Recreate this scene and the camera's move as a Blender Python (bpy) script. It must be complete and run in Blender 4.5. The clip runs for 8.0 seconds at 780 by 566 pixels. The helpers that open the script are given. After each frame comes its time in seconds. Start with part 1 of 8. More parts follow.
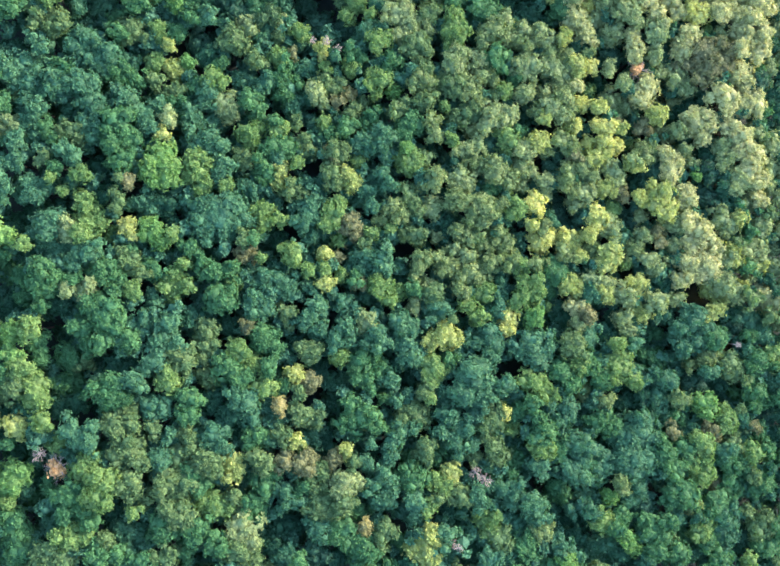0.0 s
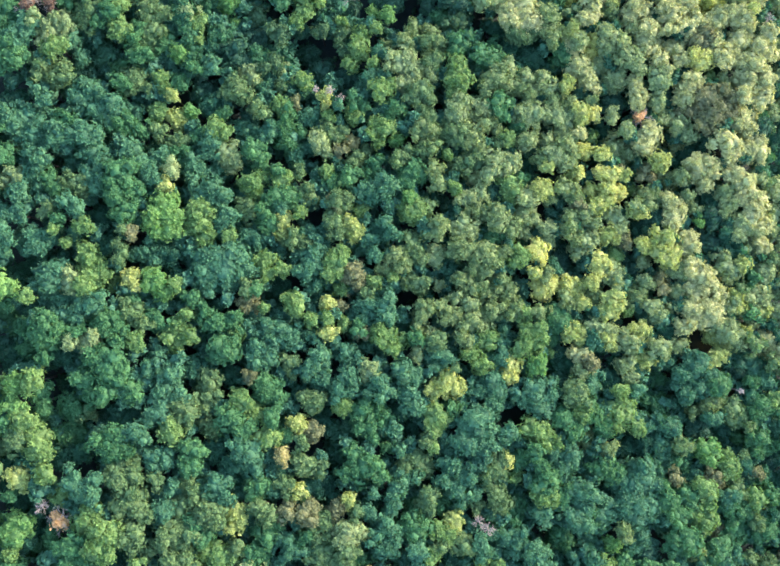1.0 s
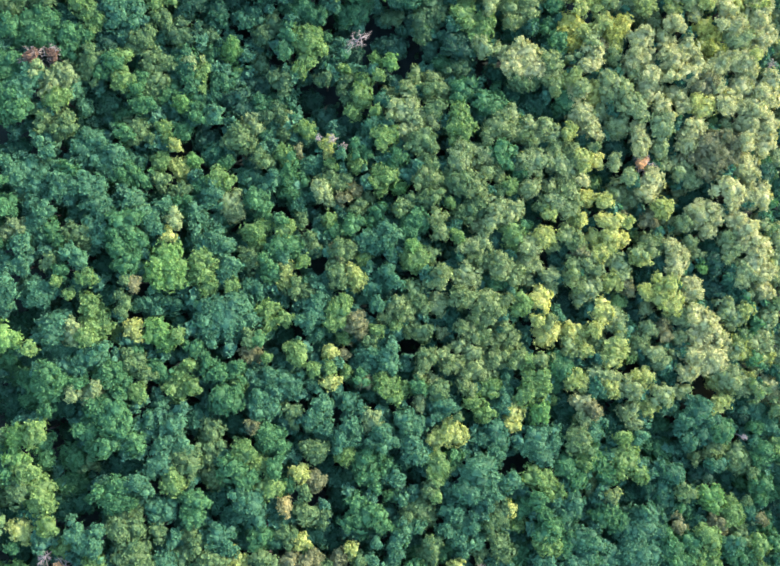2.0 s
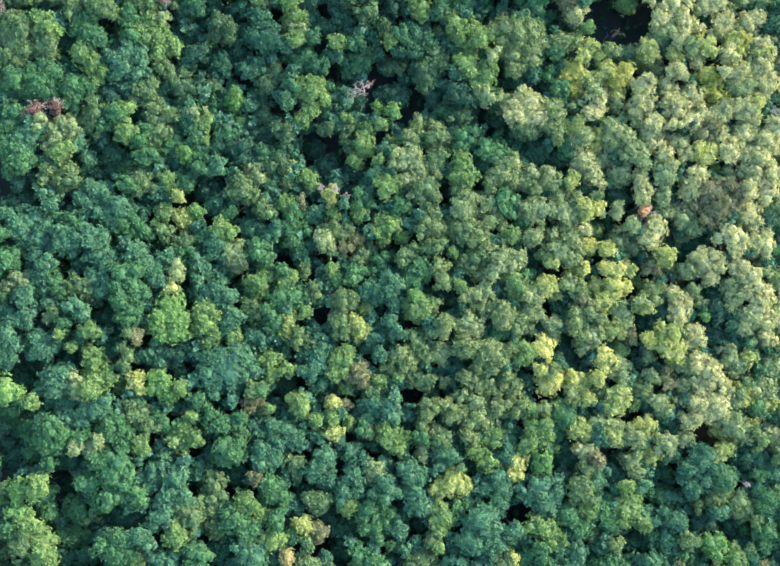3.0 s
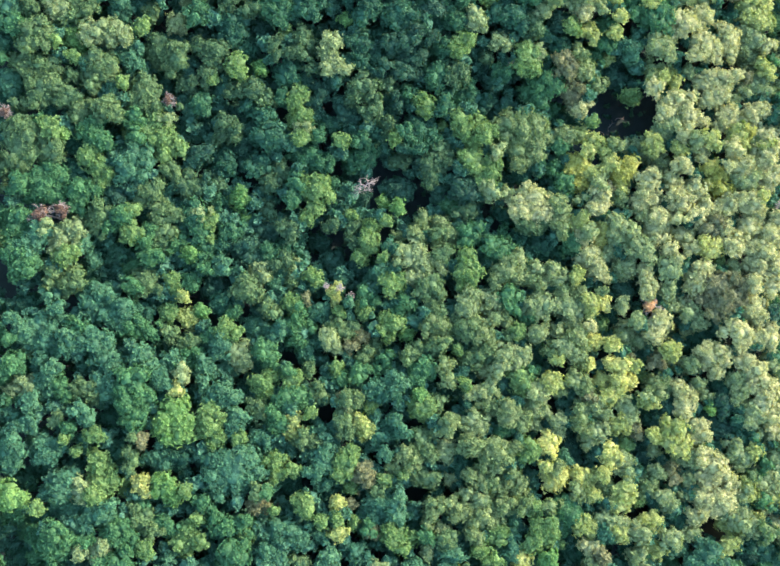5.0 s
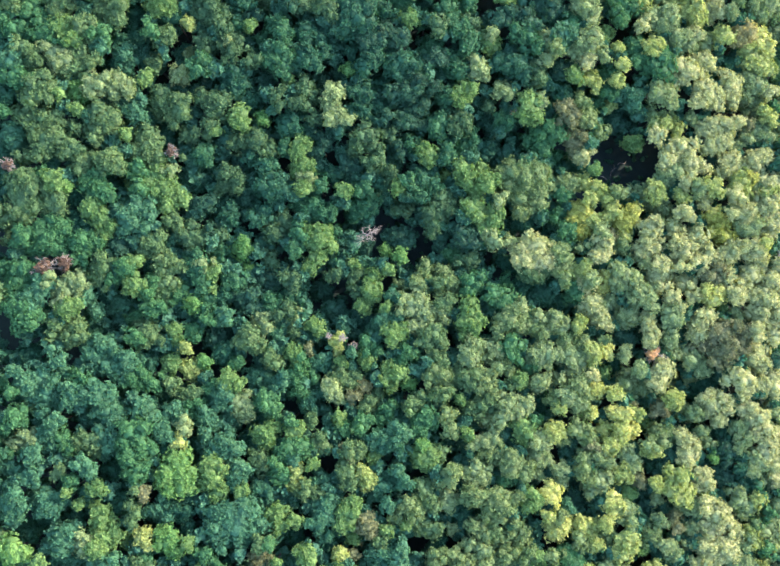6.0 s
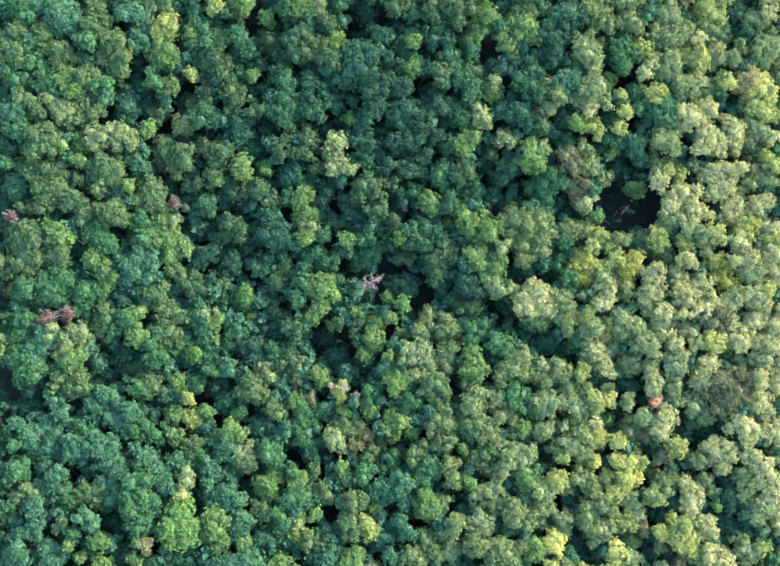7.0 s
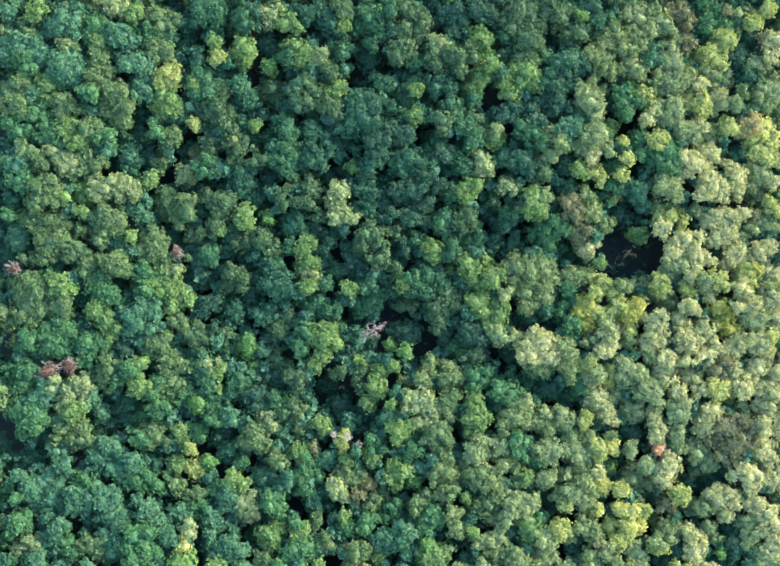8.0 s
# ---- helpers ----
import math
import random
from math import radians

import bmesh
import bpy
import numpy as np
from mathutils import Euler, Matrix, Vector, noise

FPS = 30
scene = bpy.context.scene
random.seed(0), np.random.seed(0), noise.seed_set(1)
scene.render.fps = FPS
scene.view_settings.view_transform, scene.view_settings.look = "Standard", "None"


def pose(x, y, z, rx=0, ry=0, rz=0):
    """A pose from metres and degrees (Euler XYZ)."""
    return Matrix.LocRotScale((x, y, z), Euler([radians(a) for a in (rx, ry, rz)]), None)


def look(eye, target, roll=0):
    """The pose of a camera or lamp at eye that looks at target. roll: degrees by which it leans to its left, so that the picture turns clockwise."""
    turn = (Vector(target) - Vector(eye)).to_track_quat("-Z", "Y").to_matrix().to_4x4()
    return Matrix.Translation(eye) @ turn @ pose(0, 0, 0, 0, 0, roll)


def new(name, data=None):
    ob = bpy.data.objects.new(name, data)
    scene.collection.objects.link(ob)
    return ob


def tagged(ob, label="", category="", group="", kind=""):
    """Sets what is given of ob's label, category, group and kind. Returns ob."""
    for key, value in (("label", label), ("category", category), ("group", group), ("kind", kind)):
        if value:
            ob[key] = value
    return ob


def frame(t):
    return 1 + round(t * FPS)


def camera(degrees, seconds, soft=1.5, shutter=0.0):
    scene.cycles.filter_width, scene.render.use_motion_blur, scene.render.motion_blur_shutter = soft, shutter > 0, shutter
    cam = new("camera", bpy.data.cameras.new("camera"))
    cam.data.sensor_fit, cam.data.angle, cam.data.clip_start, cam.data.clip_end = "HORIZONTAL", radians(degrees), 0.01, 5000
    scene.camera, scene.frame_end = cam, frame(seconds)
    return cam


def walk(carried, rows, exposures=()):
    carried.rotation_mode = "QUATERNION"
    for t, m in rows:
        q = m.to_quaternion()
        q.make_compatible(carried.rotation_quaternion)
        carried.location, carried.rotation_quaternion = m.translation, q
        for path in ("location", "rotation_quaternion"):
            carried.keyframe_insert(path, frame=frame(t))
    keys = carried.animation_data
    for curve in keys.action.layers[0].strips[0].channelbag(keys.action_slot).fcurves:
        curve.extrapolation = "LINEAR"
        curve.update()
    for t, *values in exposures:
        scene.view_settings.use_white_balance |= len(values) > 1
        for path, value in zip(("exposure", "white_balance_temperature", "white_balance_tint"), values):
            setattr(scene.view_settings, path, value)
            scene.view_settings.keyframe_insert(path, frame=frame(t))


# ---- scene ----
# A level gaze straight down from a drone over a wooded hillside; x runs to the picture's right, y along the flight.
cam = camera(48.0, 8.0, soft=1.66)
PATH = [
    (0.0, 0.0, 0.0, 167.0, 0.0, 0.0, 0.0),
    (0.5, -0.116, 3.997, 166.996, 0.1, 0.048, 0.009),
    (1.0, -0.225, 7.992, 167.0, 0.208, 0.097, 0.018),
    (1.5, -0.327, 11.984, 167.013, 0.323, 0.147, 0.026),
    (2.25, -0.471, 17.961, 167.048, 0.509, 0.222, 0.037),
    (3.0, -0.604, 23.916, 167.103, 0.712, 0.299, 0.045),
    (3.5, -0.687, 27.871, 167.15, 0.856, 0.351, 0.05),
    (4.0, -0.765, 31.811, 167.206, 1.008, 0.404, 0.052),
    (4.5, -0.841, 35.733, 167.271, 1.168, 0.458, 0.053),
    (5.25, -0.949, 41.578, 167.384, 1.42, 0.539, 0.052),
    (6.0, -1.051, 47.371, 167.516, 1.69, 0.622, 0.046),
    (6.5, -1.117, 51.199, 167.615, 1.878, 0.678, 0.039),
    (7.0, -1.182, 54.998, 167.723, 2.075, 0.735, 0.03),
    (7.5, -1.246, 58.766, 167.839, 2.278, 0.792, 0.019),
    (8.0, -1.31, 62.5, 167.964, 2.489, 0.85, 0.005),
]
walk(cam, [(t, pose(x, y, z, rx, ry, rz)) for t, x, y, z, rx, ry, rz in PATH], [(0.0, 2.67, 5900.0, 18.5)])

# ---- light ----
SUN_ELEVATION, SUN_AZIMUTH = radians(18), radians(28)
world = bpy.data.worlds.new("sky")
scene.world = world
world.use_nodes = True
wn = world.node_tree
sky = wn.nodes.new("ShaderNodeTexSky")
sky.sky_type, sky.sun_disc = "NISHITA", False
sky.air_density, sky.ozone_density = 1.6, 1.7
sky.sun_elevation, sky.sun_rotation = SUN_ELEVATION, math.pi / 2 - SUN_AZIMUTH
wn.nodes["Background"].inputs["Strength"].default_value = 0.15
wn.links.new(sky.outputs[0], wn.nodes["Background"].inputs["Color"])
sun = new("sun", bpy.data.lights.new("sun", "SUN"))
sun.data.energy, sun.data.angle, sun.data.color = 1.69, radians(0.6), (1.0, 0.83, 0.60)
to_sun = Vector((math.cos(SUN_ELEVATION) * math.cos(SUN_AZIMUTH), math.cos(SUN_ELEVATION) * math.sin(SUN_AZIMUTH), math.sin(SUN_ELEVATION)))
sun.matrix_world = look(to_sun * 300, (0, 0, 0))


# ---- materials ----
def material(name):
    m = bpy.data.materials.new(name)
    m.use_nodes = True
    m.node_tree.nodes.clear()
    return m, m.node_tree.nodes, m.node_tree.links


def mixed(nodes, links, kind, factor, a, b):
    n = nodes.new("ShaderNodeMix")
    n.data_type, n.blend_type = "RGBA", kind
    for socket, value in ((0, factor), (6, a), (7, b)):
        if hasattr(value, "is_linked"):
            links.new(value, n.inputs[socket])
        else:
            n.inputs[socket].default_value = value if socket == 0 else (*value, 1)
    return n.outputs[2]


def spread(nodes, links, value, low, high):
    n = nodes.new("ShaderNodeMapRange")
    links.new(value, n.inputs[0])
    n.inputs[3].default_value, n.inputs[4].default_value = low, high
    return n.outputs[0]


def scaled(nodes, links, colour, *factors):
    """The colour multiplied by several grey factors."""
    for value in factors:
        n = nodes.new("ShaderNodeVectorMath")
        n.operation = "SCALE"
        links.new(colour, n.inputs[0])
        links.new(value, n.inputs["Scale"])
        colour = n.outputs[0]
    return colour


def leaf_material(name, deep, fresh, sheer=0.32):
    """Foliage between two greens, varied tree by tree, spray by spray and leaf by leaf."""
    m, nodes, links = material(name)
    info, geo = nodes.new("ShaderNodeObjectInfo"), nodes.new("ShaderNodeNewGeometry")
    patch = nodes.new("ShaderNodeTexNoise")
    patch.inputs["Scale"].default_value, patch.inputs["Detail"].default_value = 0.9, 3
    links.new(geo.outputs["Position"], patch.inputs["Vector"])
    blend = nodes.new("ShaderNodeMath")
    blend.operation = "MULTIPLY_ADD"
    links.new(info.outputs["Random"], blend.inputs[0])
    blend.inputs[1].default_value = 0.6
    links.new(spread(nodes, links, patch.outputs["Fac"], -0.35, 0.75), blend.inputs[2])
    blend.use_clamp = True
    colour = mixed(nodes, links, "MIX", blend.outputs[0], deep, fresh)
    leaf = spread(nodes, links, geo.outputs["Random Per Island"], 0.82, 1.18)
    fleck = nodes.new("ShaderNodeTexNoise")
    fleck.inputs["Scale"].default_value, fleck.inputs["Detail"].default_value, fleck.inputs["Roughness"].default_value = 3.6, 2, 0.6
    links.new(geo.outputs["Position"], fleck.inputs["Vector"])
    colour = scaled(nodes, links, colour, leaf, spread(nodes, links, fleck.outputs["Fac"], 0.58, 1.42))
    relief = nodes.new("ShaderNodeBump")
    relief.inputs["Strength"].default_value, relief.inputs["Distance"].default_value = 0.8, 0.22
    links.new(fleck.outputs["Fac"], relief.inputs["Height"])
    skin = nodes.new("ShaderNodeBsdfPrincipled")
    skin.inputs["Roughness"].default_value = 0.72
    skin.inputs["Specular IOR Level"].default_value = 0.3
    links.new(colour, skin.inputs["Base Color"])
    links.new(relief.outputs[0], skin.inputs["Normal"])
    thin = nodes.new("ShaderNodeBsdfTranslucent")
    links.new(mixed(nodes, links, "MULTIPLY", 1.0, colour, (1.3, 1.35, 0.85)), thin.inputs["Color"])
    both, end = nodes.new("ShaderNodeMixShader"), nodes.new("ShaderNodeOutputMaterial")
    both.inputs[0].default_value = sheer
    links.new(skin.outputs[0], both.inputs[1])
    links.new(thin.outputs[0], both.inputs[2])
    links.new(both.outputs[0], end.inputs[0])
    return m


def rough_material(name, dark, light, scale, bump=0.4, roughness=0.9):
    """Bark, dead wood or forest floor: two tones at two scales, with relief."""
    m, nodes, links = material(name)
    geo = nodes.new("ShaderNodeNewGeometry")
    coarse, fine = nodes.new("ShaderNodeTexNoise"), nodes.new("ShaderNodeTexNoise")
    for n, s in ((coarse, scale), (fine, scale * 9)):
        n.inputs["Scale"].default_value, n.inputs["Detail"].default_value = s, 5
        links.new(geo.outputs["Position"], n.inputs["Vector"])
    colour = mixed(nodes, links, "MIX", spread(nodes, links, coarse.outputs["Fac"], -0.3, 1.3), dark, light)
    colour = scaled(nodes, links, colour, spread(nodes, links, fine.outputs["Fac"], 0.5, 1.5))
    relief = nodes.new("ShaderNodeBump")
    relief.inputs["Strength"].default_value = bump
    links.new(fine.outputs["Fac"], relief.inputs["Height"])
    skin, end = nodes.new("ShaderNodeBsdfPrincipled"), nodes.new("ShaderNodeOutputMaterial")
    skin.inputs["Roughness"].default_value = roughness
    links.new(colour, skin.inputs["Base Color"])
    links.new(relief.outputs[0], skin.inputs["Normal"])
    links.new(skin.outputs[0], end.inputs[0])
    return m


LEAF = {
    # darker copy of dark, with the shade of low trees in its colour
    "deep": leaf_material("leaves_dark_shaded", (0.017, 0.064, 0.037), (0.031, 0.096, 0.052)),
    "dark": leaf_material("leaves_dark", (0.016, 0.072, 0.039), (0.031, 0.110, 0.055)),
    "green": leaf_material("leaves_green", (0.032, 0.115, 0.046), (0.063, 0.167, 0.061)),
    # green darkened for trees in the hollow, their shade painted in
    "moss": leaf_material("leaves_green_shaded", (0.024, 0.092, 0.042), (0.044, 0.136, 0.057)),
    "olive": leaf_material("leaves_olive", (0.059, 0.124, 0.048), (0.105, 0.176, 0.067)),
    # olive brightened for the right side, sunlight put into the colour
    "hay": leaf_material("leaves_olive_sunlit", (0.093, 0.158, 0.058), (0.155, 0.216, 0.082)),
    # olive darkened the same way: painted shade of the hollow
    "drab": leaf_material("leaves_olive_shaded", (0.037, 0.090, 0.039), (0.067, 0.134, 0.055)),
    # undergrowth green, lightened and blued to paint haze and skylight into gaps
    "shade": leaf_material("leaves_undergrowth_hazed", (0.036, 0.121, 0.072), (0.066, 0.175, 0.103)),
    "teal": leaf_material("leaves_teal", (0.033, 0.116, 0.062), (0.065, 0.170, 0.085)),
    "amber": leaf_material("leaves_amber", (0.230, 0.225, 0.092), (0.350, 0.320, 0.135), 0.38),
    # own tone of light oaks, and painted sunlight on right-hand ones
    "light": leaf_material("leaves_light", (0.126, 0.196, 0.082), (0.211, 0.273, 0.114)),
    # light brightened again: sun glare and haze of the far right painted in
    "pale": leaf_material("leaves_pale_sunlit", (0.231, 0.273, 0.116), (0.358, 0.373, 0.165)),
    # yellow-green of some maples, and lime ones with sunlight painted in
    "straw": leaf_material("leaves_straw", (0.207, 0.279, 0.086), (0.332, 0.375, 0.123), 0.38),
    "lime": leaf_material("leaves_lime", (0.093, 0.188, 0.060), (0.160, 0.262, 0.083), 0.38),
    "yellow": leaf_material("leaves_yellow", (0.321, 0.366, 0.116), (0.486, 0.493, 0.163), 0.38),
    "fresh": leaf_material("leaves_fresh", (0.085, 0.209, 0.061), (0.160, 0.289, 0.083), 0.38),
    "russet": leaf_material("leaves_russet", (0.098, 0.122, 0.054), (0.165, 0.176, 0.082)),
    "golden": leaf_material("leaves_golden", (0.255, 0.290, 0.066), (0.390, 0.395, 0.098), 0.38),
    "tan": leaf_material("leaves_withered", (0.420, 0.240, 0.100), (0.560, 0.340, 0.145), 0.15),
    "red": leaf_material("leaves_rust", (0.102, 0.065, 0.041), (0.162, 0.096, 0.061), 0.15),
}
BARK = rough_material("bark", (0.032, 0.030, 0.024), (0.075, 0.066, 0.054), 3.0)
DEADWOOD = rough_material("dead_wood", (0.210, 0.170, 0.140), (0.370, 0.315, 0.265), 4.0)
# litter painted near-black teal, the shade of the gaps in its colour
LITTER = rough_material("leaf_litter_shaded", (0.008, 0.019, 0.017), (0.020, 0.040, 0.034), 0.7)


# ---- ground ----
def ground(x, y):
    """The hillside: it falls gently towards +x and +y and flattens far away, with slight swells."""
    swell = noise.noise((x * 0.03, y * 0.03, 0.4)) * 0.5
    return 1.4 - 0.160 * 300 * math.tanh(x / 300) - 0.026 * 400 * math.tanh(y / 400) + swell


def part(name, verts, faces, surface, parent=None, smooth=False):
    mesh = bpy.data.meshes.new(name)
    mesh.from_pydata(verts, [], faces)
    mesh.materials.append(surface)
    if smooth:
        mesh.shade_smooth()
    ob = new(name, mesh)
    ob.parent = parent
    return ob


steps = [s * 1.5 for s in range(-40, 41)]
far = [66, 75, 90, 110, 140, 190, 260, 380, 560, 850, 1300, 2000, 3000]
lines = [-d for d in reversed(far)] + steps + far
side = len(lines)
sheet = [(x, y + 36, ground(x, y + 36)) for y in lines for x in lines]
quads = [(j * side + i, j * side + i + 1, (j + 1) * side + i + 1, (j + 1) * side + i) for j in range(side - 1) for i in range(side - 1)]
tagged(part("ground", sheet, quads, LITTER, smooth=True), "forest floor of leaf litter on a slope, shade put into its dark colour", "ground", kind="structure")


# ---- trees ----
def unit(a):
    return a / np.linalg.norm(a, axis=-1, keepdims=True)


def ball(levels):
    bm = bmesh.new()
    bmesh.ops.create_icosphere(bm, subdivisions=levels, radius=1)
    bm.verts.ensure_lookup_table()
    points, faces = np.array([v.co[:] for v in bm.verts]), [tuple(v.index for v in f.verts) for f in bm.faces]
    bm.free()
    return unit(points), faces


NUT, KNOB = ball(1), ball(2)


def dome(rng, count, low=-0.25, stray=0.09):
    """Directions spread evenly over the upper part of a ball, a little out of order."""
    k = np.arange(count) + 0.5
    z = 1 - (1 - low) * k / count
    turn = k * 2.39996 + rng.uniform(0, 6.28) + rng.normal(0, 0.3, count)
    flat = np.sqrt(1 - z * z)
    return np.stack([flat * np.cos(turn), flat * np.sin(turn), z], 1) + rng.normal(0, stray, (count, 3)), turn


def lumps(rng, centre, radius, shape, uneven, back, verts, faces):
    """Uneven knobs at centres, without the faces that look inwards."""
    points, web = shape
    web = np.array(web)
    for c, r in zip(centre, radius):
        lump = points @ np.array(Euler(rng.uniform(0, 6.28, 3)).to_matrix()) * rng.uniform(1 - uneven, 1 + uneven, (len(points), 1))
        out = unit(c + np.array([0, 0, 0.15]))
        count = sum(len(v) for v in verts)
        kept = web[(lump[web].mean(1) @ out) > back]
        verts.append(c + (lump - 0.25 * (lump @ out)[:, None] * out) * r)
        faces += [tuple(f) for f in (kept + count).tolist()]


def sprays(rng, place, way, size, slim, ragged, verts, faces):
    """Folded leaf sprays at places, facing their way."""
    n = len(place)
    normal = unit(way + rng.normal(0, ragged, (n, 3)))
    along = unit(np.cross(normal, rng.normal(0, 1, (n, 3))))
    across = np.cross(normal, along)
    length = size * rng.uniform(0.6, 1.6, (n, 1))
    width = length * rng.uniform(slim * 0.7, slim * 1.3, (n, 1))
    droop = -normal * length * 0.16
    corners = np.stack([place - along * length / 2 + droop, place + across * width / 2, place + along * length / 2 + droop, place - across * width / 2], 1)
    count = sum(len(v) for v in verts)
    verts.append(corners.reshape(-1, 3))
    faces += [tuple(range(count + 4 * i, count + 4 * i + 4)) for i in range(n)]


def tufts(rng, place, way, size, blades, verts, faces):
    """Stars of pointed leaf sprays at places, open towards their way."""
    n = len(place)
    way = unit(way + rng.normal(0, 0.25, (n, 3)))
    first = unit(np.cross(way, rng.normal(0, 1, (n, 3))))
    second = np.cross(way, first)
    for b in range(blades):
        turn = 6.283 * b / blades + rng.normal(0, 0.35, (n, 1))
        rise = rng.uniform(-0.15, 0.6, (n, 1))
        flat = first * np.cos(turn) + second * np.sin(turn)
        along = flat * np.cos(rise) + way * np.sin(rise)
        side = np.cross(way, flat)
        length = size * rng.uniform(0.7, 1.45, (n, 1))
        width = length * rng.uniform(0.26, 0.44, (n, 1))
        middle = place + along * length * 0.55 + way * length * 0.10
        corners = np.stack([place - way * size * 0.3, middle + side * width, place + along * length, middle - side * width], 1)
        count = sum(len(v) for v in verts)
        verts.append(corners.reshape(-1, 3))
        faces += [tuple(range(count + 4 * i, count + 4 * i + 4)) for i in range(n)]


def clumped(seed, boughs, knobs, leaves):
    """An oak's head of radius one: broad boughs at uneven depth, tufts of leaves all over them, and stray sprays."""
    rng = np.random.default_rng(seed)
    centre, turn = dome(rng, boughs, -0.1, 0.16)
    lean = rng.uniform(0, 6.28, 2)
    bulge = 1 + 0.14 * np.cos(2 * turn + lean[0]) + 0.12 * np.cos(3 * turn + lean[1])
    centre *= (rng.uniform(0.46, 0.66, boughs) * bulge)[:, None]
    radius = rng.uniform(0.30, 0.46, boughs)
    verts, faces = [NUT[0] * np.array([0.66, 0.66, 0.6])], list(NUT[1])
    lumps(rng, centre, radius * 0.9, KNOB, 0.16, 0.0, verts, faces)
    inner = len(faces)
    total = int(knobs * 1.15)
    pick = rng.choice(boughs, total * 5, p=radius ** 2 / (radius ** 2).sum())
    way = unit(rng.normal(0, 1, (total * 5, 3)) + 0.7 * unit(centre[pick]) + np.array([0, 0, 0.35]))
    place = centre[pick] + way * radius[pick][:, None] * rng.uniform(0.82, 1.15, (total * 5, 1))
    gap = np.linalg.norm(place[:, None] - centre[None], axis=2) / radius[None]
    gap[np.arange(len(pick)), pick] = 9
    kept = np.where((gap.min(1) > 0.85) & (place[:, 2] > -0.35))[0]
    size = math.sqrt(1.25 / total)
    chosen = []
    for i in kept:
        if len(chosen) < total and all(np.linalg.norm(place[i] - place[c]) > 0.8 * size for c in chosen):
            chosen.append(i)
    tufts(rng, place[chosen], unit(way[chosen] + 0.5 * unit(place[chosen])), size * rng.uniform(0.85, 1.5, (len(chosen), 1)), 5, verts, faces)
    spot = rng.choice(chosen, leaves // 2)
    tilt = unit(way[spot] + rng.normal(0, 0.6, (len(spot), 3)))
    sprays(rng, place[spot] + tilt * size * rng.uniform(0.7, 1.5, (len(spot), 1)), way[spot] + unit(place[spot]), size * 1.2, 0.45, 0.9, verts, faces)
    return np.concatenate(verts), faces, inner


def feathery(seed, boughs, knobs, leaves):
    """A maple's head of radius one: a soft rounded mass under finely fingered tufts of leaves."""
    rng = np.random.default_rng(seed)
    centre, turn = dome(rng, boughs, -0.1, 0.12)
    lean = rng.uniform(0, 6.28, 2)
    bulge = 1 + 0.12 * np.cos(2 * turn + lean[0]) + 0.10 * np.cos(3 * turn + lean[1])
    centre *= (rng.uniform(0.44, 0.58, boughs) * bulge)[:, None]
    radius = rng.uniform(0.34, 0.46, boughs)
    verts, faces = [NUT[0] * np.array([0.66, 0.66, 0.6])], list(NUT[1])
    lumps(rng, centre, radius * 0.84, KNOB, 0.24, 0.0, verts, faces)
    inner = len(faces)
    total = (leaves * 2 + knobs) // 4
    pick = rng.choice(boughs, total * 5, p=radius ** 2 / (radius ** 2).sum())
    way = unit(rng.normal(0, 1, (total * 5, 3)) + 0.7 * unit(centre[pick]) + np.array([0, 0, 0.35]))
    place = centre[pick] + way * radius[pick][:, None] * rng.uniform(0.80, 1.20, (total * 5, 1))
    gap = np.linalg.norm(place[:, None] - centre[None], axis=2) / radius[None]
    gap[np.arange(len(pick)), pick] = 9
    kept = np.where((gap.min(1) > 0.88) & (place[:, 2] > -0.35))[0][:total]
    tufts(rng, place[kept], unit(way[kept] + 0.6 * unit(place[kept])), 1.25 / math.sqrt(total) * rng.uniform(0.8, 1.4, (len(kept), 1)), 6, verts, faces)
    return np.concatenate(verts), faces, inner


def crown_mesh(name, form, *recipe):
    verts, faces, core = form(*recipe)
    mesh = bpy.data.meshes.new(name)
    mesh.from_pydata(verts.tolist(), [], faces)
    mesh.polygons.foreach_set("use_smooth", [i < core for i in range(len(faces))])
    mesh.materials.append(LEAF["green"])
    return mesh


# heads of oaks and of maples, each in five sizes of several shapes: boughs, tufts and sprays
SIZES = ((6, 36, 80), (7, 48, 110), (8, 64, 145), (10, 88, 190), (13, 150, 330))
HEADS = {
    "clumped": [[crown_mesh("crown", clumped, 10 * s + v, *size) for v in range(8)] for s, size in enumerate(SIZES)],
    "feathery": [[crown_mesh("crown", feathery, 100 + 10 * s + v, *size) for v in range(7)] for s, size in enumerate(SIZES)],
}


def tube(points, radii, sides, verts, faces):
    """A tapered limb along points, added to verts and faces."""
    for i, (p, r) in enumerate(zip(points, radii)):
        d = unit(np.array(points[min(i + 1, len(points) - 1)]) - np.array(points[max(i - 1, 0)]))
        u = unit(np.cross(d, (0.31, 0.95, 0.05)))
        w = np.cross(d, u)
        first = len(verts)
        for k in range(sides):
            a = 2 * math.pi * k / sides
            verts.append(tuple(np.array(p) + r * (math.cos(a) * u + math.sin(a) * w)))
        if i:
            for k in range(sides):
                faces.append((first - sides + k, first - sides + (k + 1) % sides, first + (k + 1) % sides, first + k))
    faces.append(tuple(range(len(verts) - sides, len(verts))))


rng = random.Random(7)
TAKEN, TALL = [], []


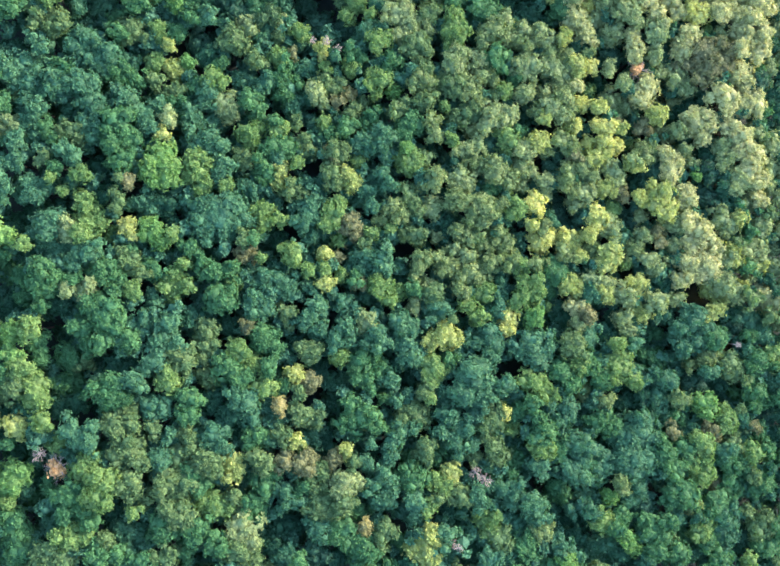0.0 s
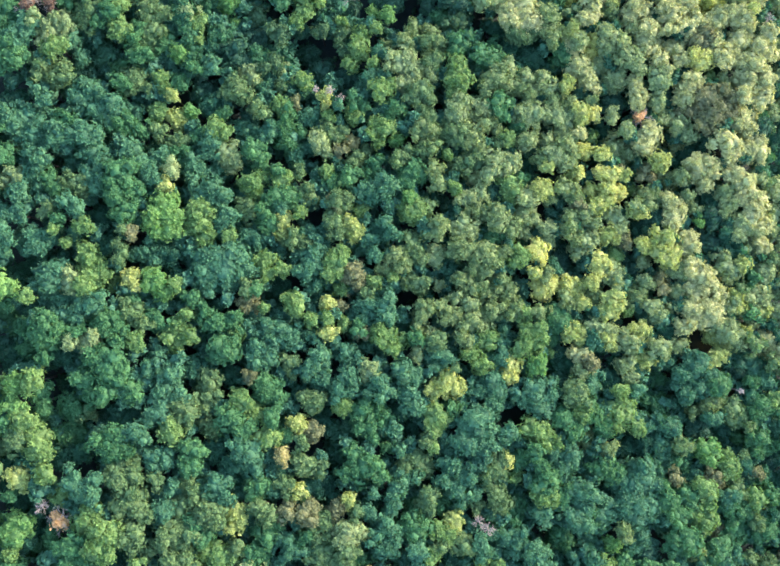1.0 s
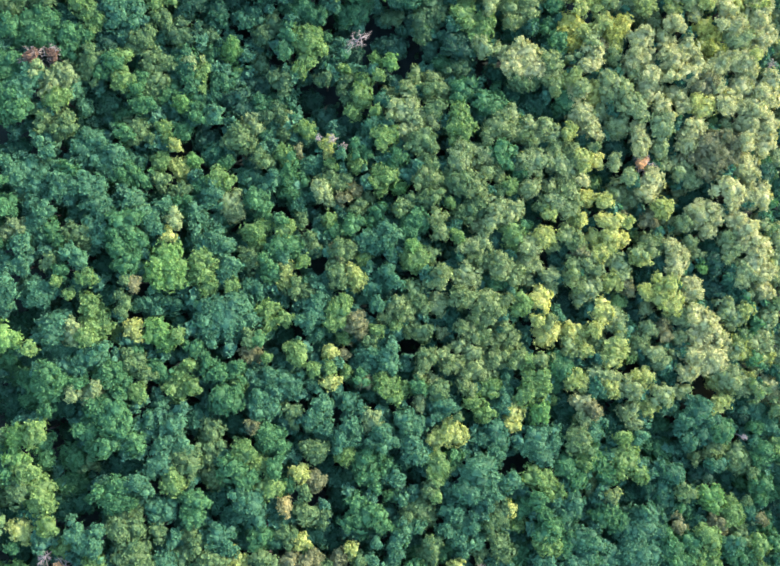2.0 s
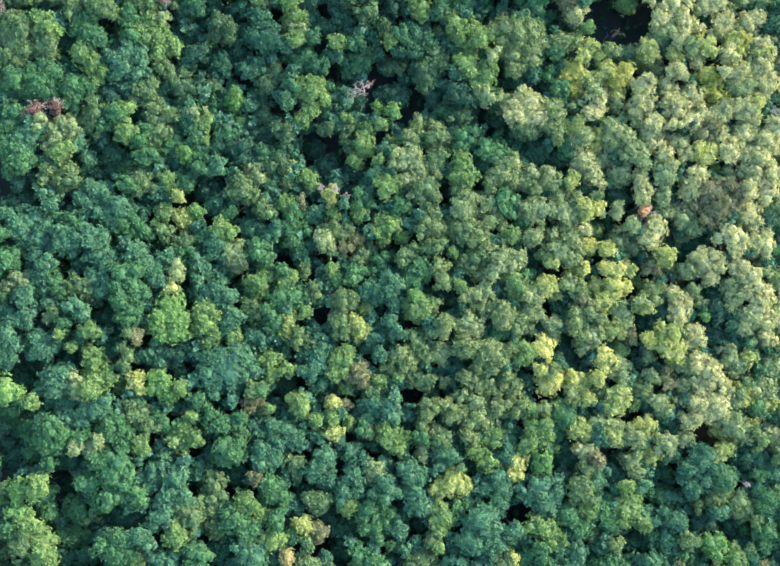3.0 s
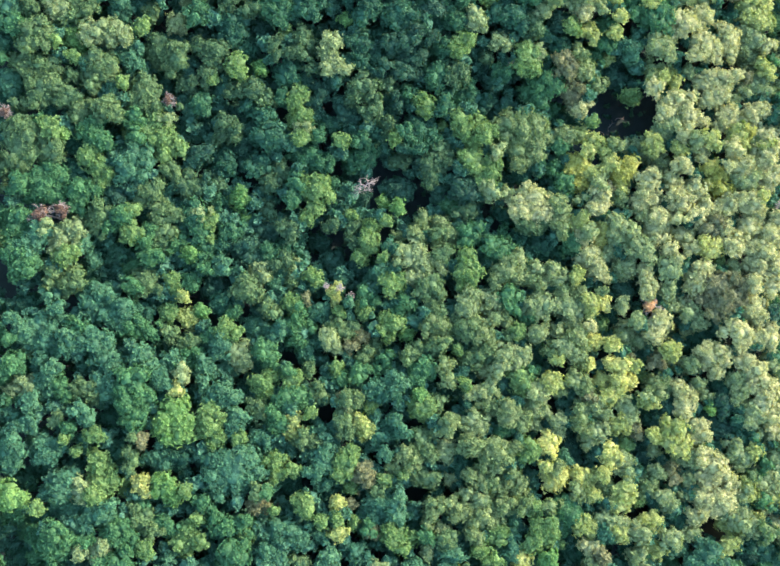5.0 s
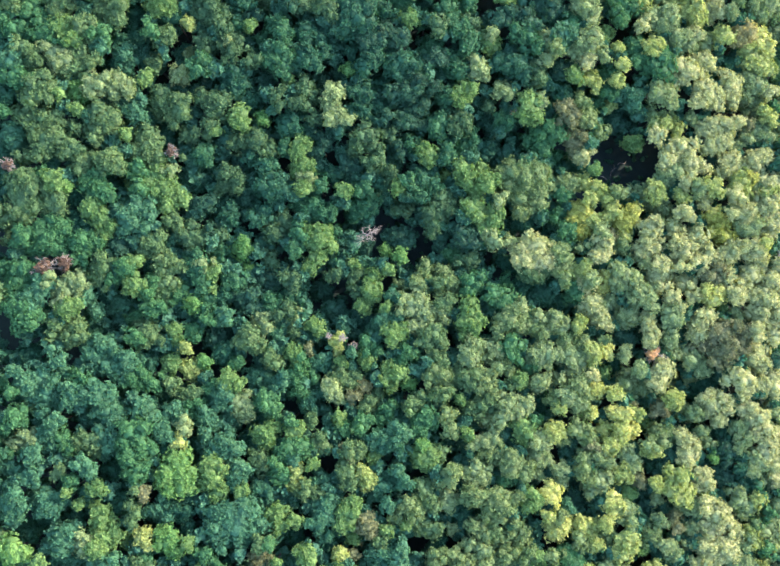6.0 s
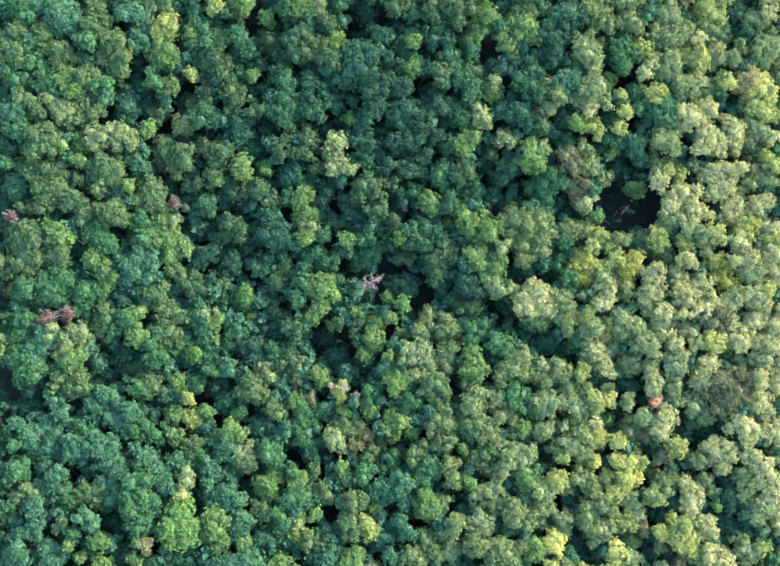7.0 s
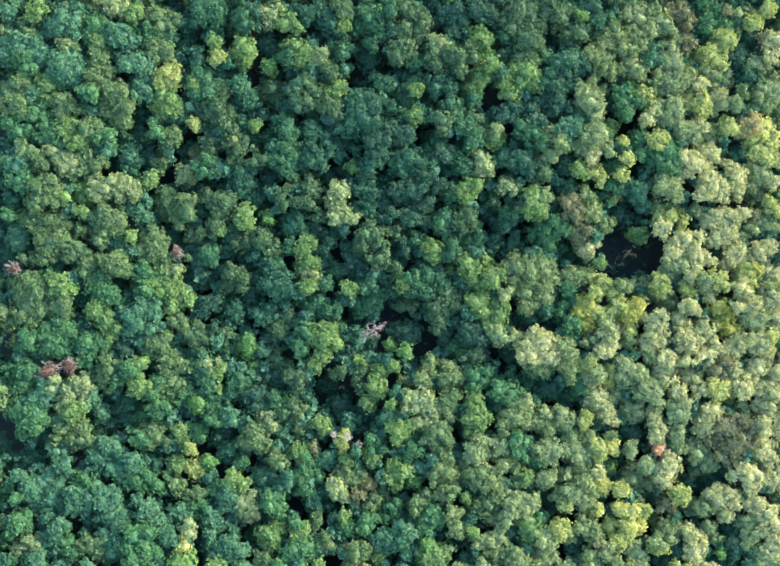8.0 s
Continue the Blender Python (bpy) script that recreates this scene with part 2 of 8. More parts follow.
def tree(name, label, leaves, form, height, heads):
    """A tree: trunk with a limb into each leafy head, and the heads, each given by x, y and radius."""
    weight = sum(r * r for x, y, r in heads)
    x0, y0 = sum(x * r * r for x, y, r in heads) / weight, sum(y * r * r for x, y, r in heads) / weight
    base = new(name)
    base.location = (x0, y0, ground(x0, y0))
    size = "broad " if weight > 9 else ""
    tagged(base, size + label, "tree", "trees of the forest")
    verts, faces = [], []
    girth = 0.10 + 0.035 * math.sqrt(weight) + height * 0.004
    fork = height * rng.uniform(0.42, 0.55)
    crowns = []
    TAKEN.extend(heads)
    TALL.extend([height] * len(heads))
    for i, (x, y, r) in enumerate(heads):
        tall = r * rng.uniform(1.0, 1.3) * (1 if r < 2 else 0.92 if r < 3 else 0.8)
        z = height - tall - (rng.uniform(0.0, 0.9) if i else 0) + ground(x, y) - base.location.z
        at = (x - x0, y - y0, z)
        if i == 0:
            tube([(0, 0, -0.25), (0, 0, 0.5), (0, 0, fork), (at[0] * 0.6, at[1] * 0.6, fork + (z - fork) * 0.5), at], [girth * 1.5, girth, girth * 0.75, girth * 0.5, girth * 0.25], 5, verts, faces)
            part("trunk", verts, faces, BARK, base, True)
        else:
            verts, faces = [], []
            tube([(0, 0, fork - 0.3), (at[0] * 0.6, at[1] * 0.6, fork + (z - fork) * 0.5), at], [girth * 0.6, girth * 0.45, girth * 0.25], 4, verts, faces)
            part("limb", verts, faces, BARK, base, True)
        rank = 0 if r < 1.3 else 1 if r < 1.7 else 2 if r < 2.2 else 3 if r < 2.8 else 4
        crown = new("crown", rng.choice(HEADS[form][rank]))
        crown.material_slots[0].link = "OBJECT"
        crown.material_slots[0].material = LEAF[leaves]
        spin = rng.uniform(0, 360)
        crowns.append((crown, pose(*at, rng.uniform(-9, 9), rng.uniform(-9, 9), spin) @ Matrix.Diagonal((r * 1.23 * rng.uniform(0.86, 1.16), r * 1.23 * rng.uniform(0.86, 1.16), tall, 1))))
    for crown, m in crowns:
        crown.parent = base
        crown.matrix_basis = m
    return base


def dark_oak(height, *heads):
    tree("dark_oak", "dark blue-green oak with a clumped crown", "dark", "clumped", height, heads)


def deep_oak(height, *heads):
    tree("deep_oak", "bluish green oak with a dense crown, shade put into its dark colour", "deep", "clumped", height, heads)


def young_oak(height, *heads):
    tree("young_oak", "dark green young oak squeezed between taller trees", "dark", "clumped", height, heads)


def oak_sapling(height, *heads):
    tree("oak_sapling", "mid-green slender young oak with one rounded head", "green", "clumped", height, heads)


def green_oak(height, *heads):
    tree("green_oak", "mid-green oak with a dense clumped crown", "green", "clumped", height, heads)


def olive_oak(height, *heads):
    tree("olive_oak", "olive-green oak with a grainy clumped crown", "olive", "clumped", height, heads)


def teal_oak(height, *heads):
    tree("teal_oak", "greyish blue-green oak with a finely clumped dome", "teal", "clumped", height, heads)


def bluish_sapling(height, *heads):
    tree("bluish_sapling", "greyish blue-green young oak with one rounded head", "teal", "clumped", height, heads)


def slender_oak(height, *heads):
    tree("slender_oak", "light grey-green young oak with one small rounded head, own tone and painted sunlight", "light", "clumped", height, heads)


def amber_maple(height, *heads):
    tree("amber_maple", "maple turning amber and orange-tan among green oaks", "amber", "feathery", height, heads)


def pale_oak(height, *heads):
    tree("pale_oak", "pale grey-green oak with a clumped crown, sunlight put into its colour", "pale", "clumped", height, heads)


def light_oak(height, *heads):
    tree("light_oak", "light grey-green oak with a loose clumped crown, own tone and painted sunlight", "light", "clumped", height, heads)


def russet_oak(height, *heads):
    tree("russet_oak", "oak turning brownish, dull olive and tan leaves", "russet", "clumped", height, heads)


def yellow_maple(height, *heads):
    tree("yellow_maple", "yellow-green maple with a soft feathery crown", "yellow", "feathery", height, heads)


def lime_maple(height, *heads):
    tree("lime_maple", "lime-green maple with a soft feathery crown", "lime", "feathery", height, heads)


def fresh_maple(height, *heads):
    tree("fresh_maple", "bright fresh-green maple with a feathery crown", "fresh", "feathery", height, heads)


def golden_maple(height, *heads):
    tree("golden_maple", "golden-yellow young maple among darker oaks", "golden", "feathery", height, heads)


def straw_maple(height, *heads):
    tree("straw_maple", "pale straw-green maple with a soft crown, own tone and painted sunlight", "straw", "feathery", height, heads)


def shaded_green_oak(height, *heads):
    tree("shaded_green_oak", "green oak with a dense clumped crown, hollow's shade in its colour", "moss", "clumped", height, heads)


def shaded_green_sapling(height, *heads):
    tree("shaded_green_sapling", "green young oak with one rounded head, hollow's shade in its colour", "moss", "clumped", height, heads)


def shaded_olive_oak(height, *heads):
    tree("shaded_olive_oak", "olive oak with a grainy crown, hollow's shade in its colour", "drab", "clumped", height, heads)


def sunlit_olive_oak(height, *heads):
    tree("sunlit_olive_oak", "olive oak with a grainy crown, sunlight put into its khaki colour", "hay", "clumped", height, heads)


def branching(at, way, length, girth, depth, verts, faces):
    """Bare boughs that fork again and again."""
    end = at + way * length
    bend = at + way * length * 0.5 + np.array([rng.uniform(-1, 1), rng.uniform(-1, 1), rng.uniform(-0.4, 0.6)]) * length * 0.08
    tube([tuple(at), tuple(bend), tuple(end)], [girth, girth * 0.75, girth * 0.5], 4, verts, faces)
    if depth:
        for _ in range(3):
            turn = unit(way + np.array([rng.uniform(-1, 1), rng.uniform(-1, 1), rng.uniform(-0.5, 0.6)]) * 0.85)
            branching(end - way * length * rng.uniform(0, 0.45), turn, length * rng.uniform(0.55, 0.8), girth * 0.5, depth - 1, verts, faces)


def bare(name, label, height, x, y, r, leaves=None, slant=None):
    """A dead tree: trunk, forking boughs, a few withered leaves; slant draws its boughs out along one direction."""
    base = new(name)
    base.location = (x, y, ground(x, y))
    tagged(base, label, "dead tree", "dead trees of the forest")
    TAKEN.append((x, y, r))
    TALL.append(height)
    verts, faces = [], []
    tube([(0, 0, -0.2), (0, 0, 0.6), (0.1, 0, height - r * 0.9)], [0.26, 0.2, 0.10], 7, verts, faces)
    part("trunk", verts, faces, DEADWOOD, base, True)
    for k in range(8):
        verts, faces = [], []
        a = k * 0.785 + rng.uniform(-0.3, 0.3)
        way = unit(np.array([math.cos(a), math.sin(a), rng.uniform(0.5, 1.1)]))
        branching(np.array([0.1, 0, height - r * (1.0 + 0.12 * k)]), way, r * rng.uniform(0.5, 0.8), 0.11, 3, verts, faces)
        if slant:
            along, out = np.array([*slant, 0]), np.array(verts) - (0.1, 0, height - r)
            run = (out @ along)[:, None]
            out = 0.55 * (out - run * along) + 1.25 * run * along + np.abs(run) * (0, 0, -0.25)
            verts = [tuple(v) for v in out + (0.1, 0, height - r) + along * 0.3 * r]
        part("bough", verts, faces, DEADWOOD, base, True)
    if leaves:
        crown = new("crown", HEADS["feathery"][0][rng.randrange(5)])
        crown.material_slots[0].link = "OBJECT"
        crown.material_slots[0].material = LEAF[leaves]
        crown.parent = base
        crown.matrix_basis = pose(0.1, 0, height - r * 0.8, 0, 0, rng.uniform(0, 360)) @ Matrix.Diagonal((r * 0.9, r * 0.75, r * 0.6, 1))
    return base


def bare_tree(height, head):
    bare("bare_tree", "dead leafless tree with pinkish grey twigs", height, *head, slant=(-0.78, -0.62))


def grey_snag(height, head):
    bare("bare_tree", "small bleached grey dead treetop", height, *head)


def tan_tree(height, head):
    bare("withered_tree", "dying tree with withered tan-orange leaves", height, *head, "tan")


def red_tree(height, head):
    bare("withered_tree", "dying tree with rust-brown leaves", height, *head, "red")


def fallen_branch(x, y, length, turn):
    """A long bleached branch with side twigs, lying on the forest floor."""
    base = new("fallen_branch")
    base.location = (x, y, ground(x, y))
    tagged(base, "bleached thin branch fallen on the dark floor of a gap", "branch", "fallen branches")
    way = np.array([math.cos(turn), math.sin(turn), 0.02])
    bent = np.array([-way[1], way[0], 0])
    spine = [tuple(way * length * (k / 6 - 0.5) + bent * 0.25 * math.sin(k * 1.1) + np.array([0, 0, 0.12])) for k in range(7)]
    verts, faces = [], []
    tube(spine, [0.11, 0.10, 0.09, 0.08, 0.06, 0.05, 0.03], 5, verts, faces)
    part("stem", verts, faces, DEADWOOD, base, True)
    for k in (2, 3, 4, 5):
        verts, faces = [], []
        start = np.array(spine[k])
        arm = way * 0.7 + bent * (0.8 if k % 2 else -0.8)
        tube([tuple(start), tuple(start + arm * length * 0.10 + np.array([0, 0, 0.15])), tuple(start + arm * length * 0.18 + np.array([0, 0, 0.1]))], [0.05, 0.035, 0.02], 4, verts, faces)
        part("twig", verts, faces, DEADWOOD, base, True)
    return base


# ---- the trees, from the far end of the flight to its start: height, then x, y and radius of each head ----
# hollow trees take darker kinds and right-hand trees brighter ones, painting shade and sunlight
bluish_sapling(15.7, (-67.5, 114.5, 1.7))
young_oak(11.6, (-66.8, 116.4, 1.2))
young_oak(8.3, (-66.4, 119.2, 1.9))
dark_oak(9.4, (-63.2, 121.2, 2.1))
lime_maple(16.9, (-62.7, 114.7, 1.7), (-63.8, 113.8, 1.3))
young_oak(10.1, (-61.2, 117.7, 1.7))
dark_oak(8.0, (-58.9, 121.8, 2.1))
slender_oak(10.0, (-57.9, 117.9, 1.9))
light_oak(10.8, (-54.4, 121.5, 2.1))
slender_oak(12.7, (-54.3, 117.3, 2.0))
light_oak(15.2, (-50.9, 116.4, 1.9), (-49.7, 116.0, 1.5))
slender_oak(13.8, (-50.5, 119.9, 2.0))
lime_maple(15.8, (-47.2, 115.2, 1.7))
lime_maple(12.0, (-46.5, 121.8, 2.1))
olive_oak(12.5, (-45.8, 118.4, 1.5))
olive_oak(12.8, (-42.8, 122.1, 1.8))
young_oak(11.3, (-41.6, 117.0, 2.1))
shaded_green_oak(13.9, (-39.0, 120.7, 2.1))
shaded_green_oak(16.1, (-35.4, 116.4, 2.4), (-34.0, 115.1, 1.8), (-36.5, 114.9, 1.7))
shaded_green_oak(13.4, (-34.7, 121.2, 2.1))
young_oak(15.6, (-33.2, 116.8, 1.3))
deep_oak(12.0, (-32.2, 114.2, 1.7))
shaded_green_sapling(14.1, (-30.2, 118.8, 1.4))
shaded_green_oak(13.2, (-29.6, 122.1, 2.1))
shaded_green_oak(16.1, (-29.4, 115.3, 1.8), (-29.0, 113.9, 1.5))
deep_oak(15.7, (-27.3, 116.7, 1.3))
young_oak(14.7, (-27.0, 114.4, 1.1))
shaded_green_oak(14.7, (-25.6, 120.9, 2.1))
light_oak(14.9, (-24.8, 116.5, 2.0), (-23.5, 117.4, 1.5))
lime_maple(15.8, (-21.8, 114.9, 2.0), (-20.1, 114.4, 1.5))
shaded_olive_oak(9.2, (-21.1, 120.9, 2.1))
dark_oak(15.5, (-18.8, 116.4, 2.0), (-19.7, 117.6, 1.7))
shaded_olive_oak(10.9, (-17.0, 121.8, 1.9))
dark_oak(15.3, (-14.5, 115.8, 2.6), (-16.2, 117.0, 2.0), (-13.2, 117.1, 1.7))
shaded_olive_oak(13.3, (-13.6, 120.9, 1.9))
shaded_olive_oak(16.3, (-11.9, 117.6, 1.7))
lime_maple(15.7, (-11.9, 114.9, 1.5))
shaded_olive_oak(14.4, (-11.3, 119.4, 1.1))
shaded_green_sapling(13.8, (-9.3, 115.5, 1.9))
shaded_green_sapling(12.8, (-8.1, 122.0, 1.8))
shaded_green_oak(14.6, (-7.1, 116.2, 2.4), (-5.7, 114.8, 2.0), (-7.9, 117.4, 1.7))
shaded_green_oak(12.1, (-4.5, 121.8, 2.1))
shaded_green_sapling(15.8, (-3.5, 118.1, 1.7))
deep_oak(15.4, (-3.5, 114.4, 1.5))
shaded_olive_oak(15.4, (-0.4, 117.9, 2.6), (1.8, 117.1, 2.2), (1.4, 114.7, 2.0), (-1.3, 114.6, 2.0))
deep_oak(10.9, (0.7, 122.2, 2.0))
deep_oak(12.3, (4.0, 120.4, 1.9))
deep_oak(13.3, (5.5, 117.6, 1.5))
deep_oak(14.6, (8.2, 118.4, 2.5), (7.7, 115.9, 2.1))
deep_oak(13.1, (10.3, 121.7, 1.5))
deep_oak(11.5, (10.7, 116.4, 1.3))
deep_oak(15.8, (12.3, 119.0, 2.1), (14.6, 118.2, 2.1))
lime_maple(15.7, (12.7, 114.3, 2.1), (13.6, 113.4, 1.5))
deep_oak(13.6, (13.4, 122.1, 1.4))
deep_oak(13.5, (16.7, 121.8, 2.0))
shaded_green_oak(14.6, (17.7, 114.6, 2.1))
shaded_olive_oak(15.9, (20.6, 118.7, 3.3), (22.4, 116.8, 2.5), (18.7, 117.0, 2.3))
shaded_olive_oak(16.1, (27.1, 118.9, 2.5), (25.2, 119.7, 1.9))
deep_oak(11.6, (28.2, 115.9, 2.2))
shaded_olive_oak(14.9, (30.8, 116.2, 2.5), (29.8, 114.2, 2.1))
shaded_green_sapling(14.4, (30.9, 120.0, 2.0))
lime_maple(15.7, (31.8, 119.0, 1.4))
dark_oak(15.1, (33.8, 120.2, 2.4), (35.1, 117.8, 1.8))
sunlit_olive_oak(15.0, (36.5, 115.1, 2.6), (38.0, 116.6, 2.0), (35.9, 113.0, 2.0))
dark_oak(12.5, (38.8, 120.5, 2.0))
light_oak(13.8, (43.1, 120.4, 2.4), (41.0, 120.7, 2.0))
sunlit_olive_oak(14.6, (43.3, 114.6, 2.0), (41.9, 116.3, 1.8))
sunlit_olive_oak(14.1, (46.5, 120.6, 2.0))
light_oak(14.8, (47.5, 118.8, 2.5), (45.4, 117.6, 2.0))
slender_oak(12.4, (48.3, 115.9, 1.8))
sunlit_olive_oak(13.3, (50.4, 115.6, 1.8))
russet_oak(13.5, (52.1, 120.6, 2.5), (50.5, 121.4, 2.1), (53.5, 119.6, 1.7))
russet_oak(13.3, (53.0, 115.8, 2.1))
green_oak(13.7, (57.1, 119.5, 2.5), (58.6, 121.0, 2.3), (60.0, 119.5, 1.7))
straw_maple(14.3, (60.0, 116.2, 2.3), (61.0, 116.7, 1.9))
russet_oak(14.3, (60.5, 121.9, 1.1))
light_oak(12.7, (64.2, 121.7, 2.4))
straw_maple(13.9, (66.1, 119.9, 2.1), (67.1, 121.3, 1.7))
young_oak(10.2, (66.2, 118.7, 2.2))
young_oak(9.1, (68.7, 114.9, 2.6))
straw_maple(14.1, (69.1, 122.9, 1.7))
pale_oak(13.3, (70.6, 117.1, 2.2))
lime_maple(11.3, (73.7, 120.4, 2.1))
lime_maple(8.9, (74.6, 116.2, 2.1))
teal_oak(15.9, (-67.3, 107.2, 2.1))
teal_oak(17.0, (-65.4, 109.1, 2.6), (-63.7, 108.3, 2.2), (-62.8, 107.0, 2.0))
olive_oak(15.6, (-65.0, 111.2, 1.9))
green_oak(17.0, (-64.0, 105.2, 2.2), (-65.2, 106.5, 2.0))
bluish_sapling(12.7, (-63.3, 112.5, 1.3))
bluish_sapling(10.5, (-63.2, 110.2, 0.9))
lime_maple(16.0, (-61.5, 102.4, 2.0), (-61.0, 100.2, 1.6))
teal_oak(17.0, (-58.9, 112.9, 2.6), (-59.9, 111.9, 2.0), (-57.5, 111.6, 1.9))
teal_oak(17.0, (-58.2, 105.6, 2.7), (-56.5, 104.3, 2.2), (-58.8, 104.2, 2.0))
slender_oak(16.3, (-58.2, 109.3, 1.7))
olive_oak(16.4, (-53.7, 103.6, 2.4), (-52.4, 102.3, 2.0), (-54.3, 101.8, 1.8))
green_oak(15.9, (-53.7, 112.3, 2.4), (-52.4, 112.7, 1.7))
lime_maple(15.6, (-53.5, 110.1, 2.0), (-52.6, 108.8, 1.5))
olive_oak(15.7, (-53.4, 106.6, 2.0), (-51.3, 104.9, 1.5))
teal_oak(16.7, (-49.8, 111.7, 2.2), (-49.5, 110.3, 1.5))
teal_oak(16.3, (-47.5, 106.2, 2.2), (-45.8, 105.8, 1.8))
green_oak(15.1, (-46.0, 113.6, 2.2), (-45.1, 111.5, 1.8))
teal_oak(15.1, (-45.8, 102.7, 2.4), (-46.9, 101.3, 1.8))
olive_oak(15.7, (-44.3, 108.5, 2.2), (-42.2, 108.6, 2.0))
olive_oak(15.7, (-43.2, 113.9, 2.6), (-41.5, 114.7, 1.8), (-44.0, 115.0, 1.8))
teal_oak(13.9, (-42.6, 111.6, 2.0))
straw_maple(15.7, (-41.8, 104.7, 2.2), (-42.9, 103.7, 1.6), (-40.9, 106.0, 1.4))
young_oak(11.9, (-40.0, 111.3, 2.2))
shaded_green_sapling(14.3, (-37.5, 108.7, 1.6))
lime_maple(15.8, (-37.4, 103.5, 1.8))
young_oak(15.3, (-36.8, 107.9, 1.6))
young_oak(8.9, (-36.7, 112.1, 1.3))
shaded_green_oak(15.5, (-35.6, 102.4, 2.5), (-35.9, 104.0, 2.0))
lime_maple(16.1, (-33.9, 110.6, 1.5))
straw_maple(16.4, (-33.4, 107.9, 1.6))
young_oak(15.4, (-32.1, 107.1, 1.3))
shaded_green_sapling(15.9, (-30.0, 103.3, 1.6))
lime_maple(15.3, (-29.4, 110.0, 2.4), (-28.9, 108.1, 1.6))
dark_oak(15.4, (-28.8, 102.1, 2.1), (-28.0, 100.8, 1.6))
deep_oak(12.4, (-25.6, 112.0, 2.2))
fresh_maple(13.6, (-24.9, 107.9, 1.6))
shaded_olive_oak(12.1, (-24.4, 103.0, 2.6), (-26.1, 103.2, 1.8))
deep_oak(10.1, (-23.7, 106.9, 1.9))
shaded_green_oak(14.9, (-21.9, 109.4, 2.0))
lime_maple(15.1, (-20.5, 110.5, 2.2), (-19.6, 108.7, 1.8), (-18.7, 110.0, 1.4))
deep_oak(16.5, (-20.4, 102.9, 1.6), (-19.9, 100.2, 1.4))
deep_oak(13.4, (-19.8, 107.1, 1.1))
shaded_olive_oak(15.7, (-18.7, 104.3, 2.2), (-17.4, 103.0, 2.0), (-18.2, 101.2, 1.6))
deep_oak(11.9, (-16.6, 113.7, 1.9))
light_oak(14.8, (-16.2, 109.7, 1.6), (-15.7, 108.3, 1.3))
shaded_olive_oak(15.4, (-14.4, 106.3, 2.2))
lime_maple(15.1, (-13.5, 103.1, 2.0), (-12.7, 104.0, 1.6))
shaded_green_sapling(12.5, (-12.5, 113.9, 1.7))
shaded_green_oak(13.7, (-11.9, 110.8, 2.0))
deep_oak(9.4, (-8.9, 105.8, 2.1))
deep_oak(12.2, (-7.6, 110.0, 2.2))
shaded_green_sapling(14.6, (-7.1, 112.4, 1.8))
young_oak(14.1, (-5.0, 105.2, 2.0))
deep_oak(12.2, (-2.2, 107.4, 1.9))
shaded_olive_oak(15.5, (-1.7, 111.8, 2.0), (-2.6, 109.8, 1.5))
shaded_green_oak(14.2, (0.1, 104.4, 2.4), (-0.9, 102.5, 1.8))
shaded_green_sapling(14.1, (0.5, 109.5, 1.8))
lime_maple(16.0, (0.9, 103.6, 1.3))
deep_oak(11.7, (3.3, 103.2, 1.7))
shaded_olive_oak(15.2, (4.5, 108.8, 1.8), (4.0, 110.1, 1.5))
light_oak(15.7, (4.5, 112.1, 2.0), (5.8, 112.1, 1.7))
dark_oak(15.6, (4.9, 105.1, 2.2), (6.7, 104.7, 1.8))
shaded_olive_oak(16.6, (8.1, 109.9, 2.4), (9.9, 111.4, 2.0))
shaded_olive_oak(16.2, (9.0, 107.6, 1.7), (11.2, 110.0, 1.5))
shaded_green_sapling(14.8, (11.3, 102.9, 1.5))
lime_maple(15.1, (13.5, 107.9, 2.2), (12.6, 106.0, 2.0), (11.2, 104.5, 1.8))
fresh_maple(14.2, (14.1, 111.1, 1.9))
lime_maple(16.6, (14.9, 108.8, 1.5))
deep_oak(13.9, (16.9, 111.2, 1.9))
lime_maple(15.8, (18.0, 103.9, 2.0), (17.1, 105.7, 1.7))
shaded_olive_oak(15.3, (20.4, 110.5, 2.3), (22.2, 110.1, 1.7))
lime_maple(16.1, (20.9, 107.3, 2.6), (22.2, 106.3, 2.1), (19.5, 108.1, 2.1))
shaded_olive_oak(16.2, (21.5, 113.9, 2.7), (22.8, 113.4, 1.9))
shaded_green_sapling(13.6, (25.3, 111.5, 1.7))
dark_oak(16.3, (25.9, 106.0, 2.6), (24.0, 106.4, 2.1), (27.7, 105.1, 1.9))
deep_oak(15.6, (26.7, 102.3, 2.4), (24.9, 103.1, 2.1))
dark_oak(16.8, (28.3, 109.9, 2.5), (27.3, 108.4, 1.9))
deep_oak(15.9, (31.1, 109.4, 2.1))
light_oak(16.6, (33.2, 102.9, 2.5), (34.1, 101.1, 2.1), (31.8, 103.8, 1.9))
slender_oak(15.0, (33.4, 106.5, 1.3))
sunlit_olive_oak(15.4, (33.5, 111.5, 2.1))
sunlit_olive_oak(15.9, (35.3, 109.7, 2.5), (36.7, 108.7, 1.9))
sunlit_olive_oak(13.4, (35.8, 105.6, 1.4))
sunlit_olive_oak(15.8, (39.8, 112.8, 2.0))
green_oak(15.5, (41.0, 103.4, 2.7), (39.9, 101.4, 2.1), (39.5, 104.6, 1.9))
sunlit_olive_oak(15.7, (41.2, 110.1, 2.6), (42.5, 108.7, 1.6))
straw_maple(14.6, (43.9, 105.0, 2.0), (44.4, 103.6, 1.8))
bluish_sapling(15.7, (45.2, 111.3, 1.8))
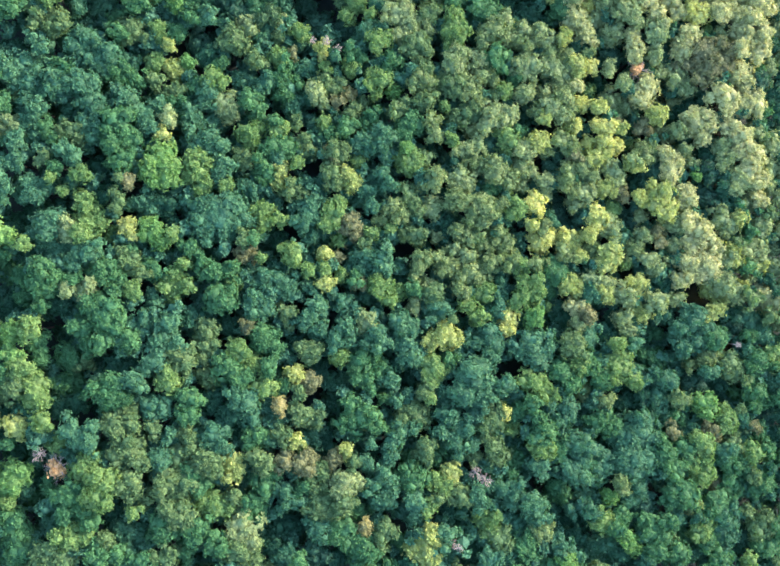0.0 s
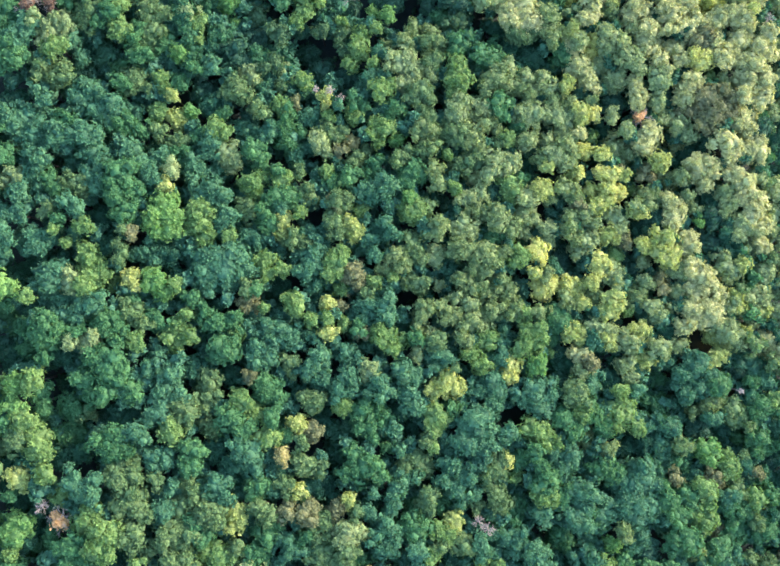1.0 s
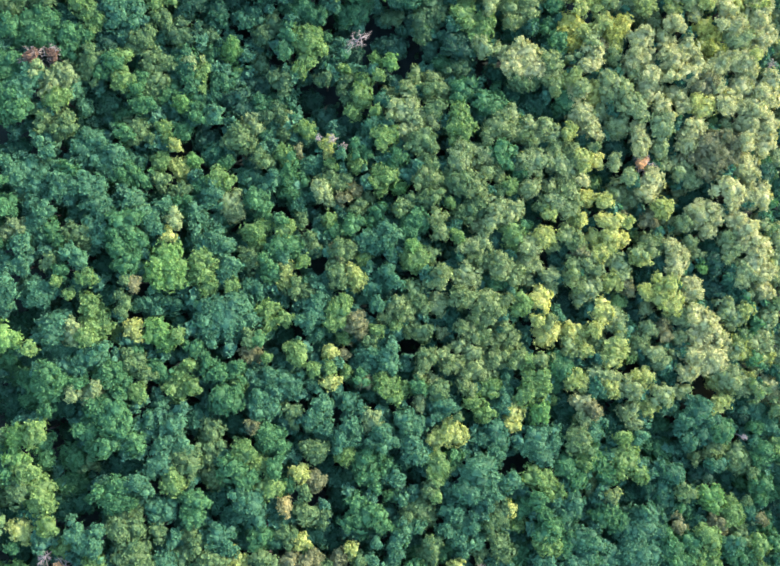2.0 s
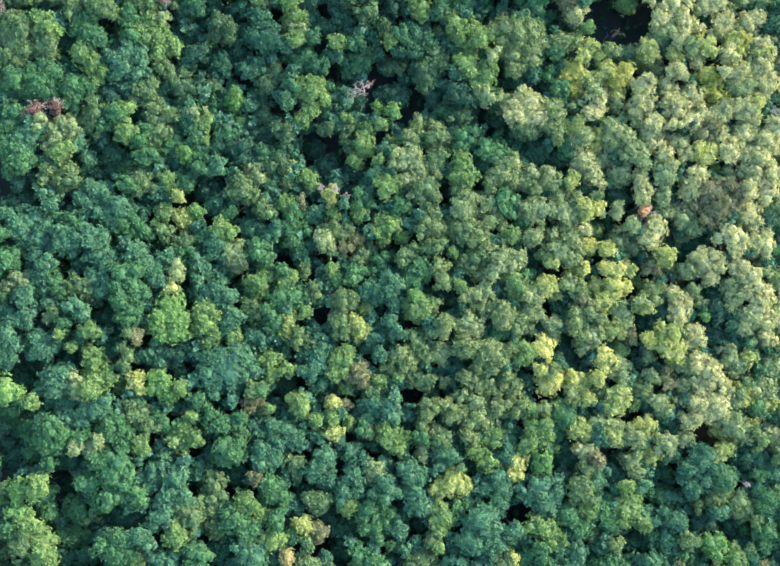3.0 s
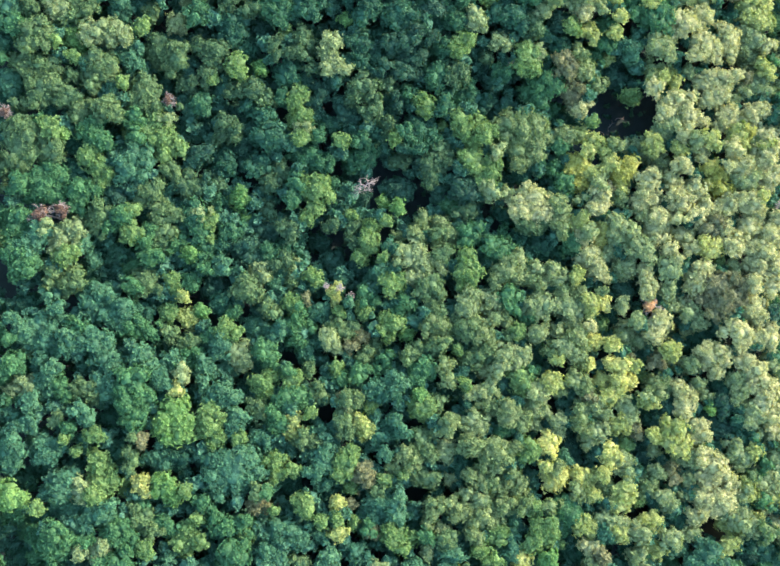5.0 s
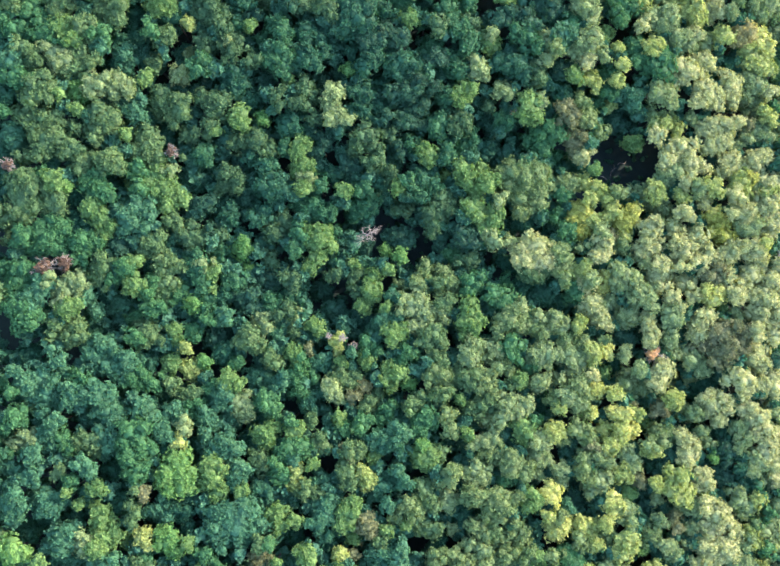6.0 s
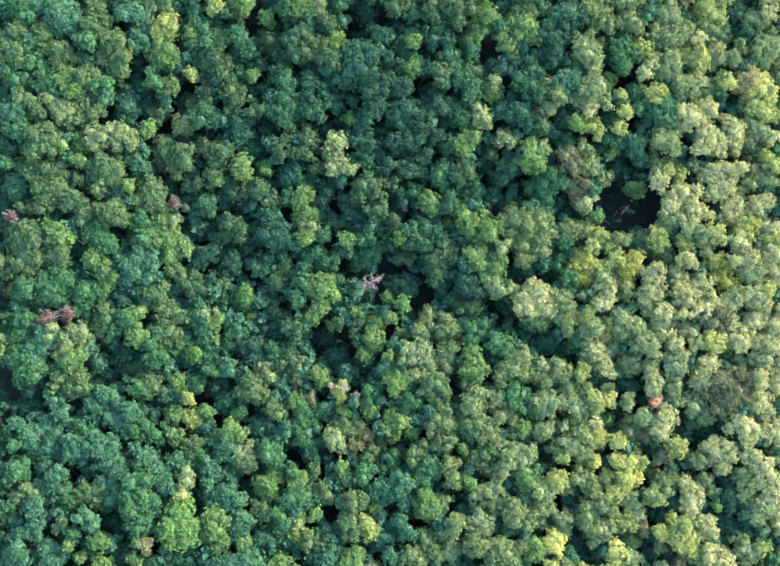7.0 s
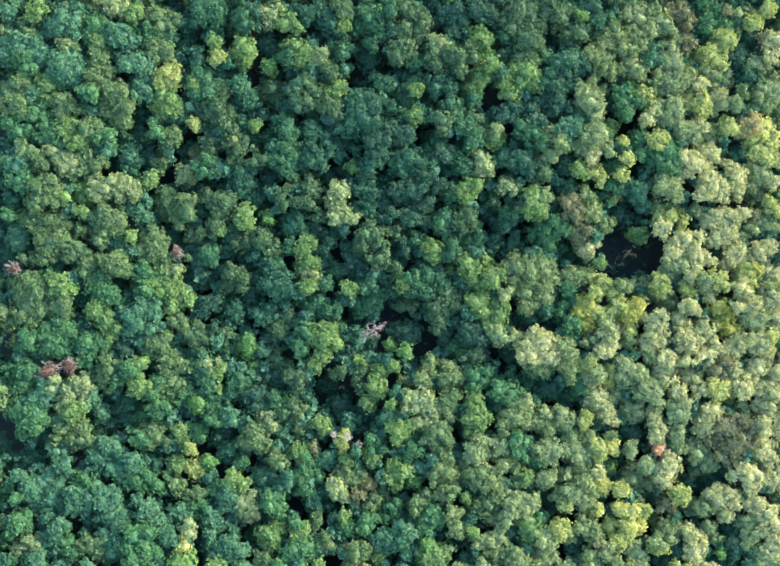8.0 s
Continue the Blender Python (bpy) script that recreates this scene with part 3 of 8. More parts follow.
light_oak(14.5, (48.9, 111.7, 2.8), (50.3, 109.9, 2.6), (47.1, 108.6, 2.2))
light_oak(14.9, (49.1, 106.9, 2.6), (52.2, 109.0, 2.2), (51.1, 107.4, 1.8))
light_oak(15.5, (49.3, 102.0, 2.2), (48.2, 100.5, 1.8))
sunlit_olive_oak(11.6, (53.9, 112.1, 1.4))
straw_maple(14.2, (54.1, 103.8, 2.6), (55.5, 102.9, 2.0))
pale_oak(14.5, (54.6, 107.1, 1.6))
straw_maple(13.8, (57.5, 113.2, 2.5), (58.9, 112.3, 2.1), (56.4, 113.6, 1.7))
sunlit_olive_oak(13.4, (57.8, 109.3, 2.1), (56.2, 110.1, 1.4))
pale_oak(13.0, (59.2, 105.0, 2.3), (60.0, 104.0, 1.6))
light_oak(10.6, (61.5, 108.8, 2.0))
slender_oak(14.2, (62.1, 103.7, 1.7))
deep_oak(11.4, (63.5, 113.3, 2.6))
dark_oak(12.0, (65.4, 109.4, 2.1))
deep_oak(11.0, (66.4, 105.5, 2.6))
slender_oak(12.2, (67.9, 112.5, 1.9))
light_oak(13.7, (69.8, 106.0, 2.5), (68.2, 104.0, 2.3), (67.2, 105.8, 1.9))
pale_oak(13.1, (69.9, 113.6, 1.7))
slender_oak(10.0, (71.0, 110.0, 1.9))
slender_oak(8.8, (73.5, 108.2, 1.4))
light_oak(12.2, (74.4, 104.7, 2.1))
light_oak(10.1, (74.6, 111.6, 2.1))
oak_sapling(15.9, (-67.2, 95.8, 1.5))
olive_oak(16.2, (-66.7, 101.4, 2.6), (-67.4, 99.7, 2.2), (-65.3, 102.2, 1.7))
olive_oak(16.9, (-66.1, 98.0, 1.8))
bluish_sapling(15.9, (-65.3, 90.8, 1.3))
green_oak(15.9, (-64.9, 94.3, 2.4), (-62.9, 93.5, 2.2))
bluish_sapling(15.6, (-63.9, 100.5, 1.7))
olive_oak(16.5, (-63.9, 90.5, 2.0), (-62.1, 88.8, 1.8))
green_oak(15.7, (-63.4, 97.3, 2.4), (-61.4, 96.1, 2.2))
green_oak(16.6, (-59.8, 93.2, 2.5), (-57.7, 92.4, 2.0))
light_oak(16.8, (-59.2, 90.2, 2.3), (-57.2, 88.6, 2.1))
olive_oak(16.0, (-58.5, 96.5, 1.4))
olive_oak(16.2, (-58.3, 99.1, 2.4), (-57.0, 98.3, 1.6))
lime_maple(16.8, (-57.8, 94.1, 2.0), (-56.9, 94.9, 1.4))
lime_maple(17.4, (-55.3, 92.0, 1.6))
teal_oak(14.8, (-54.3, 98.1, 2.0))
olive_oak(17.1, (-53.8, 94.2, 2.3), (-52.9, 92.9, 1.6))
oak_sapling(17.5, (-53.5, 100.5, 1.6))
bluish_sapling(16.3, (-51.3, 91.3, 1.6))
oak_sapling(17.2, (-51.0, 93.4, 1.8))
olive_oak(16.6, (-50.4, 100.7, 2.5), (-49.2, 99.0, 2.3), (-51.1, 98.5, 2.0))
young_oak(12.6, (-49.4, 93.9, 1.8))
olive_oak(16.3, (-48.7, 96.9, 2.0), (-50.2, 96.8, 1.8))
bluish_sapling(14.3, (-48.6, 90.8, 1.8))
young_oak(10.7, (-47.5, 98.7, 2.2))
young_oak(11.4, (-47.1, 94.9, 2.2))
oak_sapling(15.9, (-43.5, 94.7, 1.6))
lime_maple(15.6, (-42.2, 100.4, 2.5), (-40.9, 99.1, 2.0), (-42.9, 99.0, 1.8))
olive_oak(15.0, (-41.3, 94.0, 2.0))
young_oak(13.7, (-40.2, 97.6, 1.6))
slender_oak(11.0, (-37.7, 91.6, 1.6))
straw_maple(14.5, (-37.6, 96.5, 1.4))
shaded_olive_oak(14.4, (-34.9, 93.7, 2.1))
shaded_olive_oak(15.5, (-34.3, 99.0, 2.5), (-32.2, 98.6, 2.1), (-33.0, 97.2, 1.8))
shaded_olive_oak(15.4, (-33.0, 101.5, 2.0))
shaded_olive_oak(15.8, (-31.3, 95.6, 1.6))
slender_oak(14.9, (-30.9, 93.8, 1.1))
shaded_olive_oak(15.5, (-30.1, 91.7, 1.6), (-31.3, 90.3, 1.2))
shaded_olive_oak(14.3, (-29.7, 93.5, 1.9), (-31.3, 93.0, 1.6))
shaded_green_sapling(13.9, (-29.5, 97.2, 2.0))
lime_maple(14.6, (-27.1, 96.7, 1.4))
deep_oak(13.9, (-26.5, 98.6, 1.6))
shaded_olive_oak(14.9, (-26.3, 90.5, 1.6))
shaded_green_sapling(12.3, (-25.0, 95.0, 1.8))
shaded_green_sapling(14.2, (-23.1, 97.4, 1.8))
shaded_green_oak(15.9, (-22.1, 91.6, 2.3), (-21.2, 89.4, 1.8), (-23.3, 90.6, 1.6))
shaded_green_oak(15.5, (-21.7, 95.5, 2.3), (-21.2, 94.1, 1.8))
dark_oak(14.5, (-18.0, 95.8, 2.3), (-15.3, 95.0, 2.1))
dark_oak(15.8, (-17.8, 91.6, 2.1), (-16.1, 90.4, 1.8), (-14.3, 92.1, 1.4))
shaded_olive_oak(15.6, (-15.2, 100.4, 1.4))
deep_oak(13.7, (-14.0, 96.3, 1.6))
shaded_olive_oak(16.4, (-13.9, 100.0, 2.0), (-13.1, 98.6, 1.4))
young_oak(13.4, (-9.7, 95.8, 1.8))
young_oak(13.8, (-9.6, 92.8, 1.3))
dark_oak(16.8, (-8.3, 99.3, 3.0), (-10.0, 98.4, 2.7), (-7.4, 97.1, 2.3), (-7.4, 101.1, 2.3), (-10.5, 100.5, 2.0))
dark_oak(16.0, (-5.7, 91.9, 2.3), (-7.0, 90.5, 1.8))
deep_oak(16.4, (-4.8, 95.4, 2.1), (-6.6, 94.5, 1.8))
young_oak(15.5, (-3.6, 100.4, 1.8))
dark_oak(15.1, (-1.3, 91.2, 2.5), (0.9, 90.3, 2.3), (-0.4, 88.5, 2.1))
deep_oak(15.7, (-1.3, 95.6, 2.5), (-3.1, 95.9, 2.0))
lime_maple(15.2, (0.5, 99.2, 1.8))
shaded_green_sapling(13.0, (3.4, 100.2, 1.5))
shaded_green_oak(13.4, (5.0, 94.7, 2.2))
shaded_olive_oak(16.8, (5.8, 98.0, 2.0))
deep_oak(14.7, (5.8, 92.3, 2.0))
shaded_green_oak(16.1, (7.1, 101.5, 1.8), (8.0, 99.8, 2.0))
shaded_green_oak(14.3, (8.5, 91.5, 2.3), (9.4, 90.2, 2.0))
shaded_green_oak(15.5, (9.4, 97.7, 2.2), (10.7, 96.8, 1.8))
shaded_green_oak(15.4, (11.2, 95.1, 2.2))
shaded_olive_oak(14.9, (11.7, 98.9, 1.7))
light_oak(15.0, (13.0, 91.2, 2.0), (13.9, 89.9, 1.6))
lime_maple(14.6, (14.8, 96.2, 2.4), (15.7, 95.3, 1.8))
slender_oak(15.6, (15.7, 97.0, 1.3))
dark_oak(14.3, (16.8, 92.0, 2.0))
deep_oak(10.9, (17.1, 96.0, 1.3))
deep_oak(15.4, (17.1, 99.8, 2.0), (18.9, 101.1, 1.7))
dark_oak(15.5, (19.9, 91.8, 2.2), (21.3, 90.1, 2.0))
deep_oak(15.6, (21.2, 100.7, 2.2), (22.9, 99.3, 1.9))
shaded_green_oak(16.6, (22.1, 96.7, 2.4), (20.2, 97.5, 1.8), (23.8, 95.3, 1.7))
shaded_olive_oak(15.1, (24.0, 90.1, 2.0), (24.4, 91.8, 1.7))
slender_oak(15.7, (25.2, 96.2, 1.9))
slender_oak(15.9, (25.7, 92.7, 1.7))
sunlit_olive_oak(17.0, (27.1, 94.5, 1.7))
teal_oak(16.7, (28.0, 96.8, 2.1), (29.9, 97.3, 1.7))
deep_oak(13.5, (28.9, 91.4, 2.3))
slender_oak(14.9, (30.4, 94.7, 1.5))
lime_maple(15.0, (31.0, 90.3, 1.5))
oak_sapling(15.2, (31.1, 100.8, 1.9))
pale_oak(15.3, (33.3, 93.0, 1.7))
light_oak(16.8, (33.7, 96.6, 2.3), (32.3, 95.7, 1.9))
slender_oak(15.5, (36.3, 93.9, 1.4))
lime_maple(13.2, (37.1, 98.7, 2.0))
green_oak(13.0, (38.1, 90.8, 2.3))
straw_maple(14.8, (39.3, 95.7, 1.4))
straw_maple(15.3, (40.0, 92.4, 1.5), (39.2, 89.7, 1.5))
green_oak(13.6, (42.7, 96.3, 2.1))
pale_oak(15.9, (43.8, 99.8, 1.6))
bluish_sapling(12.2, (44.1, 90.3, 1.3))
green_oak(14.1, (44.1, 93.6, 2.1))
straw_maple(16.1, (45.6, 95.6, 1.8))
light_oak(14.9, (45.8, 101.8, 2.2))
straw_maple(15.1, (46.6, 96.6, 2.1))
green_oak(15.7, (46.6, 93.4, 2.7), (48.0, 91.6, 2.1))
light_oak(14.8, (50.7, 98.3, 2.4), (52.7, 97.9, 2.2))
pale_oak(14.9, (52.1, 91.8, 2.6), (50.6, 90.3, 2.2))
pale_oak(13.9, (54.7, 99.0, 1.6))
pale_oak(13.5, (56.9, 94.0, 2.4), (55.2, 92.9, 2.0))
light_oak(12.1, (57.4, 98.1, 2.2))
straw_maple(13.4, (60.6, 99.4, 2.1))
young_oak(11.4, (62.5, 94.4, 1.7))
amber_maple(14.0, (65.2, 100.0, 2.3), (64.0, 98.5, 1.7))
straw_maple(13.1, (66.1, 96.7, 2.3))
light_oak(12.6, (67.0, 91.0, 2.5), (65.9, 89.5, 2.3))
straw_maple(13.1, (67.1, 94.4, 2.7), (68.6, 95.3, 2.1), (69.5, 93.4, 1.9))
yellow_maple(13.1, (67.7, 98.7, 2.3), (69.1, 97.2, 1.9))
slender_oak(11.1, (72.3, 101.4, 1.9))
lime_maple(10.7, (73.0, 94.1, 2.0))
lime_maple(10.7, (74.9, 98.8, 2.1))
oak_sapling(16.1, (-66.8, 80.1, 1.4))
young_oak(15.5, (-66.5, 82.8, 1.6))
teal_oak(17.2, (-65.4, 88.4, 2.2))
green_oak(17.2, (-64.5, 85.5, 2.1), (-62.8, 85.1, 1.8))
olive_oak(15.5, (-63.1, 79.4, 2.7), (-60.8, 78.6, 2.7), (-59.1, 79.0, 2.0), (-61.9, 76.5, 2.1))
olive_oak(16.6, (-61.3, 88.4, 1.4))
olive_oak(17.6, (-60.6, 84.3, 2.3), (-61.7, 82.7, 2.1), (-59.3, 83.1, 1.8))
lime_maple(16.7, (-57.8, 83.1, 1.4))
fresh_maple(14.5, (-55.3, 84.3, 2.0), (-54.5, 83.0, 1.6))
lime_maple(15.4, (-55.2, 80.8, 1.4))
olive_oak(16.5, (-55.0, 90.0, 2.7), (-53.3, 88.7, 1.9), (-56.0, 87.8, 2.0))
bluish_sapling(14.9, (-53.3, 79.7, 1.2))
young_oak(9.8, (-52.6, 89.5, 2.0))
light_oak(16.1, (-52.5, 85.0, 1.8), (-50.9, 85.4, 1.4))
olive_oak(15.7, (-51.2, 79.7, 2.7), (-52.3, 78.0, 2.1), (-50.4, 78.5, 1.9), (-51.8, 76.3, 1.4))
light_oak(16.0, (-49.5, 84.7, 2.1), (-48.0, 85.7, 1.9), (-47.3, 84.4, 1.6))
young_oak(12.9, (-48.3, 89.7, 2.2))
teal_oak(13.9, (-46.9, 81.5, 1.8), (-45.7, 80.3, 1.4))
lime_maple(14.6, (-44.6, 86.7, 1.4))
olive_oak(12.4, (-43.7, 89.9, 2.1))
olive_oak(13.2, (-42.3, 83.5, 2.3), (-41.1, 82.2, 2.3), (-43.0, 82.5, 1.8))
olive_oak(13.5, (-40.1, 79.6, 1.4))
slender_oak(13.0, (-39.3, 88.0, 1.8))
olive_oak(14.6, (-39.0, 81.8, 1.9), (-38.5, 83.5, 1.6))
deep_oak(11.1, (-37.3, 85.3, 1.4))
shaded_green_oak(15.8, (-35.1, 89.5, 1.9), (-35.9, 88.2, 1.6))
shaded_olive_oak(14.3, (-34.7, 83.5, 1.9))
shaded_olive_oak(14.0, (-33.9, 79.3, 1.6), (-34.3, 77.5, 1.2))
shaded_olive_oak(14.9, (-32.2, 83.1, 2.1), (-33.1, 81.4, 1.8))
dark_oak(14.4, (-30.1, 88.3, 2.5), (-29.6, 86.1, 1.9))
lime_maple(14.8, (-28.9, 80.7, 2.1), (-28.5, 79.4, 1.6))
deep_oak(9.8, (-28.9, 83.0, 1.1))
young_oak(12.4, (-27.4, 83.8, 1.8))
fresh_maple(13.0, (-25.1, 80.7, 1.4))
deep_oak(11.9, (-25.0, 88.0, 1.8))
shaded_olive_oak(14.9, (-22.5, 84.5, 1.4), (-22.0, 82.8, 1.2))
dark_oak(13.5, (-20.6, 80.1, 2.1))
lime_maple(13.7, (-20.5, 87.8, 1.1))
shaded_green_sapling(12.5, (-19.7, 78.8, 1.8))
shaded_olive_oak(14.9, (-19.1, 83.3, 1.6), (-17.4, 82.9, 1.2))
shaded_olive_oak(14.7, (-17.8, 86.4, 1.9), (-16.9, 84.7, 1.6))
shaded_olive_oak(13.8, (-16.0, 81.0, 1.4))
deep_oak(10.6, (-14.7, 88.0, 1.8))
light_oak(15.5, (-12.7, 85.2, 2.1), (-13.5, 83.0, 1.8), (-12.2, 82.2, 1.8), (-13.1, 80.4, 1.6))
deep_oak(11.2, (-12.0, 89.8, 1.8))
slender_oak(15.1, (-10.5, 80.5, 1.4))
fresh_maple(13.6, (-9.9, 89.8, 1.4))
young_oak(14.1, (-9.6, 85.7, 1.1))
dark_oak(14.4, (-7.4, 85.7, 1.8), (-7.9, 83.6, 1.6), (-7.0, 81.8, 1.4))
young_oak(13.3, (-4.9, 83.1, 1.3))
young_oak(12.1, (-4.2, 88.2, 1.8))
shaded_olive_oak(13.4, (-3.2, 78.6, 1.6))
deep_oak(15.4, (-3.1, 81.4, 1.2))
deep_oak(15.1, (-2.2, 85.4, 1.9))
deep_oak(14.2, (0.0, 81.5, 2.0), (-1.3, 80.6, 1.4))
deep_oak(15.9, (2.2, 87.3, 2.3), (0.5, 85.9, 2.1), (4.5, 86.9, 1.8))
deep_oak(12.7, (3.0, 80.3, 1.3))
deep_oak(14.2, (3.1, 84.3, 2.1), (1.8, 83.3, 1.6))
shaded_green_oak(13.6, (6.3, 80.8, 2.1), (5.4, 79.0, 1.6))
shaded_green_sapling(13.8, (7.2, 85.2, 2.0))
lime_maple(15.0, (9.8, 84.4, 1.4))
shaded_olive_oak(14.0, (9.9, 81.8, 2.0), (8.9, 79.9, 1.6), (10.7, 80.4, 1.4))
lime_maple(14.5, (10.8, 86.7, 2.0), (9.4, 85.7, 1.6), (12.1, 87.1, 1.3))
deep_oak(9.9, (14.8, 83.2, 1.9))
shaded_olive_oak(12.1, (15.1, 84.4, 1.3))
deep_oak(7.9, (16.0, 80.2, 1.4))
light_oak(14.0, (17.6, 87.3, 1.8), (18.9, 86.4, 1.5))
shaded_green_oak(13.0, (18.7, 81.6, 1.8), (17.3, 82.5, 1.3))
tan_tree(12.4, (19.7, 83.1, 0.8))
young_oak(6.3, (21.3, 79.0, 2.3))
lime_maple(14.9, (22.7, 84.7, 2.4), (21.7, 82.8, 1.8), (23.6, 82.4, 1.7))
light_oak(14.2, (24.5, 86.0, 1.3), (24.9, 84.7, 1.1))
green_oak(13.0, (27.1, 79.9, 2.4), (25.1, 80.3, 2.0), (27.9, 81.2, 1.7))
dark_oak(12.5, (29.2, 87.0, 2.1))
russet_oak(14.7, (30.2, 82.6, 2.2), (29.6, 84.3, 1.7))
russet_oak(12.2, (30.9, 78.7, 2.1), (31.4, 76.8, 1.5))
sunlit_olive_oak(14.0, (32.4, 85.7, 1.7))
russet_oak(13.0, (32.6, 79.5, 1.7))
sunlit_olive_oak(13.5, (32.9, 82.2, 2.1), (34.3, 83.1, 1.7))
straw_maple(13.8, (34.3, 90.0, 1.7), (35.3, 88.6, 1.3))
oak_sapling(11.2, (35.6, 85.9, 1.6))
sunlit_olive_oak(11.7, (36.2, 80.3, 2.0))
oak_sapling(13.4, (37.9, 87.9, 1.7))
straw_maple(10.5, (38.7, 85.6, 1.4))
deep_oak(8.8, (40.5, 83.0, 2.8))
teal_oak(13.2, (41.3, 88.0, 1.7), (42.9, 86.3, 1.8))
lime_maple(10.6, (43.4, 79.1, 2.1))
sunlit_olive_oak(12.5, (46.6, 83.9, 1.8), (48.8, 83.4, 1.8))
pale_oak(13.9, (46.9, 79.7, 1.7))
light_oak(14.8, (47.4, 88.0, 2.5), (48.8, 87.1, 2.2), (49.7, 85.7, 1.4))
straw_maple(12.8, (47.9, 82.0, 2.3), (50.2, 82.5, 2.0), (51.5, 81.1, 1.6))
slender_oak(12.4, (54.3, 83.3, 1.5))
pale_oak(14.5, (56.8, 88.3, 2.6), (58.8, 87.4, 2.2), (55.1, 86.3, 1.8))
pale_oak(13.6, (58.7, 81.8, 2.6), (60.8, 81.4, 2.2), (56.5, 81.2, 1.8))
pale_oak(14.1, (59.6, 78.5, 2.2), (57.4, 77.9, 1.8))
pale_oak(14.1, (61.9, 89.4, 2.2), (62.3, 87.0, 1.8), (60.9, 91.3, 1.6))
pale_oak(13.7, (62.9, 82.8, 2.0))
slender_oak(11.6, (63.3, 78.5, 1.4))
russet_oak(12.8, (65.4, 82.9, 1.4))
slender_oak(12.1, (65.4, 80.2, 1.4))
light_oak(10.6, (67.6, 87.1, 2.5))
light_oak(12.3, (67.9, 82.0, 2.1), (69.3, 80.6, 1.9))
straw_maple(13.4, (68.3, 85.3, 1.5), (69.8, 83.9, 1.7))
pale_oak(13.0, (69.9, 89.1, 1.9))
slender_oak(9.6, (71.4, 78.1, 1.5))
light_oak(10.4, (73.1, 81.8, 2.1))
slender_oak(11.0, (73.5, 86.2, 1.9))
light_oak(11.5, (73.9, 89.9, 2.1))
young_oak(11.3, (-68.4, 74.0, 2.2))
teal_oak(13.4, (-66.5, 76.7, 2.4))
red_tree(14.5, (-66.3, 71.2, 1.1))
olive_oak(15.5, (-64.1, 69.1, 2.0), (-62.9, 67.9, 1.8))
olive_oak(13.1, (-63.8, 72.9, 1.6))
olive_oak(15.3, (-63.6, 66.6, 3.1), (-60.5, 67.1, 2.7), (-58.9, 65.5, 2.2))
oak_sapling(13.7, (-61.4, 70.0, 1.6))
young_oak(12.9, (-60.0, 72.2, 2.0))
olive_oak(15.7, (-59.9, 75.7, 2.3), (-60.9, 74.0, 1.8), (-58.3, 76.2, 1.8))
lime_maple(16.3, (-58.6, 68.7, 1.8))
fresh_maple(14.4, (-57.3, 67.8, 1.6))
olive_oak(15.3, (-56.5, 74.6, 2.3), (-57.5, 73.7, 1.8))
young_oak(11.7, (-56.4, 66.9, 2.4))
olive_oak(14.4, (-55.8, 77.9, 1.3))
olive_oak(14.6, (-54.5, 72.1, 2.3), (-53.3, 72.9, 1.8), (-55.1, 70.8, 1.4))
green_oak(14.8, (-52.1, 69.2, 1.8), (-53.6, 68.3, 1.6))
green_oak(14.5, (-51.6, 66.6, 2.0), (-52.3, 67.8, 1.8))
young_oak(9.7, (-51.0, 68.6, 1.8))
olive_oak(16.1, (-49.8, 72.6, 2.1), (-48.6, 71.3, 1.7), (-50.5, 71.3, 1.6))
lime_maple(15.2, (-47.4, 76.8, 1.4))
oak_sapling(14.3, (-46.0, 71.0, 1.8))
oak_sapling(14.4, (-45.4, 67.9, 1.8))
olive_oak(13.8, (-44.7, 75.7, 2.6), (-45.7, 74.0, 2.3), (-43.4, 74.4, 2.1), (-44.6, 77.4, 1.6))
lime_maple(13.1, (-43.0, 69.8, 2.8), (-45.3, 68.9, 2.3), (-41.3, 68.5, 1.9))
young_oak(9.8, (-42.4, 77.8, 2.2))
lime_maple(13.6, (-42.4, 67.7, 2.3), (-40.8, 66.6, 2.1), (-41.2, 64.9, 1.6))
slender_oak(12.8, (-40.9, 71.0, 1.6))
red_tree(13.9, (-40.3, 74.4, 1.2))
young_oak(8.7, (-39.2, 70.0, 1.6))
lime_maple(12.7, (-38.6, 66.1, 1.6))
olive_oak(12.3, (-38.5, 73.5, 0.8))
shaded_olive_oak(12.6, (-37.6, 77.8, 2.0))
shaded_green_oak(12.9, (-35.2, 74.1, 1.8), (-34.3, 72.8, 1.2))
deep_oak(8.9, (-35.0, 70.5, 2.2))
lime_maple(13.6, (-33.1, 78.0, 1.1))
shaded_olive_oak(11.9, (-31.7, 69.5, 2.2), (-29.5, 69.9, 1.6))
shaded_olive_oak(13.3, (-31.0, 71.1, 1.6), (-29.3, 69.9, 1.6))
deep_oak(9.9, (-29.6, 73.6, 1.8))
deep_oak(9.3, (-29.0, 67.3, 2.0))
shaded_olive_oak(13.0, (-28.9, 76.4, 1.6), (-30.2, 75.9, 1.1))
young_oak(12.7, (-27.2, 74.2, 1.6))
shaded_olive_oak(14.2, (-26.0, 76.4, 1.8), (-24.3, 75.1, 1.8))
dark_oak(13.5, (-24.7, 72.1, 1.6), (-23.4, 72.9, 1.4))
dark_oak(12.9, (-23.9, 69.1, 2.5), (-22.2, 68.2, 2.0), (-25.1, 69.4, 1.8))
deep_oak(8.9, (-23.5, 77.2, 1.6))
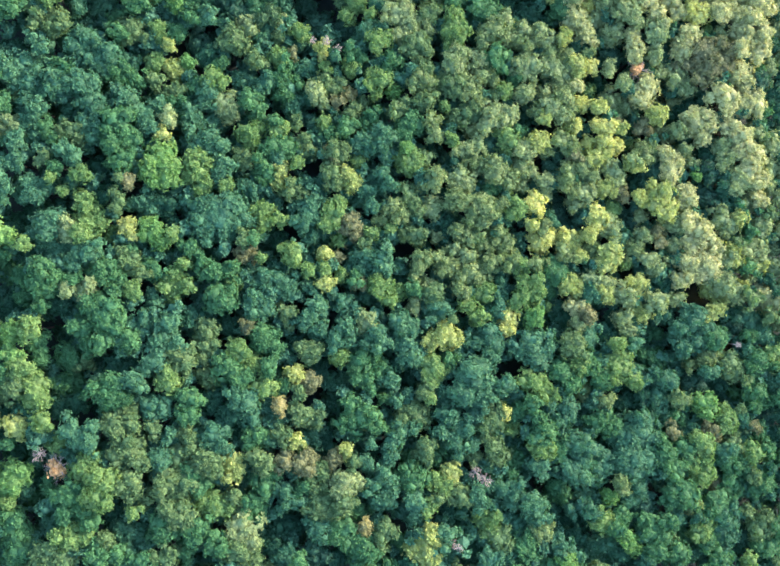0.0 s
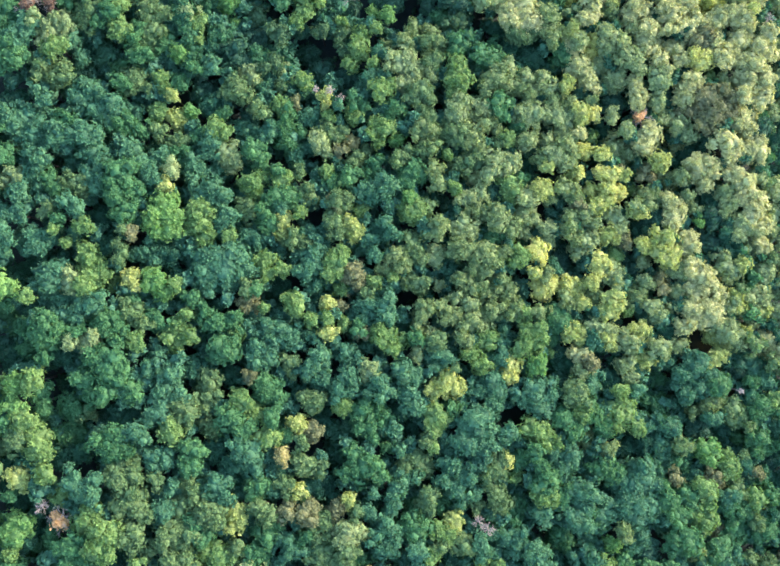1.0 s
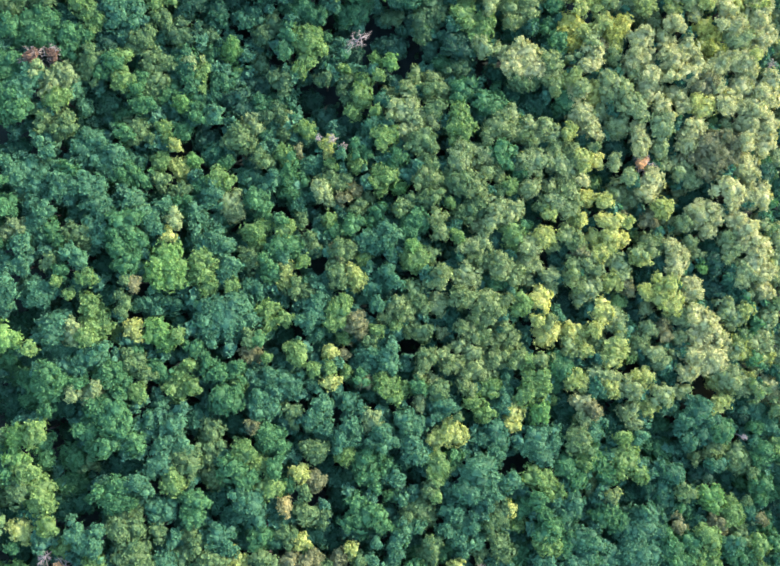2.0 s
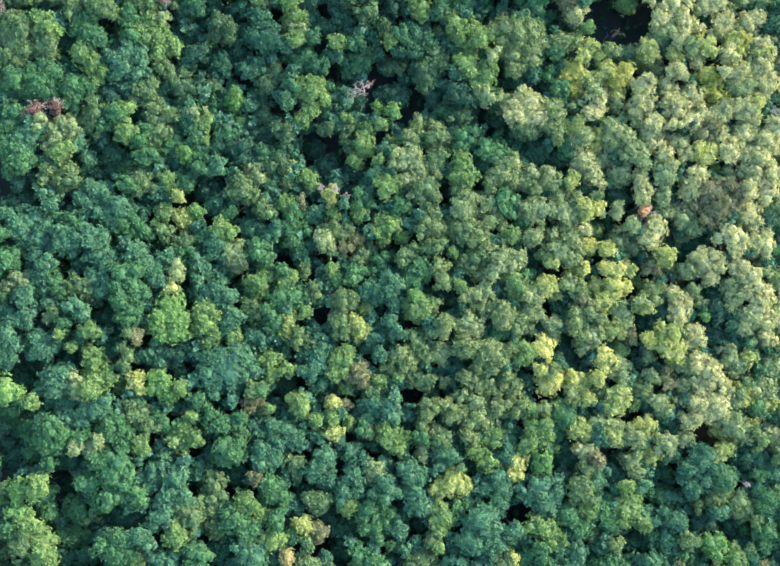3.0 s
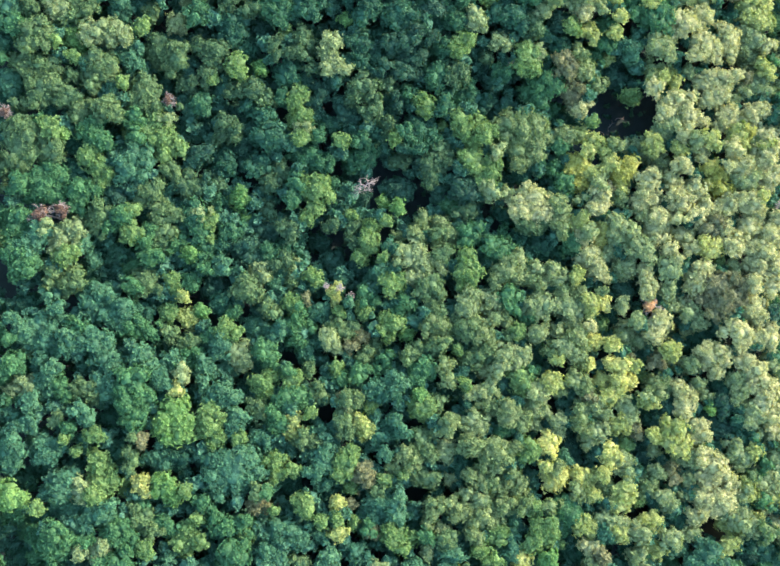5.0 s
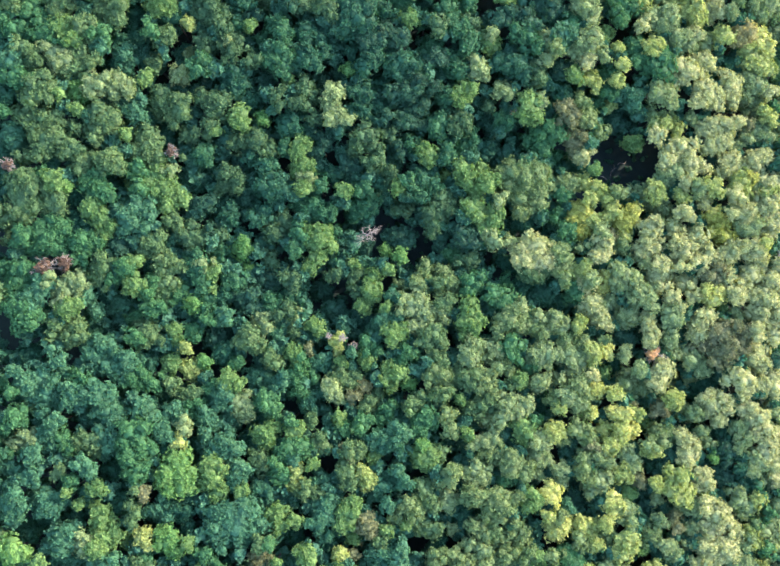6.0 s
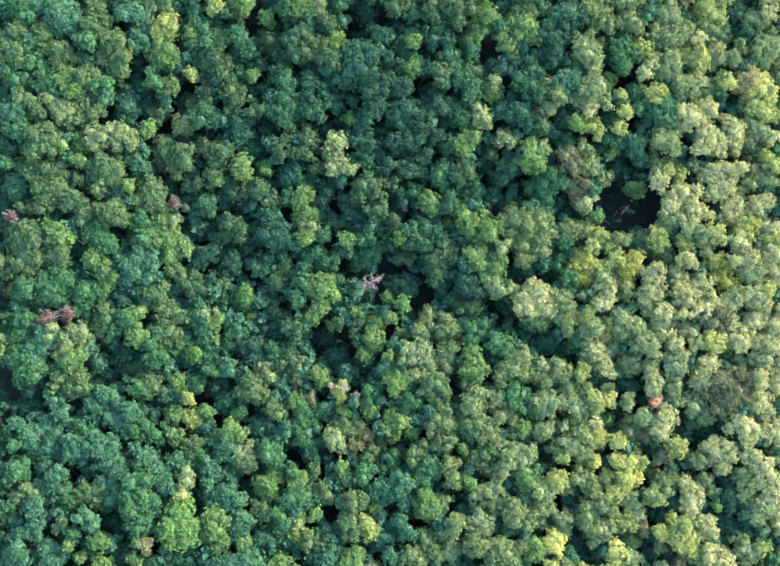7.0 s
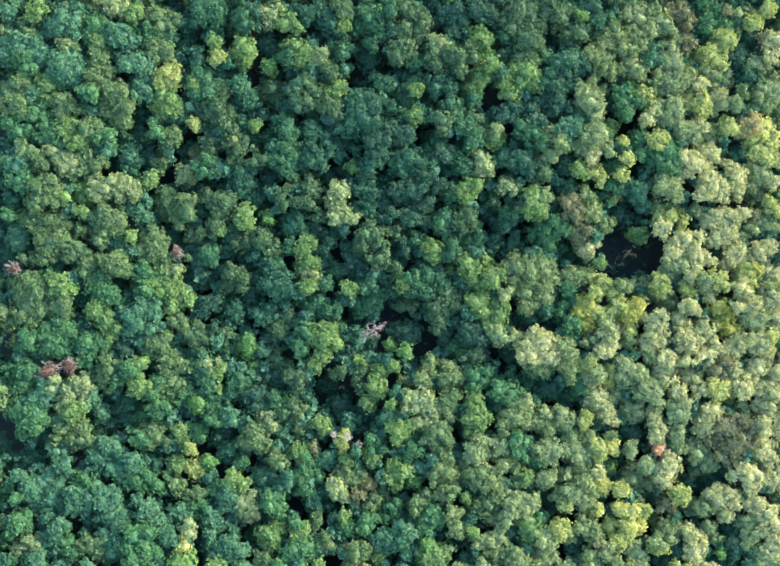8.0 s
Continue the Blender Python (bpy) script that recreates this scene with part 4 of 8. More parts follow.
shaded_green_sapling(13.0, (-21.3, 76.0, 1.4))
lime_maple(13.7, (-18.3, 76.5, 1.9), (-19.2, 75.2, 1.6))
lime_maple(12.7, (-18.3, 73.0, 2.1), (-19.2, 71.7, 1.7), (-17.0, 72.6, 1.4))
lime_maple(13.6, (-17.9, 68.4, 1.8))
slender_oak(12.7, (-17.4, 70.5, 1.8))
shaded_green_sapling(12.4, (-15.3, 68.8, 1.4))
shaded_green_sapling(13.5, (-14.9, 69.5, 1.4))
deep_oak(12.3, (-14.5, 77.1, 1.9), (-15.8, 75.3, 1.6))
young_oak(11.6, (-12.9, 71.4, 1.8))
shaded_green_sapling(9.9, (-11.6, 69.2, 1.6))
lime_maple(13.5, (-11.0, 68.2, 1.6))
deep_oak(12.2, (-10.6, 73.6, 1.9), (-9.3, 72.7, 1.6))
shaded_green_sapling(12.4, (-7.5, 68.8, 2.0))
shaded_olive_oak(14.9, (-7.0, 77.9, 2.3), (-8.8, 76.6, 1.9), (-5.7, 76.2, 1.8))
shaded_green_oak(10.3, (-6.7, 66.7, 2.7), (-8.5, 65.3, 2.2))
young_oak(11.5, (-4.9, 70.1, 1.4))
shaded_olive_oak(14.1, (-4.8, 74.4, 1.9), (-6.1, 73.1, 1.6))
shaded_olive_oak(13.1, (-2.5, 71.7, 1.6))
lime_maple(13.8, (-1.4, 69.0, 1.6))
deep_oak(12.2, (-1.3, 75.5, 1.8))
shaded_green_sapling(14.1, (0.5, 70.1, 1.6))
shaded_green_sapling(12.8, (0.9, 77.3, 1.6))
dark_oak(12.5, (2.6, 70.4, 2.2), (1.3, 69.5, 1.8), (2.6, 67.7, 1.5))
lime_maple(13.2, (3.6, 75.4, 2.1), (2.7, 76.7, 1.6), (4.0, 74.1, 1.6))
shaded_green_sapling(11.2, (5.4, 69.7, 1.5))
shaded_olive_oak(11.2, (6.7, 66.9, 2.6), (5.4, 64.6, 2.2), (8.1, 65.6, 1.8))
lime_maple(10.2, (7.2, 71.6, 1.3))
shaded_green_oak(13.2, (7.6, 75.5, 1.4), (7.1, 74.1, 1.1))
lime_maple(13.3, (10.3, 72.8, 2.0), (11.2, 71.1, 1.6))
lime_maple(12.4, (11.2, 70.8, 2.2), (12.5, 69.5, 1.7))
shaded_green_oak(10.5, (11.4, 77.6, 2.2), (12.3, 79.8, 1.6))
lime_maple(9.8, (13.8, 73.7, 1.6))
lime_maple(13.8, (14.8, 70.0, 2.0), (16.2, 70.9, 1.5))
young_oak(9.2, (15.3, 76.8, 2.0))
slender_oak(13.0, (17.1, 67.4, 1.5))
olive_oak(9.1, (17.1, 68.5, 1.3))
deep_oak(7.4, (17.3, 74.2, 1.7))
deep_oak(5.7, (19.2, 76.3, 1.3))
sunlit_olive_oak(13.4, (21.4, 72.1, 3.1), (18.6, 72.0, 2.6), (24.3, 72.2, 2.4))
sunlit_olive_oak(12.0, (23.2, 69.6, 3.2), (20.4, 68.5, 2.8), (25.1, 70.2, 2.5))
sunlit_olive_oak(12.2, (24.0, 66.8, 2.2), (21.2, 65.3, 2.0))
green_oak(11.9, (25.3, 77.7, 2.1), (23.2, 78.9, 1.7))
oak_sapling(8.8, (28.3, 76.2, 1.7))
oak_sapling(11.9, (29.0, 68.7, 1.9))
sunlit_olive_oak(11.7, (29.4, 70.4, 2.1), (31.2, 70.9, 1.7))
dark_oak(8.3, (30.6, 74.3, 2.1))
pale_oak(11.9, (32.8, 75.9, 1.9), (34.1, 76.8, 1.3))
straw_maple(11.9, (33.5, 70.8, 1.9))
lime_maple(12.9, (35.2, 73.4, 1.3))
straw_maple(13.9, (35.7, 69.4, 2.1), (34.3, 67.9, 1.7), (37.0, 67.9, 1.3))
sunlit_olive_oak(14.1, (39.0, 69.0, 1.9))
slender_oak(10.6, (42.5, 68.6, 1.5))
light_oak(11.2, (45.3, 68.8, 2.2))
straw_maple(14.1, (46.5, 69.6, 2.0), (46.8, 68.1, 1.6))
light_oak(13.8, (50.4, 73.2, 2.3), (48.4, 71.8, 1.9))
straw_maple(14.3, (51.5, 68.2, 1.8))
pale_oak(14.7, (52.0, 76.9, 2.5), (50.0, 76.0, 2.3), (53.3, 75.1, 2.2), (48.5, 75.0, 1.7))
pale_oak(14.6, (52.1, 70.6, 1.6))
pale_oak(14.7, (52.6, 71.3, 1.4))
slender_oak(15.4, (54.5, 69.7, 1.8))
pale_oak(13.4, (55.2, 74.1, 1.8))
pale_oak(14.2, (55.8, 67.6, 1.6))
straw_maple(15.3, (57.4, 70.0, 1.8))
deep_oak(12.0, (58.2, 73.4, 2.4))
pale_oak(13.3, (61.5, 75.2, 2.4), (62.8, 74.3, 2.0), (60.1, 73.2, 1.8))
pale_oak(15.6, (61.6, 68.6, 1.8))
straw_maple(13.9, (63.0, 71.5, 2.3), (64.3, 70.1, 2.0), (62.2, 69.4, 1.6))
golden_maple(13.8, (64.5, 71.9, 2.0), (63.3, 70.4, 1.8))
pale_oak(13.5, (66.6, 75.3, 2.7), (68.1, 76.2, 2.1))
slender_oak(13.1, (67.4, 70.5, 1.9))
young_oak(12.2, (67.7, 68.3, 1.5))
pale_oak(15.3, (68.1, 66.8, 2.5), (66.9, 65.3, 2.0))
straw_maple(14.7, (68.6, 69.1, 1.6))
pale_oak(13.5, (69.1, 71.3, 2.5), (70.3, 69.8, 1.9))
light_oak(10.9, (73.6, 73.3, 2.1))
slender_oak(10.9, (74.3, 76.9, 1.8))
light_oak(11.2, (74.6, 69.5, 2.1))
olive_oak(14.9, (-64.3, 63.2, 2.2), (-62.3, 64.5, 2.0))
oak_sapling(15.1, (-63.8, 59.1, 1.8))
green_oak(14.5, (-60.5, 59.7, 3.2), (-61.9, 58.0, 2.5), (-58.9, 58.1, 2.5), (-58.1, 60.5, 2.1), (-59.6, 61.7, 2.2))
red_tree(15.4, (-60.0, 54.3, 1.8))
red_tree(14.3, (-57.1, 55.0, 1.6))
dark_oak(12.6, (-56.0, 62.0, 2.2))
green_oak(14.2, (-54.7, 58.4, 2.0), (-55.0, 55.9, 1.6))
lime_maple(14.3, (-52.8, 64.5, 2.1), (-51.6, 62.5, 2.0), (-51.1, 60.4, 1.8))
oak_sapling(13.6, (-52.3, 58.9, 1.6))
olive_oak(13.7, (-51.2, 54.6, 2.1), (-52.3, 52.9, 1.8))
lime_maple(13.8, (-49.9, 61.3, 1.4))
deep_oak(12.5, (-49.7, 58.1, 2.3))
oak_sapling(14.4, (-47.4, 54.4, 1.8))
teal_oak(14.6, (-46.0, 64.2, 2.7), (-44.1, 63.9, 2.3), (-47.0, 61.9, 2.0), (-44.9, 61.3, 2.1))
lime_maple(13.6, (-45.9, 55.3, 1.4))
young_oak(9.7, (-44.6, 54.7, 1.6))
olive_oak(13.3, (-43.0, 59.0, 2.3), (-44.5, 58.4, 2.0))
olive_oak(12.6, (-41.7, 55.6, 2.1), (-40.1, 54.8, 1.9))
bluish_sapling(10.9, (-40.8, 59.2, 1.4))
olive_oak(13.0, (-40.5, 62.4, 1.8), (-39.3, 61.6, 1.4))
shaded_olive_oak(12.3, (-37.4, 60.1, 2.5), (-36.1, 59.3, 1.8))
shaded_green_oak(12.5, (-36.5, 54.9, 2.1), (-36.0, 53.2, 1.8))
slender_oak(12.6, (-35.2, 55.0, 1.6))
deep_oak(12.9, (-34.7, 65.6, 1.8))
deep_oak(11.0, (-34.4, 60.9, 1.4))
shaded_green_sapling(9.3, (-33.1, 57.3, 2.0))
shaded_olive_oak(10.1, (-32.8, 60.6, 1.6))
dark_oak(10.4, (-31.8, 64.9, 2.4), (-33.4, 65.6, 1.8), (-30.6, 63.2, 1.6))
fresh_maple(10.2, (-29.0, 58.1, 2.2))
fresh_maple(8.3, (-28.1, 54.5, 1.4))
dark_oak(11.1, (-25.0, 64.6, 2.0), (-26.3, 63.3, 1.8))
shaded_olive_oak(9.3, (-24.3, 56.1, 2.0))
shaded_olive_oak(10.6, (-23.3, 60.8, 2.0))
shaded_olive_oak(10.3, (-21.6, 63.0, 2.2))
shaded_green_sapling(9.6, (-19.5, 65.6, 1.3))
deep_oak(7.6, (-19.4, 55.2, 1.5))
shaded_green_oak(12.7, (-18.8, 60.6, 2.0), (-19.6, 57.9, 1.6))
shaded_green_oak(12.0, (-16.3, 65.5, 2.2), (-14.5, 64.3, 2.0), (-13.2, 64.7, 1.4))
lime_maple(12.7, (-15.8, 59.8, 2.5), (-14.5, 60.7, 1.8), (-17.1, 61.1, 1.6))
lime_maple(11.8, (-15.8, 56.7, 2.0), (-17.1, 54.5, 1.6))
lime_maple(11.6, (-13.2, 58.5, 1.4))
shaded_green_sapling(8.9, (-12.5, 61.3, 1.6))
deep_oak(8.6, (-12.2, 57.1, 1.8))
deep_oak(5.0, (-9.7, 61.7, 1.4))
lime_maple(10.0, (-9.3, 55.3, 1.4))
deep_oak(6.7, (-7.7, 58.2, 2.2))
bare_tree(11.3, (-6.3, 61.2, 2.3))
fresh_maple(7.5, (-3.6, 58.1, 1.3))
lime_maple(10.4, (-3.2, 54.2, 1.3))
deep_oak(6.9, (-1.4, 54.6, 1.8))
fresh_maple(10.5, (-0.9, 56.9, 1.6))
shaded_olive_oak(9.0, (-0.5, 65.7, 1.8))
deep_oak(7.9, (-0.5, 60.2, 2.6))
deep_oak(9.4, (3.2, 65.5, 1.5))
sunlit_olive_oak(10.1, (3.5, 54.5, 1.9))
shaded_olive_oak(11.7, (4.9, 61.9, 1.6))
deep_oak(9.1, (6.4, 60.2, 2.2))
green_oak(8.7, (8.7, 57.8, 2.0))
deep_oak(12.2, (10.4, 60.7, 2.4), (11.7, 59.8, 2.0))
shaded_olive_oak(10.4, (11.8, 56.7, 1.7), (9.9, 56.2, 1.3))
lime_maple(12.7, (12.5, 65.5, 2.2), (11.2, 66.3, 1.6))
slender_oak(12.7, (15.7, 60.1, 1.8))
lime_maple(12.2, (15.7, 63.8, 2.6), (16.6, 65.6, 2.0), (14.8, 61.9, 2.0))
slender_oak(11.5, (19.0, 60.0, 1.4))
young_oak(8.6, (19.1, 56.0, 2.1))
young_oak(9.9, (21.8, 63.3, 2.5))
pale_oak(14.1, (23.0, 58.1, 2.8), (21.2, 56.6, 2.2), (24.4, 56.2, 2.4), (22.1, 59.8, 1.8))
young_oak(8.1, (25.7, 61.5, 1.8))
slender_oak(13.0, (25.7, 58.0, 1.7))
sunlit_olive_oak(14.1, (28.1, 57.2, 2.0), (28.5, 54.9, 2.2), (28.9, 52.6, 1.5))
oak_sapling(10.7, (28.4, 64.9, 1.8))
oak_sapling(12.7, (30.0, 61.8, 1.9))
golden_maple(12.2, (32.4, 65.1, 2.3), (31.4, 62.8, 2.1), (32.8, 61.9, 1.9))
slender_oak(11.6, (32.7, 58.5, 1.4))
straw_maple(13.5, (32.7, 54.1, 2.2))
straw_maple(12.6, (34.7, 64.2, 2.1))
slender_oak(13.1, (36.3, 61.7, 1.9))
pale_oak(14.3, (36.5, 58.3, 2.3), (35.0, 56.8, 1.7))
straw_maple(12.9, (38.4, 65.7, 1.9), (37.4, 64.3, 1.5))
russet_oak(12.1, (38.7, 60.8, 1.5))
light_oak(14.6, (39.2, 54.2, 2.1), (39.6, 51.9, 1.9))
sunlit_olive_oak(13.1, (40.2, 58.8, 1.7))
yellow_maple(12.8, (40.7, 60.7, 1.9))
golden_maple(13.0, (42.2, 64.9, 2.1), (40.8, 63.5, 1.9))
slender_oak(13.5, (44.2, 56.2, 1.7))
pale_oak(14.3, (44.8, 60.2, 1.9), (46.2, 58.9, 2.3), (44.4, 57.9, 2.1))
pale_oak(14.6, (45.4, 62.6, 2.1), (46.7, 63.4, 1.6))
pale_oak(14.6, (47.0, 55.1, 2.1), (48.4, 55.6, 1.5))
light_oak(11.6, (48.5, 65.9, 2.2))
pale_oak(14.1, (50.0, 62.6, 2.0), (51.3, 61.6, 1.8))
pale_oak(15.2, (50.7, 55.2, 1.5))
pale_oak(15.7, (51.4, 65.4, 1.8), (52.8, 64.4, 1.2))
pale_oak(15.0, (51.9, 58.5, 2.3), (50.4, 59.8, 1.9), (51.3, 57.0, 1.8))
young_oak(14.6, (53.6, 55.4, 2.0))
pale_oak(14.9, (54.3, 60.8, 2.2), (53.2, 59.4, 1.8))
pale_oak(15.1, (56.6, 57.2, 2.6), (54.6, 55.7, 2.0), (58.0, 56.2, 2.0))
golden_maple(14.4, (57.7, 65.1, 2.0), (58.6, 62.3, 2.4), (60.0, 60.9, 2.0), (59.5, 63.7, 1.6))
pale_oak(16.1, (60.4, 65.1, 1.2))
pale_oak(15.4, (61.4, 58.2, 2.2), (59.9, 57.2, 1.8))
pale_oak(15.8, (63.4, 65.2, 2.2), (64.3, 63.8, 1.8))
light_oak(15.3, (64.3, 62.4, 2.2), (62.8, 62.8, 1.8))
pale_oak(16.1, (65.2, 57.8, 2.2), (63.7, 59.1, 1.8), (66.1, 56.4, 1.6))
straw_maple(16.3, (66.9, 59.6, 1.4))
pale_oak(14.9, (69.4, 63.5, 2.5), (68.3, 61.6, 2.2))
pale_oak(16.0, (70.1, 55.1, 1.8))
grey_snag(15.4, (70.2, 57.8, 1.0))
slender_oak(11.4, (72.7, 65.9, 1.9))
light_oak(13.5, (73.3, 61.7, 2.1))
light_oak(11.4, (74.7, 57.6, 2.1))
green_oak(14.3, (-64.3, 53.8, 2.3), (-62.6, 52.6, 2.0), (-64.9, 51.7, 2.0))
green_oak(15.7, (-64.1, 48.1, 2.7), (-62.4, 46.4, 2.0))
green_oak(14.4, (-63.8, 44.7, 1.4), (-62.6, 44.3, 1.2))
young_oak(10.0, (-60.8, 46.9, 1.6))
teal_oak(15.4, (-60.7, 50.6, 2.1), (-62.1, 48.9, 2.0))
slender_oak(14.9, (-59.2, 52.3, 1.6))
young_oak(10.8, (-59.1, 42.6, 0.9))
light_oak(14.7, (-56.6, 50.7, 2.5), (-55.0, 51.6, 1.9), (-57.6, 49.0, 1.9))
lime_maple(15.4, (-56.4, 47.4, 1.8), (-54.9, 47.8, 1.4))
olive_oak(13.8, (-56.1, 43.7, 2.3), (-57.5, 42.8, 1.9), (-55.0, 42.9, 1.6))
young_oak(8.0, (-54.9, 43.9, 2.4))
bluish_sapling(13.2, (-54.3, 49.7, 1.8))
young_oak(7.5, (-53.7, 49.5, 2.0))
bluish_sapling(10.8, (-53.2, 47.1, 1.6))
young_oak(6.4, (-50.5, 44.1, 1.9))
teal_oak(9.0, (-49.8, 48.1, 2.4))
oak_sapling(13.3, (-49.7, 52.6, 1.4))
oak_sapling(9.6, (-47.0, 46.0, 1.3))
lime_maple(13.2, (-46.4, 51.5, 1.9), (-47.0, 52.3, 1.4))
oak_sapling(12.8, (-46.2, 42.3, 1.6))
olive_oak(11.9, (-45.2, 42.7, 2.3), (-43.6, 43.2, 1.9), (-42.3, 41.9, 1.2))
green_oak(12.5, (-44.5, 50.8, 2.1), (-43.3, 51.7, 1.9))
green_oak(12.2, (-43.7, 47.9, 1.9), (-42.0, 47.5, 1.4))
olive_oak(12.2, (-41.3, 52.2, 1.9), (-42.1, 50.0, 1.8))
lime_maple(11.8, (-40.0, 43.7, 1.6), (-39.2, 42.0, 1.2))
green_oak(10.8, (-40.0, 50.3, 2.1), (-39.1, 49.0, 1.6))
oak_sapling(11.0, (-37.2, 43.3, 1.8))
fresh_maple(11.6, (-36.7, 48.1, 1.8))
shaded_green_sapling(11.2, (-35.6, 51.0, 1.6))
shaded_green_oak(11.1, (-34.3, 48.9, 1.9), (-35.1, 47.2, 1.6))
lime_maple(11.3, (-34.0, 53.7, 1.8), (-34.8, 51.1, 1.9))
oak_sapling(12.1, (-33.9, 45.5, 1.4))
deep_oak(8.5, (-33.2, 42.3, 2.7))
young_oak(10.6, (-31.7, 49.6, 1.6))
bluish_sapling(12.7, (-31.4, 46.0, 1.8))
shaded_green_oak(11.0, (-29.8, 51.7, 2.1), (-31.1, 52.9, 1.6))
deep_oak(11.3, (-27.8, 49.1, 2.6), (-26.1, 47.8, 2.1), (-28.9, 49.5, 1.8))
light_oak(10.9, (-25.2, 44.8, 2.1), (-26.0, 43.5, 1.8))
deep_oak(8.4, (-24.8, 52.6, 2.3))
shaded_green_oak(10.8, (-24.0, 48.8, 1.8), (-22.7, 47.9, 1.6))
shaded_olive_oak(10.9, (-22.8, 46.2, 1.6))
teal_oak(10.1, (-22.7, 42.7, 1.8), (-21.9, 44.5, 1.4))
dark_oak(8.7, (-20.8, 49.4, 1.8), (-19.0, 49.9, 1.6))
shaded_olive_oak(11.0, (-20.7, 47.2, 1.6))
shaded_olive_oak(11.6, (-20.1, 52.3, 1.8))
olive_oak(10.0, (-19.8, 43.2, 1.8), (-20.2, 45.0, 1.6))
slender_oak(9.7, (-19.0, 45.9, 1.8))
bluish_sapling(8.7, (-16.4, 42.4, 1.8))
lime_maple(11.2, (-15.9, 44.1, 1.8))
deep_oak(4.5, (-15.2, 50.7, 2.2))
grey_snag(11.1, (-13.6, 42.6, 0.6))
shaded_olive_oak(10.7, (-12.8, 53.4, 1.4))
deep_oak(6.0, (-12.5, 46.9, 2.1))
grey_snag(12.3, (-11.1, 42.3, 0.7))
deep_oak(6.7, (-9.4, 42.8, 1.4))
shaded_olive_oak(9.8, (-9.4, 53.1, 1.8))
shaded_olive_oak(9.4, (-8.5, 50.5, 1.8), (-7.1, 49.6, 1.6))
deep_oak(7.9, (-8.1, 46.2, 2.3))
lime_maple(10.1, (-7.6, 47.8, 1.6))
lime_maple(10.8, (-6.3, 50.5, 2.0), (-5.4, 49.6, 1.6))
lime_maple(10.5, (-5.8, 53.2, 1.8))
bluish_sapling(11.2, (-4.4, 45.1, 1.8))
lime_maple(12.0, (-3.6, 47.7, 1.1))
young_oak(11.8, (-2.2, 49.5, 1.4))
lime_maple(12.8, (-2.2, 42.8, 1.8))
bluish_sapling(11.3, (-1.8, 45.5, 1.6))
lime_maple(12.2, (-0.9, 43.7, 1.6))
sunlit_olive_oak(8.8, (-0.7, 51.7, 1.3))
light_oak(12.4, (1.3, 48.2, 2.5), (3.1, 47.3, 2.1), (-0.5, 47.7, 1.6))
sunlit_olive_oak(11.1, (2.2, 51.4, 1.8))
light_oak(11.6, (3.1, 45.6, 2.3), (4.9, 46.5, 2.1), (2.6, 43.8, 2.0))
olive_oak(13.4, (4.9, 42.9, 2.3), (6.2, 41.6, 1.8), (3.5, 41.5, 1.6))
olive_oak(11.9, (5.8, 52.0, 1.6))
slender_oak(11.8, (6.7, 46.0, 1.6))
olive_oak(11.9, (6.7, 48.3, 2.2))
sunlit_olive_oak(10.9, (7.2, 52.5, 2.4), (8.5, 51.1, 1.8), (6.7, 53.8, 1.4))
lime_maple(13.5, (11.1, 45.2, 2.3), (12.5, 46.1, 2.0), (11.1, 42.9, 1.8), (12.5, 43.8, 1.4))
lime_maple(12.5, (11.6, 47.5, 2.0))
green_oak(12.1, (12.2, 52.1, 2.2), (11.2, 50.7, 1.8))
bluish_sapling(9.7, (14.2, 53.3, 1.8))
young_oak(9.2, (16.1, 45.1, 2.0))
sunlit_olive_oak(13.3, (16.5, 43.0, 1.4))
green_oak(12.7, (17.5, 48.9, 2.4), (16.1, 49.8, 1.8), (19.3, 48.0, 1.8))
sunlit_olive_oak(13.7, (18.4, 45.3, 2.2), (20.6, 44.8, 2.0), (19.3, 46.6, 1.6))
oak_sapling(9.6, (18.5, 52.3, 1.4))
slender_oak(13.3, (21.1, 48.0, 1.5))
young_oak(10.1, (21.7, 51.2, 2.1))
olive_oak(12.8, (22.5, 53.9, 2.2), (24.8, 54.4, 2.0))
sunlit_olive_oak(13.0, (22.9, 44.0, 2.4), (24.7, 43.0, 1.8))
slender_oak(13.4, (24.2, 46.2, 1.3))
young_oak(10.1, (25.4, 50.3, 2.4))
light_oak(13.6, (27.0, 45.4, 2.2), (28.4, 44.4, 1.7), (26.0, 44.0, 1.5))
young_oak(9.0, (28.2, 48.5, 2.1))
green_oak(12.6, (31.5, 51.0, 2.3))
straw_maple(14.1, (31.6, 44.9, 1.7), (31.1, 44.0, 1.1))
pale_oak(13.3, (33.1, 51.8, 1.7))
pale_oak(13.5, (34.0, 48.2, 2.1))
slender_oak(14.5, (34.0, 52.7, 1.7))
pale_oak(13.7, (35.4, 46.4, 1.9), (36.3, 45.0, 1.5))
yellow_maple(12.6, (36.8, 53.2, 1.5), (36.6, 51.3, 1.3))
slender_oak(12.0, (38.0, 48.7, 1.9))
deep_oak(11.4, (41.1, 42.0, 2.3))
light_oak(13.5, (41.5, 46.4, 2.3), (40.1, 45.5, 1.9))
slender_oak(14.7, (41.9, 52.8, 1.9))
light_oak(15.0, (42.8, 50.1, 2.3), (44.2, 49.1, 2.1), (45.0, 50.5, 1.5))
pale_oak(14.4, (45.0, 43.7, 1.9), (44.6, 45.5, 1.7))
